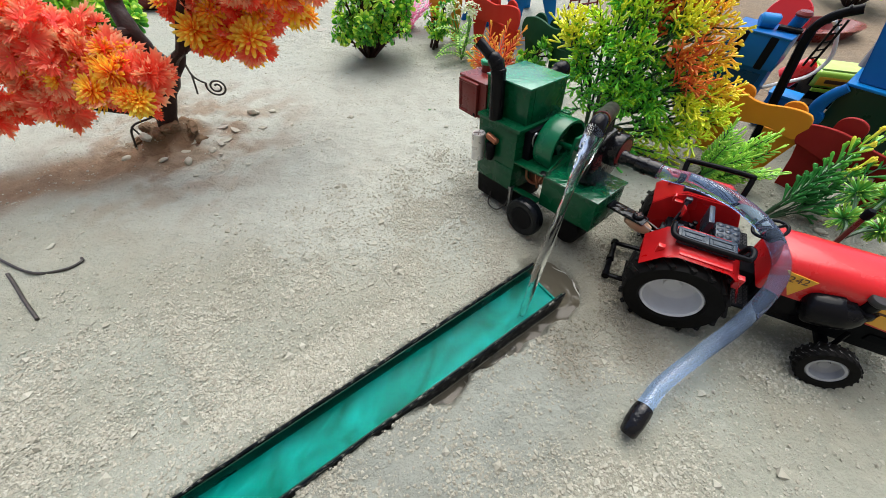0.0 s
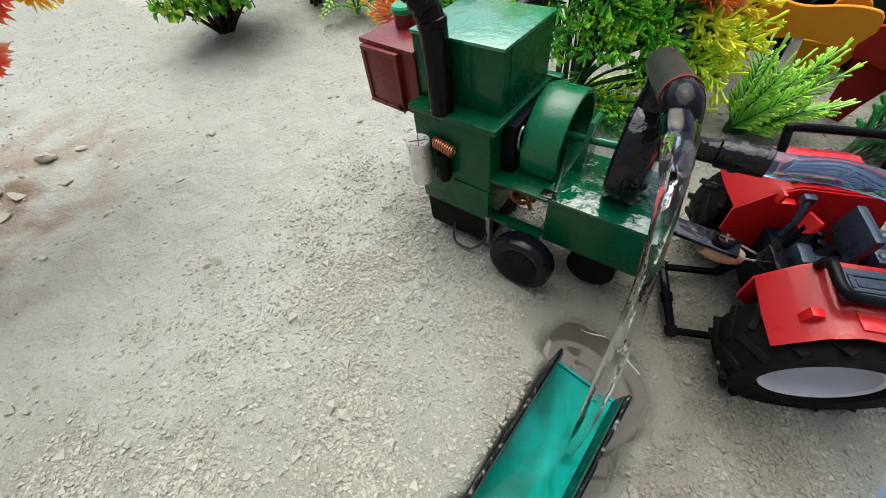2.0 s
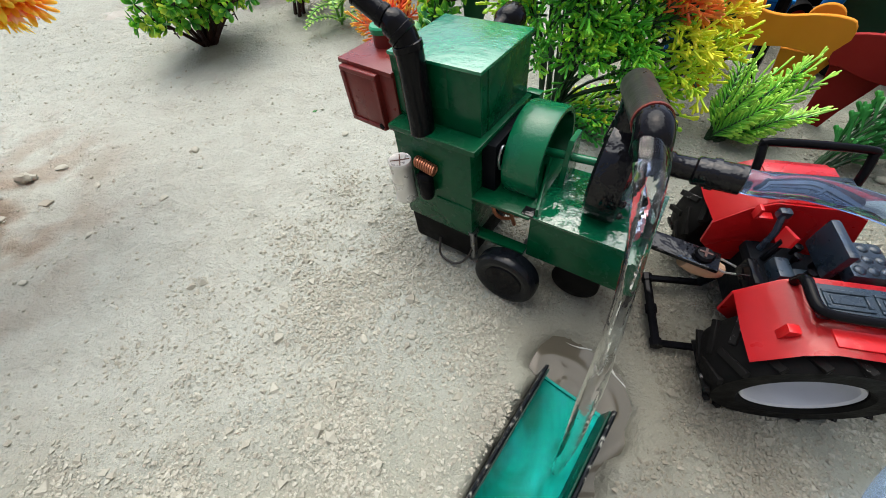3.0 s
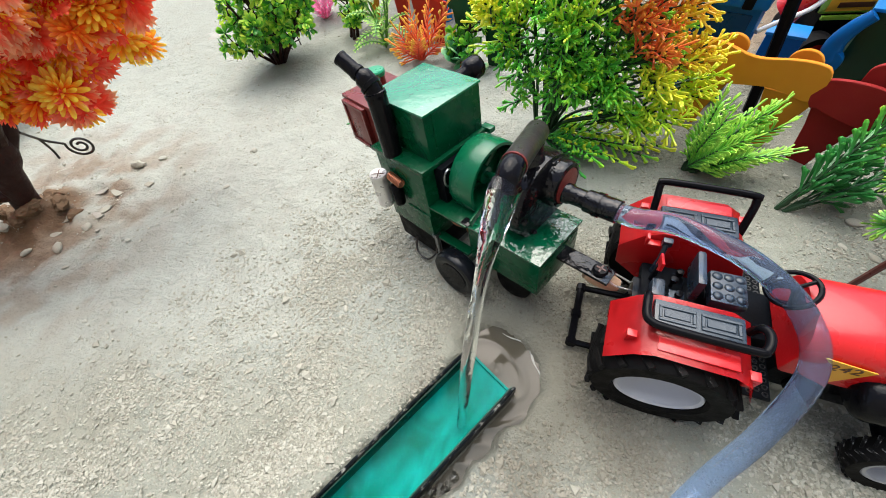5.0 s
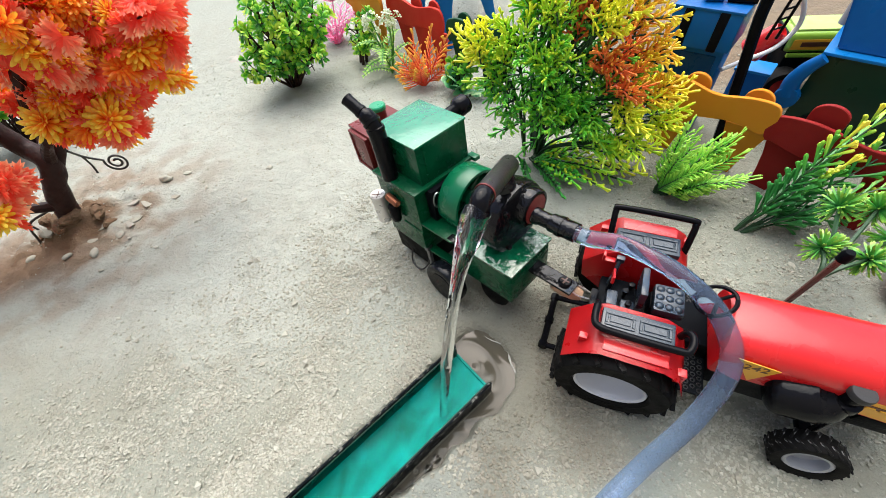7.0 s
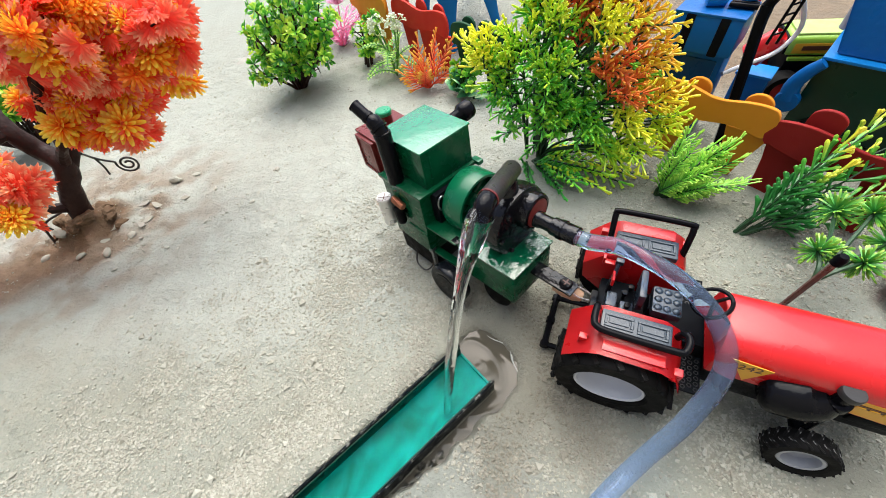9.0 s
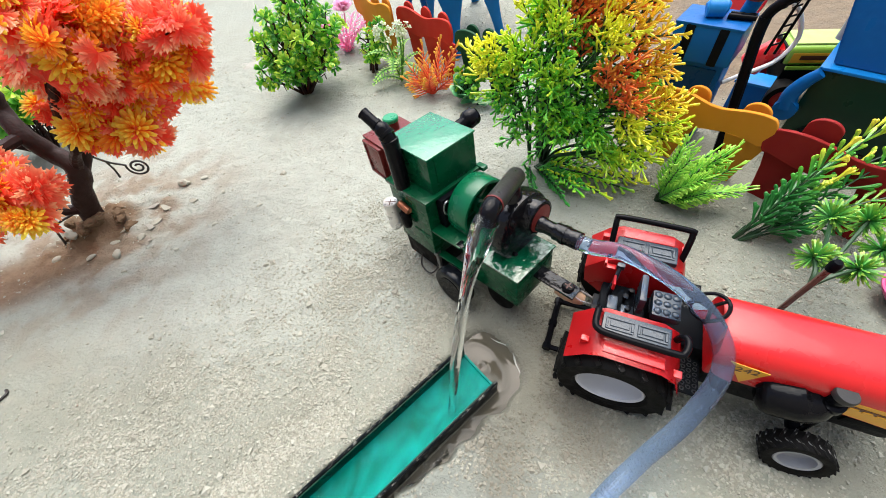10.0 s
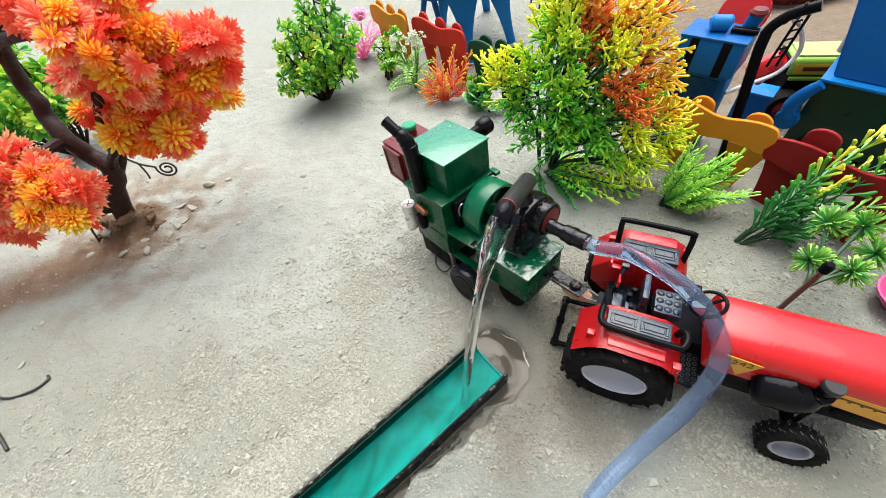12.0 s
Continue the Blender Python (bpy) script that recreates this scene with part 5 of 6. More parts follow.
        ln = r * (1.0 - 0.10 * abs(k - 3)) * rng.uniform(0.85, 1.1)
        dd = out + d * rng.uniform(-0.04, 0.16)
        lv.leaf(p, dd, side, ln, ln * 0.34, t0, t1, 0.1)
        for s in (-1, 1):
            for g in (0.30, 0.56):
                lv.leaf(p + dd.normalized() * ln * g, dd.normalized() + side.normalized() * s * 0.75, side, ln * (0.58 - 0.4 * g), ln * 0.17, t0 + (t1 - t0) * g, t1, 0.05)


def build_autumn_tree():
    rng = random.Random(21)
    th = thing("autumn_tree", Matrix(), "toy maple with red-orange plastic leaves and dark bent trunk", "toy tree")
    base = Vector((TREE.x, TREE.y, 0.002))
    trunk = smooth_path([base, (-0.268, 0.337, 0.026), (-0.257, 0.341, 0.048), (-0.249, 0.347, 0.064), (-0.260, 0.351, 0.077), (-0.2665, 0.351, 0.096), (-0.277, 0.362, 0.111), (-0.2755, 0.366, 0.122), (-0.279, 0.372, 0.138), (-0.262, 0.366, 0.160), (-0.240, 0.360, 0.182)], 5)
    n = len(trunk)
    bm = tube(trunk, [0.0092 - 0.0046 * i / n for i in range(n)], 14)
    for v in bm.verts:
        v.co += 0.0012 * noise.noise_vector(v.co * 120) + 0.0006 * noise.noise_vector(v.co * 300)
    part("trunk", bm, BARK, th, "dark brown crooked plastic trunk")
    limbs = [
        [(-0.249, 0.347, 0.062), (-0.236, 0.344, 0.076), (-0.220, 0.338, 0.086), (-0.198, 0.340, 0.098), (-0.176, 0.350, 0.108)],
        [(-0.198, 0.340, 0.098), (-0.186, 0.362, 0.098), (-0.168, 0.385, 0.095), (-0.146, 0.382, 0.098)],
        [(-0.220, 0.338, 0.086), (-0.200, 0.336, 0.120), (-0.176, 0.338, 0.148), (-0.150, 0.350, 0.160)],
        [(-0.276, 0.362, 0.158), (-0.240, 0.350, 0.172), (-0.190, 0.345, 0.172), (-0.140, 0.360, 0.152)],
        [(-0.268, 0.337, 0.028), (-0.284, 0.318, 0.042), (-0.300, 0.302, 0.054), (-0.340, 0.292, 0.060)],
        [(-0.266, 0.350, 0.096), (-0.276, 0.322, 0.098), (-0.286, 0.302, 0.098), (-0.310, 0.296, 0.095), (-0.36, 0.285, 0.105), (-0.40, 0.285, 0.115)],
        [(-0.276, 0.322, 0.098), (-0.252, 0.302, 0.090), (-0.232, 0.286, 0.082)],
    ]
    for lb in limbs:
        p = smooth_path(lb, 4)
        bm = tube(p, [0.0048 - 0.0028 * i / len(p) for i in range(len(p))], 8)
        for v in bm.verts:
            v.co += 0.0006 * noise.noise_vector(v.co * 160)
        part("branch", bm, BARK, th)
    part("branch_stub", tube(smooth_path([(-0.249, 0.350, 0.060), (-0.240, 0.356, 0.070), (-0.238, 0.358, 0.078)], 3), [0.0055, 0.0050, 0.0046, 0.0042, 0.0042, 0.0044, 0.0040], 10), BARK, th)
    # curled wire tendrils
    spin = lambda a: (0.0094 - 0.00060 * a)
    sp = [(-0.2362 + spin(a) * math.cos(2.6 + a), 0.3825 + 0.30 * spin(a) * math.cos(2.6 + a), 0.0338 + spin(a) * math.sin(2.6 + a)) for a in np.linspace(0, 12.2, 60)]
    part("tendril", tube(smooth_path([(-0.238, 0.357, 0.066), (-0.246, 0.368, 0.054), (-0.249, 0.375, 0.046), (-0.2475, 0.379, 0.041), sp[0]], 4)[:-1] + sp, 0.0010, 7), WIRE, th, "curled dark wire tendril")
    part("tendril", tube(smooth_path([(-0.247, 0.370, 0.052), (-0.253, 0.375, 0.038), (-0.254, 0.374, 0.030)], 4), 0.0009, 7), WIRE, th)
    part("tendril", tube(smooth_path([(-0.278, 0.330, 0.028), (-0.296, 0.322, 0.022), (-0.300, 0.316, 0.003)], 4), 0.0010, 7), WIRE, th)
    part("tendril", tube(smooth_path([(-0.296, 0.322, 0.022), (-0.290, 0.320, 0.012), (-0.286, 0.316, 0.003)], 4), 0.0009, 7), WIRE, th)
    # crown in cushions: centre, radius, share of yellow
    upper = [
        ((-0.165, 0.332, 0.172), 0.022, 0.60), ((-0.147, 0.332, 0.162), 0.020, 0.50), ((-0.184, 0.337, 0.147), 0.019, 0.45), ((-0.155, 0.335, 0.144), 0.016, 0.80),
        ((-0.147, 0.362, 0.160), 0.022, 0.35), ((-0.125, 0.365, 0.149), 0.019, 0.08), ((-0.104, 0.370, 0.147), 0.015, 0.10), ((-0.108, 0.375, 0.130), 0.012, 0.40),
        ((-0.155, 0.350, 0.130), 0.017, 0.08), ((-0.138, 0.360, 0.127), 0.017, 0.30), ((-0.123, 0.365, 0.124), 0.012, 0.85), ((-0.191, 0.342, 0.120), 0.015, 0.08),
        ((-0.173, 0.347, 0.112), 0.017, 0.05), ((-0.153, 0.352, 0.106), 0.015, 0.35), ((-0.210, 0.342, 0.119), 0.010, 0.15), ((-0.197, 0.337, 0.098), 0.012, 0.80),
        ((-0.175, 0.337, 0.095), 0.012, 0.70), ((-0.155, 0.338, 0.093), 0.012, 0.85), ((-0.131, 0.379, 0.103), 0.010, 0.95),
    ]
    lower = [
        ((-0.304, 0.300, 0.118), 0.022, 0.1), ((-0.284, 0.300, 0.111), 0.022, 0.15), ((-0.258, 0.300, 0.108), 0.017, 0.3), ((-0.243, 0.295, 0.099), 0.012, 0.6),
        ((-0.323, 0.295, 0.088), 0.024, 0.1), ((-0.284, 0.290, 0.091), 0.022, 0.08), ((-0.258, 0.290, 0.088), 0.017, 0.2), ((-0.231, 0.285, 0.090), 0.012, 0.6),
        ((-0.213, 0.287, 0.090), 0.009, 0.1), ((-0.226, 0.277, 0.075), 0.013, 0.75), ((-0.253, 0.280, 0.075), 0.015, 0.5), ((-0.305, 0.290, 0.061), 0.017, 0.05),
        ((-0.356, 0.290, 0.055), 0.019, 0.05), ((-0.318, 0.290, 0.071), 0.017, 0.3), ((-0.345, 0.300, 0.105), 0.024, 0.2), ((-0.330, 0.310, 0.132), 0.024, 0.15),
    ]
    # Unseen cushions, added to throw shade on the soil left of the tree.
    far = [((-0.390, 0.300, 0.090), 0.026, 0.2), ((-0.405, 0.275, 0.115), 0.028, 0.15), ((-0.375, 0.270, 0.135), 0.026, 0.2), ((-0.420, 0.305, 0.130), 0.028, 0.15)]
    top = [((-0.200, 0.365, 0.192), 0.028, 0.2), ((-0.155, 0.375, 0.182), 0.024, 0.25)]
    crown = {False: Leaves(), True: Leaves()}
    twigs = bmesh.new()
    for c, rad, yellow in upper + lower + far + top:
        c = Vector(c)
        face = Vector((0.20, -0.62, 0.62)).normalized()
        for k in range(int(7 + 42000 * rad * rad)):
            q = (rand_dir(rng, 0.25) + Vector((0.14, -0.42, 0.20))).normalized()
            p = c + q * rad * rng.uniform(0.35, 0.92)
            d = (q * 0.8 + face * 0.6 + 0.5 * rand_dir(rng)).normalized()
            gold = rng.random() < (0.08 + yellow * 0.44)
            if gold:
                head(crown[True], rng, p, d, rng.uniform(0.0095, 0.0140), rng.uniform(0.55, 1.30))
            else:
                maple_leaf(crown[False], rng, p, d, rng.uniform(0.0135, 0.0190), rng.uniform(-0.05, 0.30), rng.uniform(0.40, 1.10))
            if k % 4 == 0:
                tube([c.lerp(p, 0.15), p], 0.0007, 4, twigs, False)
        if yellow > 0.78:
            head(crown[True], rng, c + face * rad, face, 0.0160, 1.1)
    tagged(part("twig", twigs, BARK, th), kind="stuff")
    crown[False].made("red_foliage", AUTUMN, th, "red and orange plastic maple leaves")
    crown[True].made("yellow_foliage", AUTUMN_Y, th, "yellow-orange tipped leaf rosettes")


def build_boxwood(x, y, h, w, seed, name="boxwood_shrub", label="round glossy green plastic shrub on dark stems", n=17, leaf=0.0110, low=0.028, shift=(0.0, 0.0), many=1):
    """Dark stems fan out from one foot and carry loose whorls of rounded leaves."""
    rng = random.Random(seed)
    th = thing(name, pose(x, y, ground_z(x, y)), label, "toy shrub")
    lv = Leaves()
    for k in range(n):
        a = k * 2.4
        f = math.sqrt((k + 0.5) / n)
        r = w * f
        out = Vector((math.cos(a), math.sin(a), 0))
        hh = h * (1.0 - 0.68 * f ** 1.3) * rng.uniform(0.84, 1.10)
        sh = Vector((shift[0], shift[1], 0)) * (hh / h) ** 0.5
        tip = out * r + sh + Vector((0, 0, hh))
        mid = out * r * 0.55 + sh * 0.5 + Vector((0, 0, min(hh * 0.5, 0.032)))
        p = smooth_path([out * 0.005 + Vector((0, 0, -0.002)), mid, tip], 7)
        bm = tube(p, [0.0021 - 0.0012 * i / len(p) for i in range(len(p))], 5, None, False)
        for i in range(6, len(p)):
            for s in range(many + (i % 2) + (i > 12)):
                d = (rand_dir(rng, 0.45) + out * 0.6).normalized()
                q = p[i] + d * rng.uniform(0.005, 0.014)
                tube([p[i], q], 0.0006, 4, bm, False)
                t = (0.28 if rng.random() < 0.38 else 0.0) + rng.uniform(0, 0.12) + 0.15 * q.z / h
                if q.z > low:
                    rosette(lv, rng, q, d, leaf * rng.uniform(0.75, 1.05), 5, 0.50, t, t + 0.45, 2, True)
        part("stem", bm, BARK, th)
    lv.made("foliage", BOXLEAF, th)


def frond(lv, stems, rng, p, d, length, nodes, finger, r, t0, t1, flat=0.0, sweep=0.9, fork=0.6, knob=1.15, curl=0.1, grow=0.0):
    """A shoot with pairs of upswept fingers, some of them forked; flat keeps the pairs in one plane, grow keeps the bright tips to its end."""
    side = rand_dir(rng)
    side = (side - d * side.dot(d)).normalized()
    pts, q = [p.copy()], p.copy()
    for i in range(nodes):
        d = (d + Vector((0, 0, -curl / nodes)) + 0.07 * rand_dir(rng)).normalized()
        q = q + d * length / nodes
        pts.append(q.copy())
        f = (i + 1) / nodes
        te = t0 + (t1 - t0) * (1 - grow + grow * f * f)
        tb = t0 + (te - t0) * f * 0.6
        side = (side - d * side.dot(d)).normalized()
        if not flat:
            side = Matrix.Rotation(1.1, 3, d) @ side
        for s in (-1, 1):
            if i == nodes - 1 and s < 0:
                sd, ln = d, finger * 0.9
            else:
                sd = (d * sweep + side * s * 0.8 + rand_dir(rng) * (0.10 if flat else 0.28)).normalized()
                ln = finger * rng.uniform(0.75, 1.15) * (1.0 - 0.45 * f * (1 if flat else 0.4))
            lv.finger(q, sd, ln, r * 0.8, r * knob, tb, te)
            if rng.random() < fork:
                for u in (-1, 1):
                    fd = (sd + side.cross(d) * u * 0.45 * (0.3 if flat else 1) + d * 0.35 * u + rand_dir(rng) * 0.15).normalized()
                    lv.finger(q + sd * ln * rng.uniform(0.35, 0.6), fd, ln * rng.uniform(0.40, 0.60), r * 0.75, r * knob, tb + 0.3 * (te - tb), te + 0.06)
    tube(pts, [r * (1.1 - 0.4 * i / nodes) for i in range(nodes + 1)], 4, stems, False)


def build_big_bush():
    """Bare green stems fan out of one foot, each ending in a clump of knobbed sprays; the side towards the fence is orange."""
    rng = random.Random(5)
    base = Vector((0.136, 0.366, 0.0))
    th = thing("cypress_bush", pose(base.x, base.y, 0.0), "large plastic bush, green with yellow and orange tips", "toy bush")
    clumps = {False: Leaves(), True: Leaves()}
    # clump: x, y, z, orange or not, share of yellow
    spots = [(-0.034, -0.003, 0.101, 0, 0.85), (-0.020, -0.001, 0.088, 0, 0.65), (0.003, 0.008, 0.119, 0, 0.5), (-0.009, -0.005, 0.102, 0, 0.35), (-0.015, -0.002, 0.072, 0, 0.2),
             (0.012, 0.003, 0.134, 0, 0.9), (0.013, -0.015, 0.116, 0, 0.4), (0.010, -0.018, 0.090, 0, 0.2), (0.028, -0.005, 0.126, 1, 0.2), (0.034, -0.006, 0.107, 1, 0.1),
             (0.048, -0.011, 0.126, 1, 0.9), (0.041, -0.022, 0.112, 0, 1.0), (0.064, -0.012, 0.104, 1, 0.85), (0.046, -0.025, 0.086, 1, 0.1), (0.055, -0.032, 0.073, 1, 0.3),
             (0.073, -0.022, 0.084, 1, 0.8), (0.081, -0.030, 0.063, 1, 1.0), (0.059, -0.037, 0.058, 0, 1.0), (0.085, -0.031, 0.045, 0, 0.9), (0.017, -0.019, 0.060, 0, 0.1),
             (0.040, -0.026, 0.050, 0, 0.0), (0.066, -0.040, 0.038, 0, 0.7), (0.050, -0.036, 0.034, 0, 0.4), (0.028, -0.001, 0.146, 1, 0.7), (0.012, 0.002, 0.144, 0, 0.9), (0.068, 0.003, 0.120, 1, 0.5)]
    for x, y, z, hot, yellow in spots + [(x + 0.012, y + 0.034, z * 0.94, hot, yellow) for x, y, z, hot, yellow in spots[2:20:3]]:
        c = Vector((x, y, z))
        a = math.atan2(y, x) + rng.uniform(-0.5, 0.5)
        foot = Vector((0.006 * math.cos(a) + 0.008, 0.006 * math.sin(a), -0.001))
        mid = foot.lerp(c, 0.45) + Vector((-0.22 * x, 0.003, 0.10 * z))
        bm = tube(smooth_path([foot, mid, c], 5), 0.0011, 5, None, False)
        if z > 0.055:
            for g in (0.44, 0.54, 0.64, 0.73, 0.82):
                q = foot.lerp(c, g) + Vector((-0.04 * x, 0, 0.05 * z))
                d = (rand_dir(rng) * 0.9 + Vector((0.0, -0.6, 0.45))).normalized()
                frond(clumps[False], bm, rng, q, d, rng.uniform(0.014, 0.022), 4, 0.0105, 0.00075, 0.05, 0.22 + 0.35 * g * rng.random())
        out = (c - Vector((0.022, 0.0, 0.060))).normalized()
        for k in range(7):
            d = (out * 0.75 + Vector((0.05, -0.25, 0.45)) + rand_dir(rng) * 0.75).normalized()
            p = c - d * 0.010 + rand_dir(rng) * 0.006
            if hot:
                t0 = 0.06 + 0.20 * yellow
                t1 = 0.38 + 0.56 * yellow
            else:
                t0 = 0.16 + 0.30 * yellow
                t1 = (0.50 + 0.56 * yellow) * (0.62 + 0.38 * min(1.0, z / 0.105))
            frond(clumps[bool(hot)], bm, rng, p, d, rng.uniform(0.018, 0.027), 5, 0.0118, 0.00074, t0 + rng.uniform(-0.06, 0.04), t1 + rng.uniform(-0.14, 0.10), grow=0.1 if hot else 0.45 - 0.3 * yellow)
        part("stem", bm, BARK_G, th)
    for a, ln, t in ((-0.45, 0.070, 0.75), (-0.75, 0.060, 0.6), (-1.2, 0.044, 0.1), (-1.6, 0.036, 0.1), (-0.25, 0.085, 0.7), (-0.95, 0.050, 0.4), (0.0, 0.065, 0.4), (-0.55, 0.078, 0.85), (-0.68, 0.070, 0.5), (-0.36, 0.074, 0.9), (-0.85, 0.062, 0.75), (-1.05, 0.046, 0.2)):
        d = Vector((math.cos(a), math.sin(a), 0.20)).normalized()
        bm = bmesh.new()
        frond(clumps[False], bm, rng, Vector((0.012 * math.cos(a), 0.012 * math.sin(a), 0.006)), d, ln, 10, 0.0130, 0.00092, 0.0, t, 0.6, 0.9, 0.7, 1.1, 0.22)
        part("stem", bm, BARK_G, th)
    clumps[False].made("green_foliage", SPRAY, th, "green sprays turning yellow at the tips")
    clumps[True].made("orange_foliage", SPRAY_O, th, "orange and yellow knobbed sprays")


BARK_L = surface("light_green_stem_plastic", (0.10, 0.30, 0.05), (0.07, 0.22, 0.04), 0.5)
CORALSTEM = surface("coral_red_stem_plastic", (0.80, 0.085, 0.035), (0.70, 0.060, 0.025), 0.45)
BARK_G = surface("green_stem_plastic", (0.015, 0.06, 0.018), (0.01, 0.04, 0.012), 0.5)


def build_fern(x, y, dirs, length, tw, material, label, t1=0.9, n=11, knob=1.0, seed=3, name="fern_plant", curl=0.10, fork=0.5, stemn=2, thick=0.00075, grow=0.0, sweep=1.0, bark=None):
    rng = random.Random(seed)
    th = thing(name, pose(x, y, ground_z(x, y)), label, "toy plant")
    lv = Leaves()
    for i, (dx, dy, dz, f) in enumerate(dirs):
        d = Vector((dx, dy, dz)).normalized()
        b = Vector((0.0035 * (i % stemn), -0.0025 * (i % stemn), -0.001))
        bm = tube([b, b + d * length * f * 0.16], 0.0013, 6, None, False)
        frond(lv, bm, rng, b + d * length * f * 0.15, d, length * f, n, tw, thick, 0.1, t1, 0.6, sweep, fork, knob, curl, grow)
        part("stem", bm, bark or BARK_G, th)
    lv.made("foliage", material, th)


def build_pine_plant():
    rng = random.Random(8)
    x, y = 0.262, 0.203
    th = thing("pine_plant", pose(x, y, 0.0), "small plastic pine sprig with needle tufts on brown stem", "toy plant")
    top = Vector((-0.012, -0.008, 0.066))
    part("stem", tube(smooth_path([(0.0, 0.0, -0.002), (-0.006, -0.004, 0.034), top], 5), 0.0015, 8), MAROON, th, "brown-red stem with cut grey end")
    part("stem_end", lathe([(0.0024, -0.004), (0.0026, 0), (0.0018, 0.0018), (0, 0.002)], 12, Matrix.Translation(top)), BLACKM, th)
    lv, st = Leaves(), bmesh.new()
    tufts = [((0.0243, 0.0354, 0.046), 0.0115), ((0.0407, 0.0309, 0.046), 0.0115), ((0.0025, 0.0111, 0.044), 0.0105), ((0.0186, 0.0016, 0.044), 0.0105), ((0.0411, 0.0150, 0.040), 0.0115), ((0.0142, 0.0120, 0.038), 0.009)]
    for c, r in tufts:
        c = Vector(c)
        tube(smooth_path([top * 0.62, (c + top) * 0.42, c], 4), 0.0010, 5, st, False)
        for k in range(80):
            d = rand_dir(rng, 0.35)
            lv.needle(c, d, r * rng.uniform(0.75, 1.1), 0.0005, 0.0006, 0.1, 1.0, 1.0)
    part("twig", st, BARK_G, th)
    lv.made("foliage", PINE, th, "green needle tufts with yellow tips")


def build_strap(x, y, n, length, width, material, label, name, seed, up=0.9):
    rng = random.Random(seed)
    th = thing(name, pose(x, y, ground_z(x, y)), label, "toy plant")
    lv = Leaves()
    for k in range(n):
        a = k * 2.4 + rng.uniform(-0.3, 0.3)
        z0 = 0.6 * length * (k / n)
        d = Vector((math.cos(a), math.sin(a), up * rng.uniform(0.6, 1.5)))
        p = Vector((0, 0, z0))
        side = Vector((-math.sin(a), math.cos(a), 0))
        for s in range(2):
            lv.oval(p, d, side, length * 0.52, width, 0.1, 0.9, 0.1)
            p = p + d.normalized() * length * 0.2 + side * width * 0.4
    part("stem", tube([(0, 0, -0.001), (0.001, 0, length * 0.7), (0.002, 0.001, length * 1.15)], [0.0016, 0.0012, 0.0008], 6), BARK_G, th)
    lv.made("foliage", material, th)


def build_white_flower(x, y):
    """Arching feathery fronds round four upright stems with heads of small pale blossoms."""
    rng = random.Random(41)
    th = thing("white_flower_plant", pose(x, y, ground_z(x, y)), "light green feathery plant with small white flowers", "toy plant")
    lv, fl = Leaves(), Leaves()
    for k in range(11):
        a = k * math.tau / 11 + rng.uniform(-0.2, 0.2)
        d = Vector((math.cos(a), math.sin(a), 1.0 + 0.5 * rng.random()))
        p = Vector((0, 0, 0.002 + 0.012 * (k % 3)))
        side = Vector((-math.sin(a), math.cos(a), 0))
        bm = bmesh.new()
        for i in range(9):
            d = (d.normalized() + Vector((0, 0, -0.16))).normalized()
            q = p + d * 0.0042
            tube([p, q], 0.0006, 4, bm, False)
            for sg in (-1, 1):
                lv.leaf(q, d * 0.5 + side * sg, d, 0.0088 * (1.1 - 0.08 * i), 0.0030, 0.30, 0.95, 0.1)
            p = q
        part("stem", bm, BARK_L, th)
    for k in range(4):
        top = Vector((rng.uniform(-0.012, 0.014), rng.uniform(-0.008, 0.008), rng.uniform(0.046, 0.058)))
        part("stem", tube(smooth_path([(0, 0, 0), top * 0.6 + Vector((0.002, 0, 0)), top], 4), 0.0010, 5, None, False), BARK_L, th)
        for i in range(7):
            z = 0.3 + 0.08 * i
            a = i * 2.4
            lv.leaf(top * z, Vector((math.cos(a), math.sin(a), 0.8)), Vector((-math.sin(a), math.cos(a), 0)), 0.011, 0.0028, 0.2, 0.9, 0.15)
        for i in range(8):
            q = top + rand_dir(rng, 0.3) * 0.0085
            rosette(fl, rng, q, (q - top + Vector((0, -0.003, 0.006))).normalized(), 0.0040, 5, 0.75, 0.25, 1.0, 1, True)
            fl.needle(top, q - top, (q - top).length, 0.0005, 0.0005, 0, 0.1)
    lv.made("foliage", STRAP, th)
    fl.made("blossom", PETAL, th, "small greenish-white blossoms")


def build_pink(x, y):
    """Feathery pink fronds under a cupped flower."""
    rng = random.Random(45)
    th = thing("pink_plant", pose(x, y, ground_z(x, y)), "pink plastic plant with feathery fronds and one flower", "toy plant")
    lv, fl = Leaves(), Leaves()
    for k in range(12):
        a = k * 2.4
        d = Vector((math.cos(a) * 0.45, math.sin(a) * 0.45, 1)).normalized()
        p = Vector((0.003 * math.cos(a), 0.003 * math.sin(a), 0))
        for i in range(8):
            d = (d + Vector((math.cos(a), math.sin(a), 0)) * 0.10).normalized()
            lv.needle(p, d, 0.0070, 0.0010, 0.0009, 0.1 * i, 0.1 * i + 0.1)
            for sg in (-1, 1):
                lv.needle(p, (d + sg * 0.7 * Vector((-math.sin(a), math.cos(a), 0)) + 0.3 * rand_dir(rng)).normalized(), 0.011, 0.0008, 0.0008, 0.2, 0.9)
            p = p + d * 0.0062
    lv.needle(Vector((0, 0, 0)), Vector((0.20, 0, 1)), 0.052, 0.0012, 0.0012, 0.3, 0.5)
    for n, lean in ((6, 0.9), (5, 1.8), (4, 3.5)):
        for k in range(n):
            w = k * math.tau / n + lean
            out = Vector((math.cos(w), math.sin(w), 0))
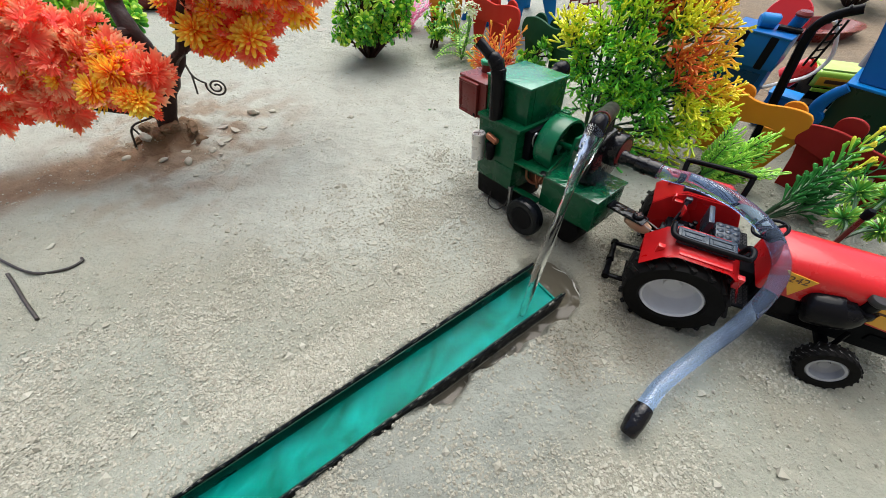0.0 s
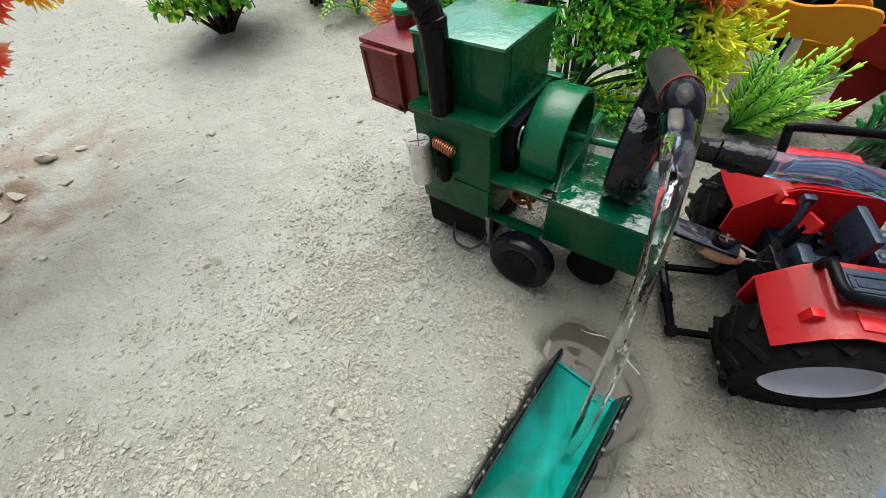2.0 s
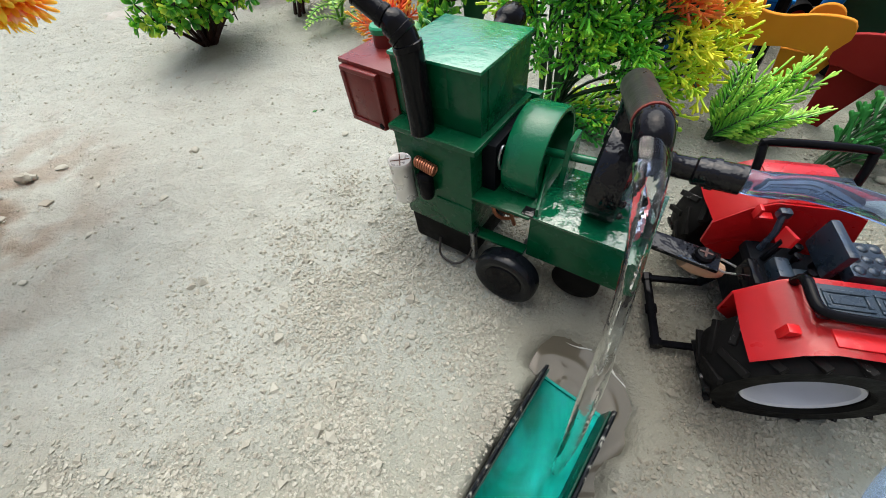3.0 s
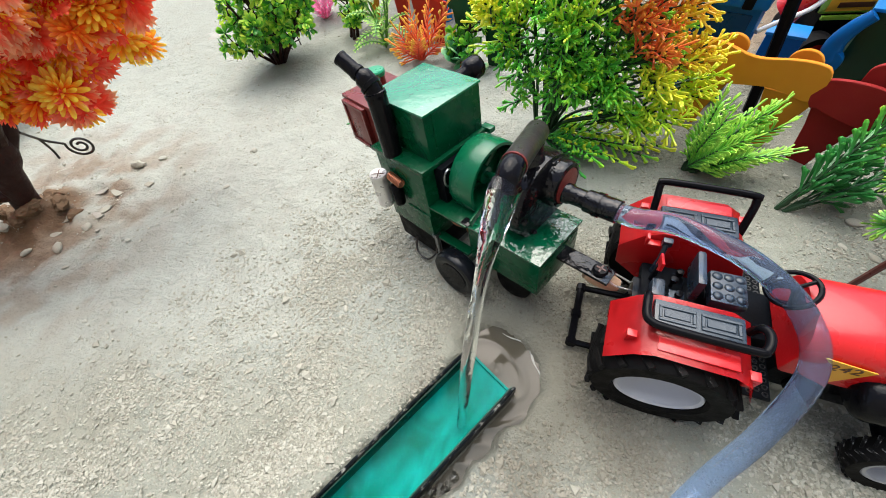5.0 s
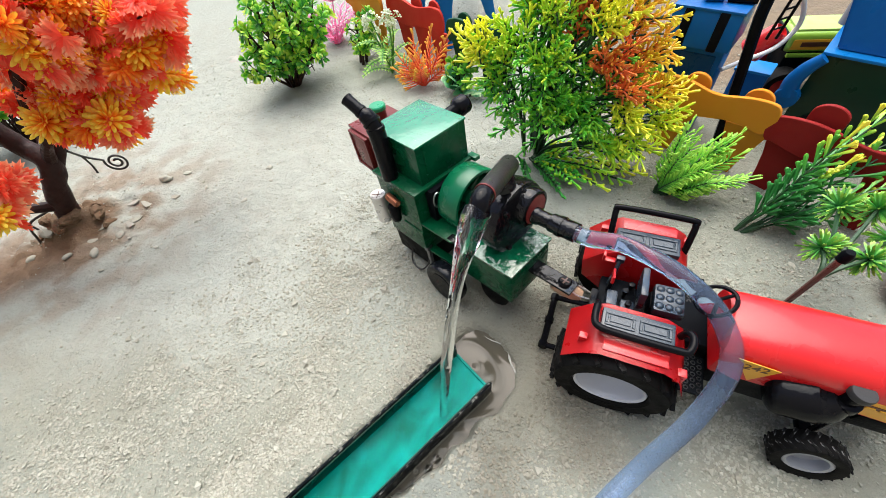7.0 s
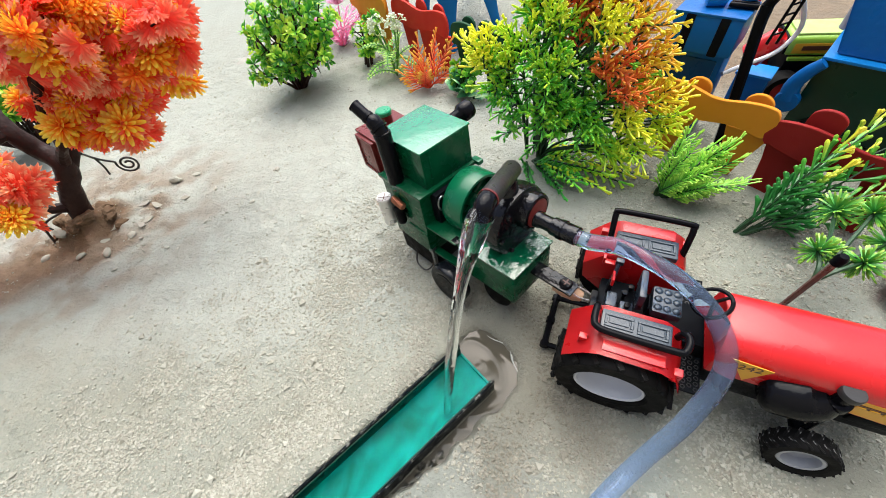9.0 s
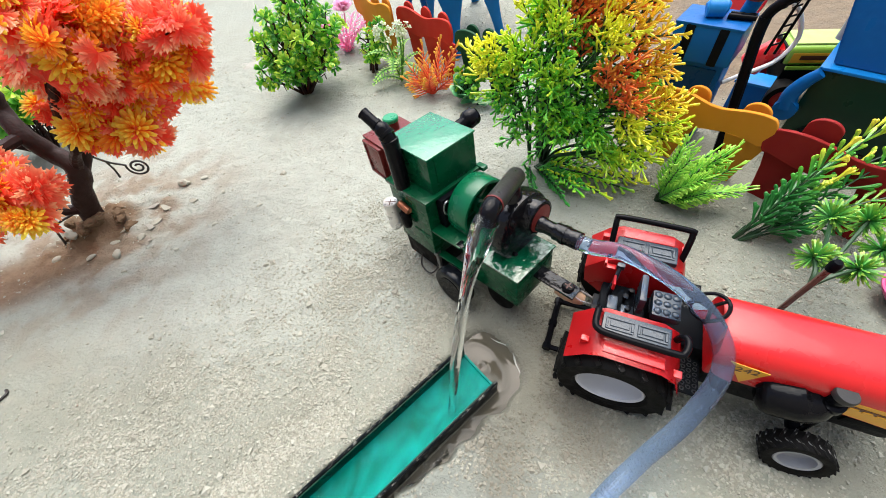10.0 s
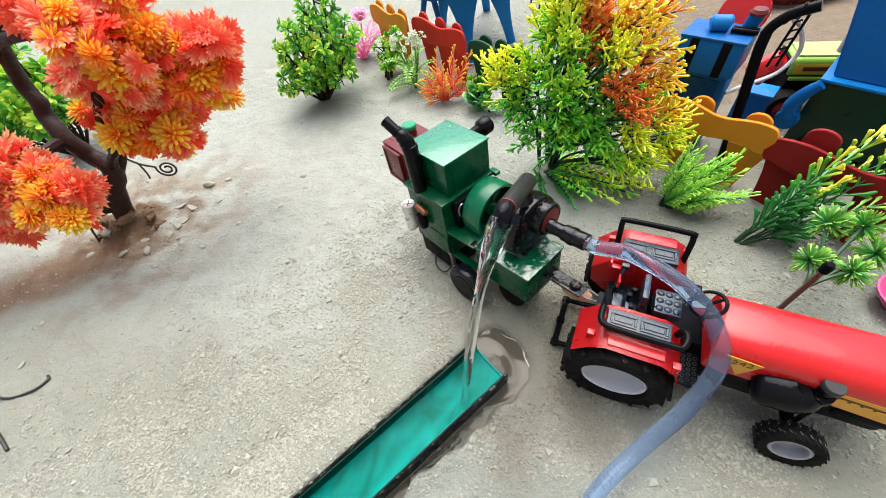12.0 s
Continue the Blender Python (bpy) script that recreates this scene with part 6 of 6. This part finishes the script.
            fl.oval(Vector((0.0100, 0, 0.050)), out + Vector((0, 0, lean)), Vector((-math.sin(w), math.cos(w), 0)), 0.017, 0.012, 0.4, 1.1, 0.3)
    lv.made("foliage", PINKLEAF, th)
    fl.made("flower", PINKLEAF, th)


# ---- fences ----
def build_fence(x, y, yaw, width, top, material, label, legs, bumps, name="toy_fence", lean=0.0, hump=0.0086, rise=0.0):
    """A cut foam fence panel: a gently wavy rail in front with broad tapering legs, round picket tops behind."""
    th = thing(name, pose(x, y, 0.0, lean, 0, yaw), label, "toy fence", "toy fences")
    lo, n = top * 0.63, 28
    up = [(width * (i / n - 0.5), top * (0.955 + 0.035 * math.sin(i / n * 8.5))) for i in range(n + 1)]
    end = [(width / 2 + 0.006 * math.sin(a), lo + (up[-1][1] - lo) * (0.5 + 0.5 * math.cos(a))) for a in np.linspace(0.35, 2.8, 7)]
    start = [(-width / 2 - 0.006 * math.sin(a), lo + (up[0][1] - lo) * (0.5 - 0.5 * math.cos(a))) for a in np.linspace(0.35, 2.8, 7)]
    down = [(width * (0.5 - i / n), lo + 0.04 * top * math.sin(i / n * 7)) for i in range(n + 1)]
    part("rail", slab(up + end + down + start, 0.0030, Matrix.Translation((0, -0.0016, 0)), 0.0004), material, th)
    for u in legs:
        out = [(u - 0.0058, -0.002), (u + 0.0050, -0.002), (u + 0.0082, top * 0.22), (u + 0.0125, top * 0.45), (u + 0.0160, top * 0.64), (u - 0.0120, top * 0.64), (u - 0.0092, top * 0.45), (u - 0.0072, top * 0.22)]
        part("leg", slab(out, 0.0028, Matrix.Translation((0, 0.0016, 0)), 0.0004), material, th)
    for u in bumps:
        out = [(u - hump, top * 0.60), (u + hump, top * 0.60), (u + hump, top * 0.88 + rise)] + [(u + hump * math.cos(a), top * 0.92 + rise + 0.12 * top * math.sin(a)) for a in np.linspace(0.1, math.pi - 0.1, 12)] + [(u - hump, top * 0.88 + rise)]
        part("picket", slab(out, 0.0028, Matrix.Translation((0, 0.0046, 0)), 0.0004), material, th)
    return th


# ---- machines behind the fence ----
def build_blue_machine():
    m = pose(0.2428, 0.3939, 0.0, 0, 0, -42)
    th = thing("blue_sprayer", m, "blue toy machine with black-banded tank behind the fence", "toy machine")
    w = 0.0446
    bm = box(0.0, w, 0.0, 0.030, 0.0710, 0.0950, 0.0020)
    for v in bm.verts:
        v.co.y -= 0.0030 * max(0.0, (0.0950 - v.co.z) / 0.024) * (v.co.y < 0.015)
        v.co += 0.0004 * noise.noise_vector(v.co * 90)
    tank = part("tank", bm, BLUE, th, "blue tank with black bands")
    for x in (0.0080, 0.0300):
        bm = box(x, x + 0.0066, -0.0008, 0.0305, 0.0706, 0.0953, 0.0016)
        for v in bm.verts:
            v.co.y -= 0.0030 * max(0.0, (0.0950 - v.co.z) / 0.024) * (v.co.y < 0.015)
        part("band", bm, BLACKM, tank, "black painted band")
    part("lid", box(-0.0003, w + 0.0003, -0.0004, 0.0304, 0.0942, 0.0964, 0.0010), BLUE, tank)
    part("filler", tube([(0.0140, 0.0120, 0.1010), (0.0150, 0.0125, 0.1012), (0.0255, 0.0165, 0.1012), (0.0262, 0.0168, 0.1010)], [0.0040, 0.0056, 0.0056, 0.0044], 18), LBLUE, tank)
    part("hinge_bar", tube([(0.0290, 0.0130, 0.0985), (0.0460, 0.0150, 0.0985)], 0.0018, 10), BLACK, tank)
    part("hinge_bar", tube([(0.0290, 0.0175, 0.0985), (0.0450, 0.0195, 0.0985)], 0.0014, 10), BLACK, tank)
    part("body", box(0.0020, 0.0420, 0.0030, 0.0280, 0.0060, 0.0712, 0.002), BLUE, th, "blue lower body")
    part("body_panel", box(0.0060, 0.0380, 0.0020, 0.0034, 0.0300, 0.0660, 0.0008), NAVY, th, "dark blue inset panel")
    part("support", tube([(0.0005, -0.0020, 0.004), (0.0010, -0.0010, 0.072)], 0.0014, 8), BLACKM, th)
    bm = slab([(0.0030, 0.0600), (0.0090, 0.0640), (0.0100, 0.0690), (0.0045, 0.0680)], 0.0010, Matrix.Translation((0, -0.0040, 0)), 0.0002)
    part("tag", bm, FERN, th, "bright green leaf-shaped tag")
    part("mast", tube(smooth_path([(0.0640, 0.004, 0.0040), (0.0600, 0.004, 0.0360), (0.0554, 0.004, 0.0690), (0.0521, 0.004, 0.0922), (0.0514, 0.004, 0.1047)], 4), 0.0036, 8), BLACKM, th, "black slanting mast")
    arm = part("arm", tube(smooth_path([(0.0514, 0.004, 0.1040), (0.0540, 0.0045, 0.1100), (0.0610, 0.005, 0.1170), (0.0720, 0.006, 0.1225)], 5), 0.0034, 12), BLACK, th, "black ribbed arm")
    for k in range(3):
        q, d = Vector((0.0570 + 0.0045 * k, 0.0048, 0.1130 + 0.0038 * k)), Vector((0.75, 0.08, 0.65)).normalized()
        part("arm_collar", tube([q - d * 0.0008, q + d * 0.0008], 0.0036, 12), BLACK, arm)
    part("base", box(0.0480, 0.0720, 0.0560, 0.0740, 0.002, 0.0340, 0.001), BLUE, th)
    part("base_lid", box(0.0470, 0.0730, 0.0550, 0.0750, 0.0338, 0.0360, 0.0005), LBLUE, th)
    part("chute", lathe([(0.011, 0), (0.0075, 0.022), (0.0055, 0.024), (0.004, 0.014), (0, 0.012)], 20, Matrix.Translation((0.0520, 0.0520, 0.052)) @ Matrix.Rotation(radians(35), 4, "Y") @ Matrix.Diagonal((0.9, 0.9, 0.9, 1))), RED, th, "red funnel")
    part("disc", lathe([(0, 0), (0.019, 0.0), (0.020, 0.0012), (0.019, 0.0024), (0, 0.0024)], 36, Matrix.Translation((0.0270, 0.0440, 0.0980)) @ Matrix.Rotation(radians(62), 4, "X") @ Matrix.Diagonal((0.85, 0.85, 1, 1))), RED, th, "red disc")
    part("neck", tube([(0.0370, 0.0230, 0.094), (0.0395, 0.0235, 0.107)], 0.0050, 18), BLUE, th)
    part("neck_cap", lathe([(0.0058, 0), (0.0060, 0.0014), (0.0045, 0.0034), (0, 0.0040)], 18, Matrix.Translation((0.0395, 0.0235, 0.1070))), MAROON, th, "dark red domed cap")
    bm = bmesh.new()
    for k in range(5):
        z = 0.080 + k * 0.006
        tube([(0.0610, 0.0240, z), (0.0655, 0.0260, z + 0.002)], 0.0007, 5, bm)
    tube([(0.0598, 0.0230, 0.074), (0.0630, 0.0220, 0.110)], 0.0010, 6, bm)
    tube([(0.0648, 0.0260, 0.074), (0.0675, 0.0250, 0.110)], 0.0010, 6, bm)
    part("ladder", bm, BLACK, th, "black lattice ladder")
    part("thin_hose", tube(smooth_path([(0.0598, 0.0175, 0.110), (0.0667, 0.0398, 0.095), (0.0723, 0.0515, 0.075), (0.0662, 0.0448, 0.060), (0.0518, 0.0264, 0.055), (0.0430, 0.0150, 0.052)], 7), 0.0016, 10), WHITEHOSE, th, "white thin hose")


def build_lime_tractor():
    th = thing("lime_tractor", pose(0.419, 0.415, 0.0, 0, 0, 165), "lime green toy tractor parked behind the fence", "toy tractor")
    bm = box(0.0, 0.060, -0.016, 0.016, 0.036, 0.052, 0.005, None, None, 3)
    part("hood", bm, LIME, th)
    part("grille", box(0.0592, 0.0612, -0.0140, 0.0140, 0.0375, 0.0500, 0.0006), BLACKM, th, "black grille")
    part("hood_top", box(0.004, 0.056, -0.0125, 0.0125, 0.0515, 0.0535, 0.0009), LIMEPALE, th, "pale lime bonnet top")
    part("lower_body", box(0.002, 0.056, -0.014, 0.014, 0.016, 0.037, 0.002), BLACKM, th)
    part("sticker", box(0.012, 0.056, 0.0159, 0.0163, 0.039, 0.047, 0.0002), YELLOWD, th, "red and yellow side sticker")
    part("sticker_bar", box(0.018, 0.050, 0.0163, 0.0166, 0.0415, 0.0450, 0.0001), INK, th)
    part("trim", box(0.004, 0.056, 0.0145, 0.0170, 0.0330, 0.0360, 0.0006), LIME, th)
    part("cab", box(-0.034, -0.004, -0.018, 0.018, 0.036, 0.058, 0.003), BLACKM, th)
    part("cab_roof", box(-0.038, 0.0, -0.020, 0.020, 0.058, 0.063, 0.002), LIME, th)
    for x, r in ((0.053, 0.0135), (-0.018, 0.026)):
        for s in (-1, 1):
            W = Matrix.Translation((x, s * 0.024, r)) @ Matrix.Rotation(radians(-90 * s), 4, "X")
            wh = part("wheel", lathe([(0, 0.002), (r * 0.55, 0.002), (r * 0.6, 0.006)], 24, W), RED, th, "red rim")
            part("tyre", lathe([(r * 0.58, -0.006), (r * 0.95, -0.006), (r, -0.003), (r, 0.003), (r * 0.95, 0.007), (r * 0.6, 0.007), (r * 0.58, -0.006)], 32, W), RUBBER, wh)


def build_thresher():
    m = pose(0.3390, 0.3590, 0.0, 0, 0, -45.3)
    th = thing("toy_thresher", m, "dark green toy thresher with tall blue hopper", "toy machine")
    part("body", box(0.0, 0.110, 0.0, 0.055, 0.012, 0.0640, 0.0015), DARKGREEN, th, "dark green body")
    part("edge_trim", box(-0.001, 0.111, -0.0012, 0.056, 0.0640, 0.0662, 0.0008), LBLUE, th)
    bm = bmesh.new()
    lo = [(0.0045, 0.005, 0.066), (0.100, 0.005, 0.066), (0.100, 0.044, 0.066), (0.0045, 0.044, 0.066)]
    hi = [(-0.016, 0.019, 0.135), (0.070, 0.019, 0.135), (0.070, 0.040, 0.135), (-0.016, 0.040, 0.135)]
    a, b = [bm.verts.new(p) for p in lo], [bm.verts.new(p) for p in hi]
    for k in range(4):
        bm.faces.new((a[k], a[(k + 1) % 4], b[(k + 1) % 4], b[k]))
    bm.faces.new(a[::-1])
    bm.faces.new(b)
    bmesh.ops.bevel(bm, geom=bm.edges[:], offset=0.0012, segments=2, affect="EDGES")
    part("hopper", bm, BLUE, th, "tall sloping blue hopper")
    way = smooth_path([(0.0020, -0.0045, 0.0640), (-0.0035, -0.0055, 0.0560), (-0.0068, -0.0060, 0.0460), (-0.0055, -0.0060, 0.0360)], 5)
    arm = part("side_arm", tube(way, [0.0038 + 0.0026 * i / (len(way) - 1) for i in range(len(way))], 16), BLUE, th, "rounded blue side arm")
    part("arm_hub", lathe([(0, 0), (0.0070, 0), (0.0080, 0.0012), (0.0076, 0.0060), (0, 0.0066)], 24, Matrix.Translation((-0.0050, -0.005, 0.035)) @ Matrix.Rotation(radians(90), 4, "X")), BLUE, arm)
    for x in (0.02, 0.09):
        W = Matrix.Translation((x, 0.0, 0.0120)) @ Matrix.Rotation(radians(90), 4, "X")
        part("tyre", lathe([(0, 0.004), (0.010, 0.004), (0.012, 0.002), (0.012, -0.006), (0, -0.006)], 28, W), RUBBER, th)
    part("wooden_panel", box(0.0240, 0.0480, 0.0245, 0.0275, 0.080, 0.104, 0.0006, Matrix.Rotation(radians(-11), 4, "X")), WOOD, th)
    part("can", lathe([(0.0052, 0.0655), (0.0052, 0.0820), (0.0057, 0.0830), (0.0057, 0.0855), (0, 0.0860)], 24, Matrix.Translation((0.000, 0.0500, 0))), RIMGREY, th)


def build_background():
    th = thing("blue_stool", pose(0.090, 0.650, 0.0), "blue plastic toy stool with broad tapering legs", "toy stool")
    for foot, top, w0, w1 in (((-0.010, -0.061, 0), (-0.014, -0.046, 0.088), 0.0045, 0.026), ((0.049, -0.011, 0), (0.026, -0.006, 0.088), 0.0060, 0.024), ((0.022, 0.117, 0), (0.012, 0.070, 0.088), 0.0060, 0.020), ((-0.050, 0.080, 0), (-0.034, 0.050, 0.088), 0.0060, 0.020)):
        foot, top = Vector(foot), Vector(top)
        u = Vector((1, 0.25, 0)).normalized()
        bm = bmesh.new()
        rows = []
        for k in range(9):
            f = k / 8
            c, hw = foot.lerp(top, f), w0 + (w1 - w0) * f ** 2.2
            rows.append([bm.verts.new(c + u * sx * hw + Vector((0, sy * 0.0022, 0))) for sx, sy in ((-1, -1), (0, -1.8), (1, -1), (1, 1), (0, 1.6), (-1, 1))])
        for r0, r1 in zip(rows, rows[1:]):
            for k in range(6):
                bm.faces.new((r0[k], r0[(k + 1) % 6], r1[(k + 1) % 6], r1[k]))
        bm.faces.new(rows[0][::-1])
        bm.faces.new(rows[-1])
        part("leg", bm, LBLUE, th)
    part("seat", lathe([(0, 0.086), (0.066, 0.086), (0.070, 0.089), (0.070, 0.094), (0.066, 0.097), (0, 0.098)], 40), LBLUE, th)
    th = thing("blue_stand", pose(0.028, 0.690, 0.0, 0, 0, -35), "blue toy frame with forked legs", "toy frame")
    for x in (-0.012, 0.012):
        part("leg", tube([(x * 2.0, -0.004, 0), (x * 0.6, 0, 0.055)], 0.0042, 8), BLUE, th)
    part("top_plate", box(-0.020, 0.020, -0.010, 0.012, 0.052, 0.085, 0.003), BLUE, th)
    th = thing("red_frame", pose(0.205, 0.760, 0.0, 0, 0, 25), "small dark red wire stand", "toy stand")
    for x, y in ((-0.02, -0.012), (0.02, -0.012), (-0.02, 0.012), (0.02, 0.012)):
        part("leg", tube([(x, y, 0), (x * 0.7, y * 0.7, 0.050)], 0.0016, 6), MAROON, th)
    bm = tube([(-0.018, -0.011, 0.012), (0.018, -0.011, 0.012)], 0.0014, 6)
    tube([(-0.018, 0.011, 0.012), (0.018, 0.011, 0.012)], 0.0014, 6, bm)
    part("rung", bm, MAROON, th)
    p = [(-0.62, 0.70, 0.016), (-0.58, 0.705, 0.019), (-0.52, 0.72, 0.018), (-0.47, 0.72, 0.015)]
    bm = tube(smooth_path(p, 4), 0.018, 14)
    for v in bm.verts:
        v.co += 0.0025 * noise.noise_vector(v.co * 45)
    single("log", bm, MAROON, "dark red-brown lying log", "log")
    th = thing("brown_boat", pose(0.520, 0.660, 0.0, 0, 0, 10), "dark brown oval toy tray on the soil", "toy tray")
    part("tray", lathe([(0, 0.003), (0.030, 0.003), (0.043, 0.016), (0.047, 0.016), (0.034, 0.0), (0, 0.0)], 32, Matrix.Diagonal((1.5, 0.75, 1, 1))), MAROON, th)
    build_boxwood(0.66, 0.80, 0.11, 0.06, 31, "dark_shrub", "dark green toy shrub in the distance")
    build_boxwood(-0.445, 0.490, 0.165, 0.060, 37, "green_tree", "green leafy toy tree behind the red one", n=22, leaf=0.015, low=0.05)
    # bent wire at the edge
    th = thing("bent_wire", Matrix(), "rusty bent wire lying on the soil", "wire")
    g = lambda x, y: (x, y, ground_z(x, y) + 0.0012)
    part("strand", tube(smooth_path([g(-0.345, 0.188), g(-0.3156, 0.175), g(-0.281, 0.1645), g(-0.262, 0.170), g(-0.2545, 0.1775), g(-0.2575, 0.181)], 5), 0.0010, 7), WIRE, th)
    th = thing("short_wire", Matrix(), "short straight rusty wire lying on the soil", "wire")
    part("strand", tube(smooth_path([g(-0.297, 0.162), g(-0.284, 0.153), g(-0.268, 0.142), g(-0.2498, 0.130)], 5), 0.0012, 7), WIRE, th)
    scrap = slab([(-0.0016, -0.0006), (0.0008, -0.0010), (0.0018, 0.0004), (-0.0004, 0.0012)], 0.0006, Matrix.Rotation(radians(-90), 4, "X"), 0.0001)
    single("leaf_scrap", scrap, FERN, "tiny bright green scrap on the soil", "scrap", pose(-0.022, 0.412, ground_z(-0.022, 0.412) + 0.0006))
    th = thing("pink_bowl", pose(0.3360, 0.2040, 0.0, 0, 0, 0), "bright pink plastic bowl on the soil", "toy bowl")
    part("bowl", lathe([(0, 0.002), (0.009, 0.001), (0.0165, 0.010), (0.0175, 0.0105), (0.0168, 0.0085), (0.010, 0.0), (0, 0.0)], 32), PINK, th)
    part("rim_band", lathe([(0.0178, 0.0100), (0.0180, 0.0112), (0.0168, 0.0112), (0.0166, 0.0100), (0.0178, 0.0100)], 32), PINK, th)


def build_shade_wall():
    """An unseen wall, added behind the camera to block sky light from there."""
    bm = box(-5.0, 5.0, -1.75, -1.55, -0.02, 2.8, 0.01)
    single("shade_wall", bm, PLASTER, "unseen grey-brown plastered wall, added to cut light from behind", "wall", kind="structure")


build_shade_wall()
build_autumn_tree()
build_big_bush()
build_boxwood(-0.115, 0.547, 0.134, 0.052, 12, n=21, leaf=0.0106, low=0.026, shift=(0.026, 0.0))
build_fern(0.226, 0.304, [(0.28, 0.30, 0.85, 1.0), (0.5, 0.05, 0.80, 1.1), (0.05, 0.1, 0.95, 0.95), (0.62, -0.15, 0.72, 1.05), (0.55, -0.4, 0.62, 0.95), (0.25, -0.4, 0.62, 0.75), (0.4, 0.4, 0.6, 0.9), (0.72, -0.35, 0.40, 0.80), (0.15, -0.1, 0.95, 0.85), (0.40, -0.15, 0.90, 0.95), (0.42, -0.30, 0.78, 0.85), (0.70, 0.10, 0.60, 0.85), (0.10, -0.35, 0.80, 0.65), (0.62, -0.30, 0.35, 1.0), (0.80, -0.12, 0.45, 1.1), (0.34, 0.0, 0.9, 1.05), (0.48, -0.22, 0.72, 1.05), (0.20, 0.15, 0.9, 0.8), (0.58, 0.2, 0.75, 0.95)], 0.042, 0.0128, FERN, "bright green plastic fern stuck in the soil", 0.95, 12, 0.9, fork=0.75, thick=0.00066)
build_fern(0.2650, 0.2630, [(0.48, 0.10, 0.80, 1.0), (0.80, 0.10, 0.62, 1.05), (0.62, 0.28, 0.80, 0.95), (0.95, -0.05, 0.45, 0.85), (0.40, 0.02, 0.85, 0.75), (0.70, -0.1, 0.6, 0.8), (0.66, 0.12, 0.70, 0.95), (0.85, 0.02, 0.52, 0.7), (0.55, 0.0, 0.70, 0.6), (0.74, 0.20, 0.66, 0.75)], 0.080, 0.0190, SPRIG, "leaning green sprig with yellow knobbed tips", 1.0, 9, 1.9, 6, "leaning_sprig", 0.05, 0.75, 2, 0.00062, 0.9, 1.15)
build_pine_plant()
build_white_flower(0.0085, 0.5400)
build_boxwood(-0.0330, 0.5810, 0.062, 0.015, 42, "leafy_plant", "dark green plant with yellow-green tips and broad leaves", 4, 0.0090, 0.018, (0.012, 0.0))
build_boxwood(0.0880, 0.4745, 0.052, 0.009, 46, "upright_leafy_plant", "dark green upright plant with small broad leaves", 2, 0.0100, 0.014, (0.006, 0.0))
build_strap(0.0850, 0.4760, 15, 0.026, 0.0110, TEAL, "small sea-green plant with round leaves", "round_leaf_plant", 43, 1.0)
build_strap(0.0970, 0.4690, 3, 0.022, 0.0150, TEAL, "round sea-green leaves lying on the soil", "round_leaf_plant", 47, 0.1)
build_fern(0.0440, 0.5050, [(0.15, -0.2, 1.0, 0.75), (0.45, -0.1, 0.9, 1.0), (0.75, 0.0, 0.85, 1.05), (0.35, 0.25, 1.0, 0.9), (-0.45, -0.2, 0.8, 0.65), (-0.75, -0.1, 0.55, 0.5), (0.1, -0.5, 0.7, 0.6), (0.65, -0.35, 0.7, 0.7), (0.0, 0.2, 1.0, 0.8), (-0.2, 0.0, 1.0, 0.6)], 0.046, 0.0165, CORAL, "orange-red feathery plastic plant", 1.0, 7, 0.9, 44, "orange_coral_plant", 0.05, 0.4, 2, 0.00100, 0.0, 1.0, CORALSTEM)
build_pink(-0.077, 0.652)
build_fence(0.2613, 0.3420, -48, 0.076, 0.0620, FOAMY, "yellow foam fence panel with rounded pickets", (-0.019, 0.028), (-0.012, 0.0272))
build_fence(0.3160, 0.2740, -52, 0.084, 0.0580, FOAMM, "dark red foam fence panel with rounded pickets", (-0.032, 0.022), (-0.023, 0.024), lean=-2, hump=0.0095, rise=0.007)
build_fence(0.394, 0.197, -50, 0.090, 0.0540, FOAMM, "dark red foam fence panel with rounded pickets", (-0.028, 0.024), (-0.022, 0.022), lean=-2)
build_fence(0.1075, 0.4805, -45, 0.068, 0.0690, FOAMG, "dark green foam fence panel with rounded pickets", (-0.024, 0.012), (-0.020, 0.002, 0.024))
build_fence(0.0437, 0.5590, -49, 0.088, 0.0690, FOAMR, "red foam fence panel with rounded pickets", (-0.026, 0.006, 0.034), (-0.032, 0.0, 0.030))
build_fence(-0.0230, 0.6240, -52, 0.080, 0.0700, FOAMY, "orange foam fence panel with rounded pickets", (-0.026, 0.026), (-0.028, 0.0, 0.028))
build_blue_machine()
build_thresher()
build_lime_tractor()
build_background()
build_crumbs()
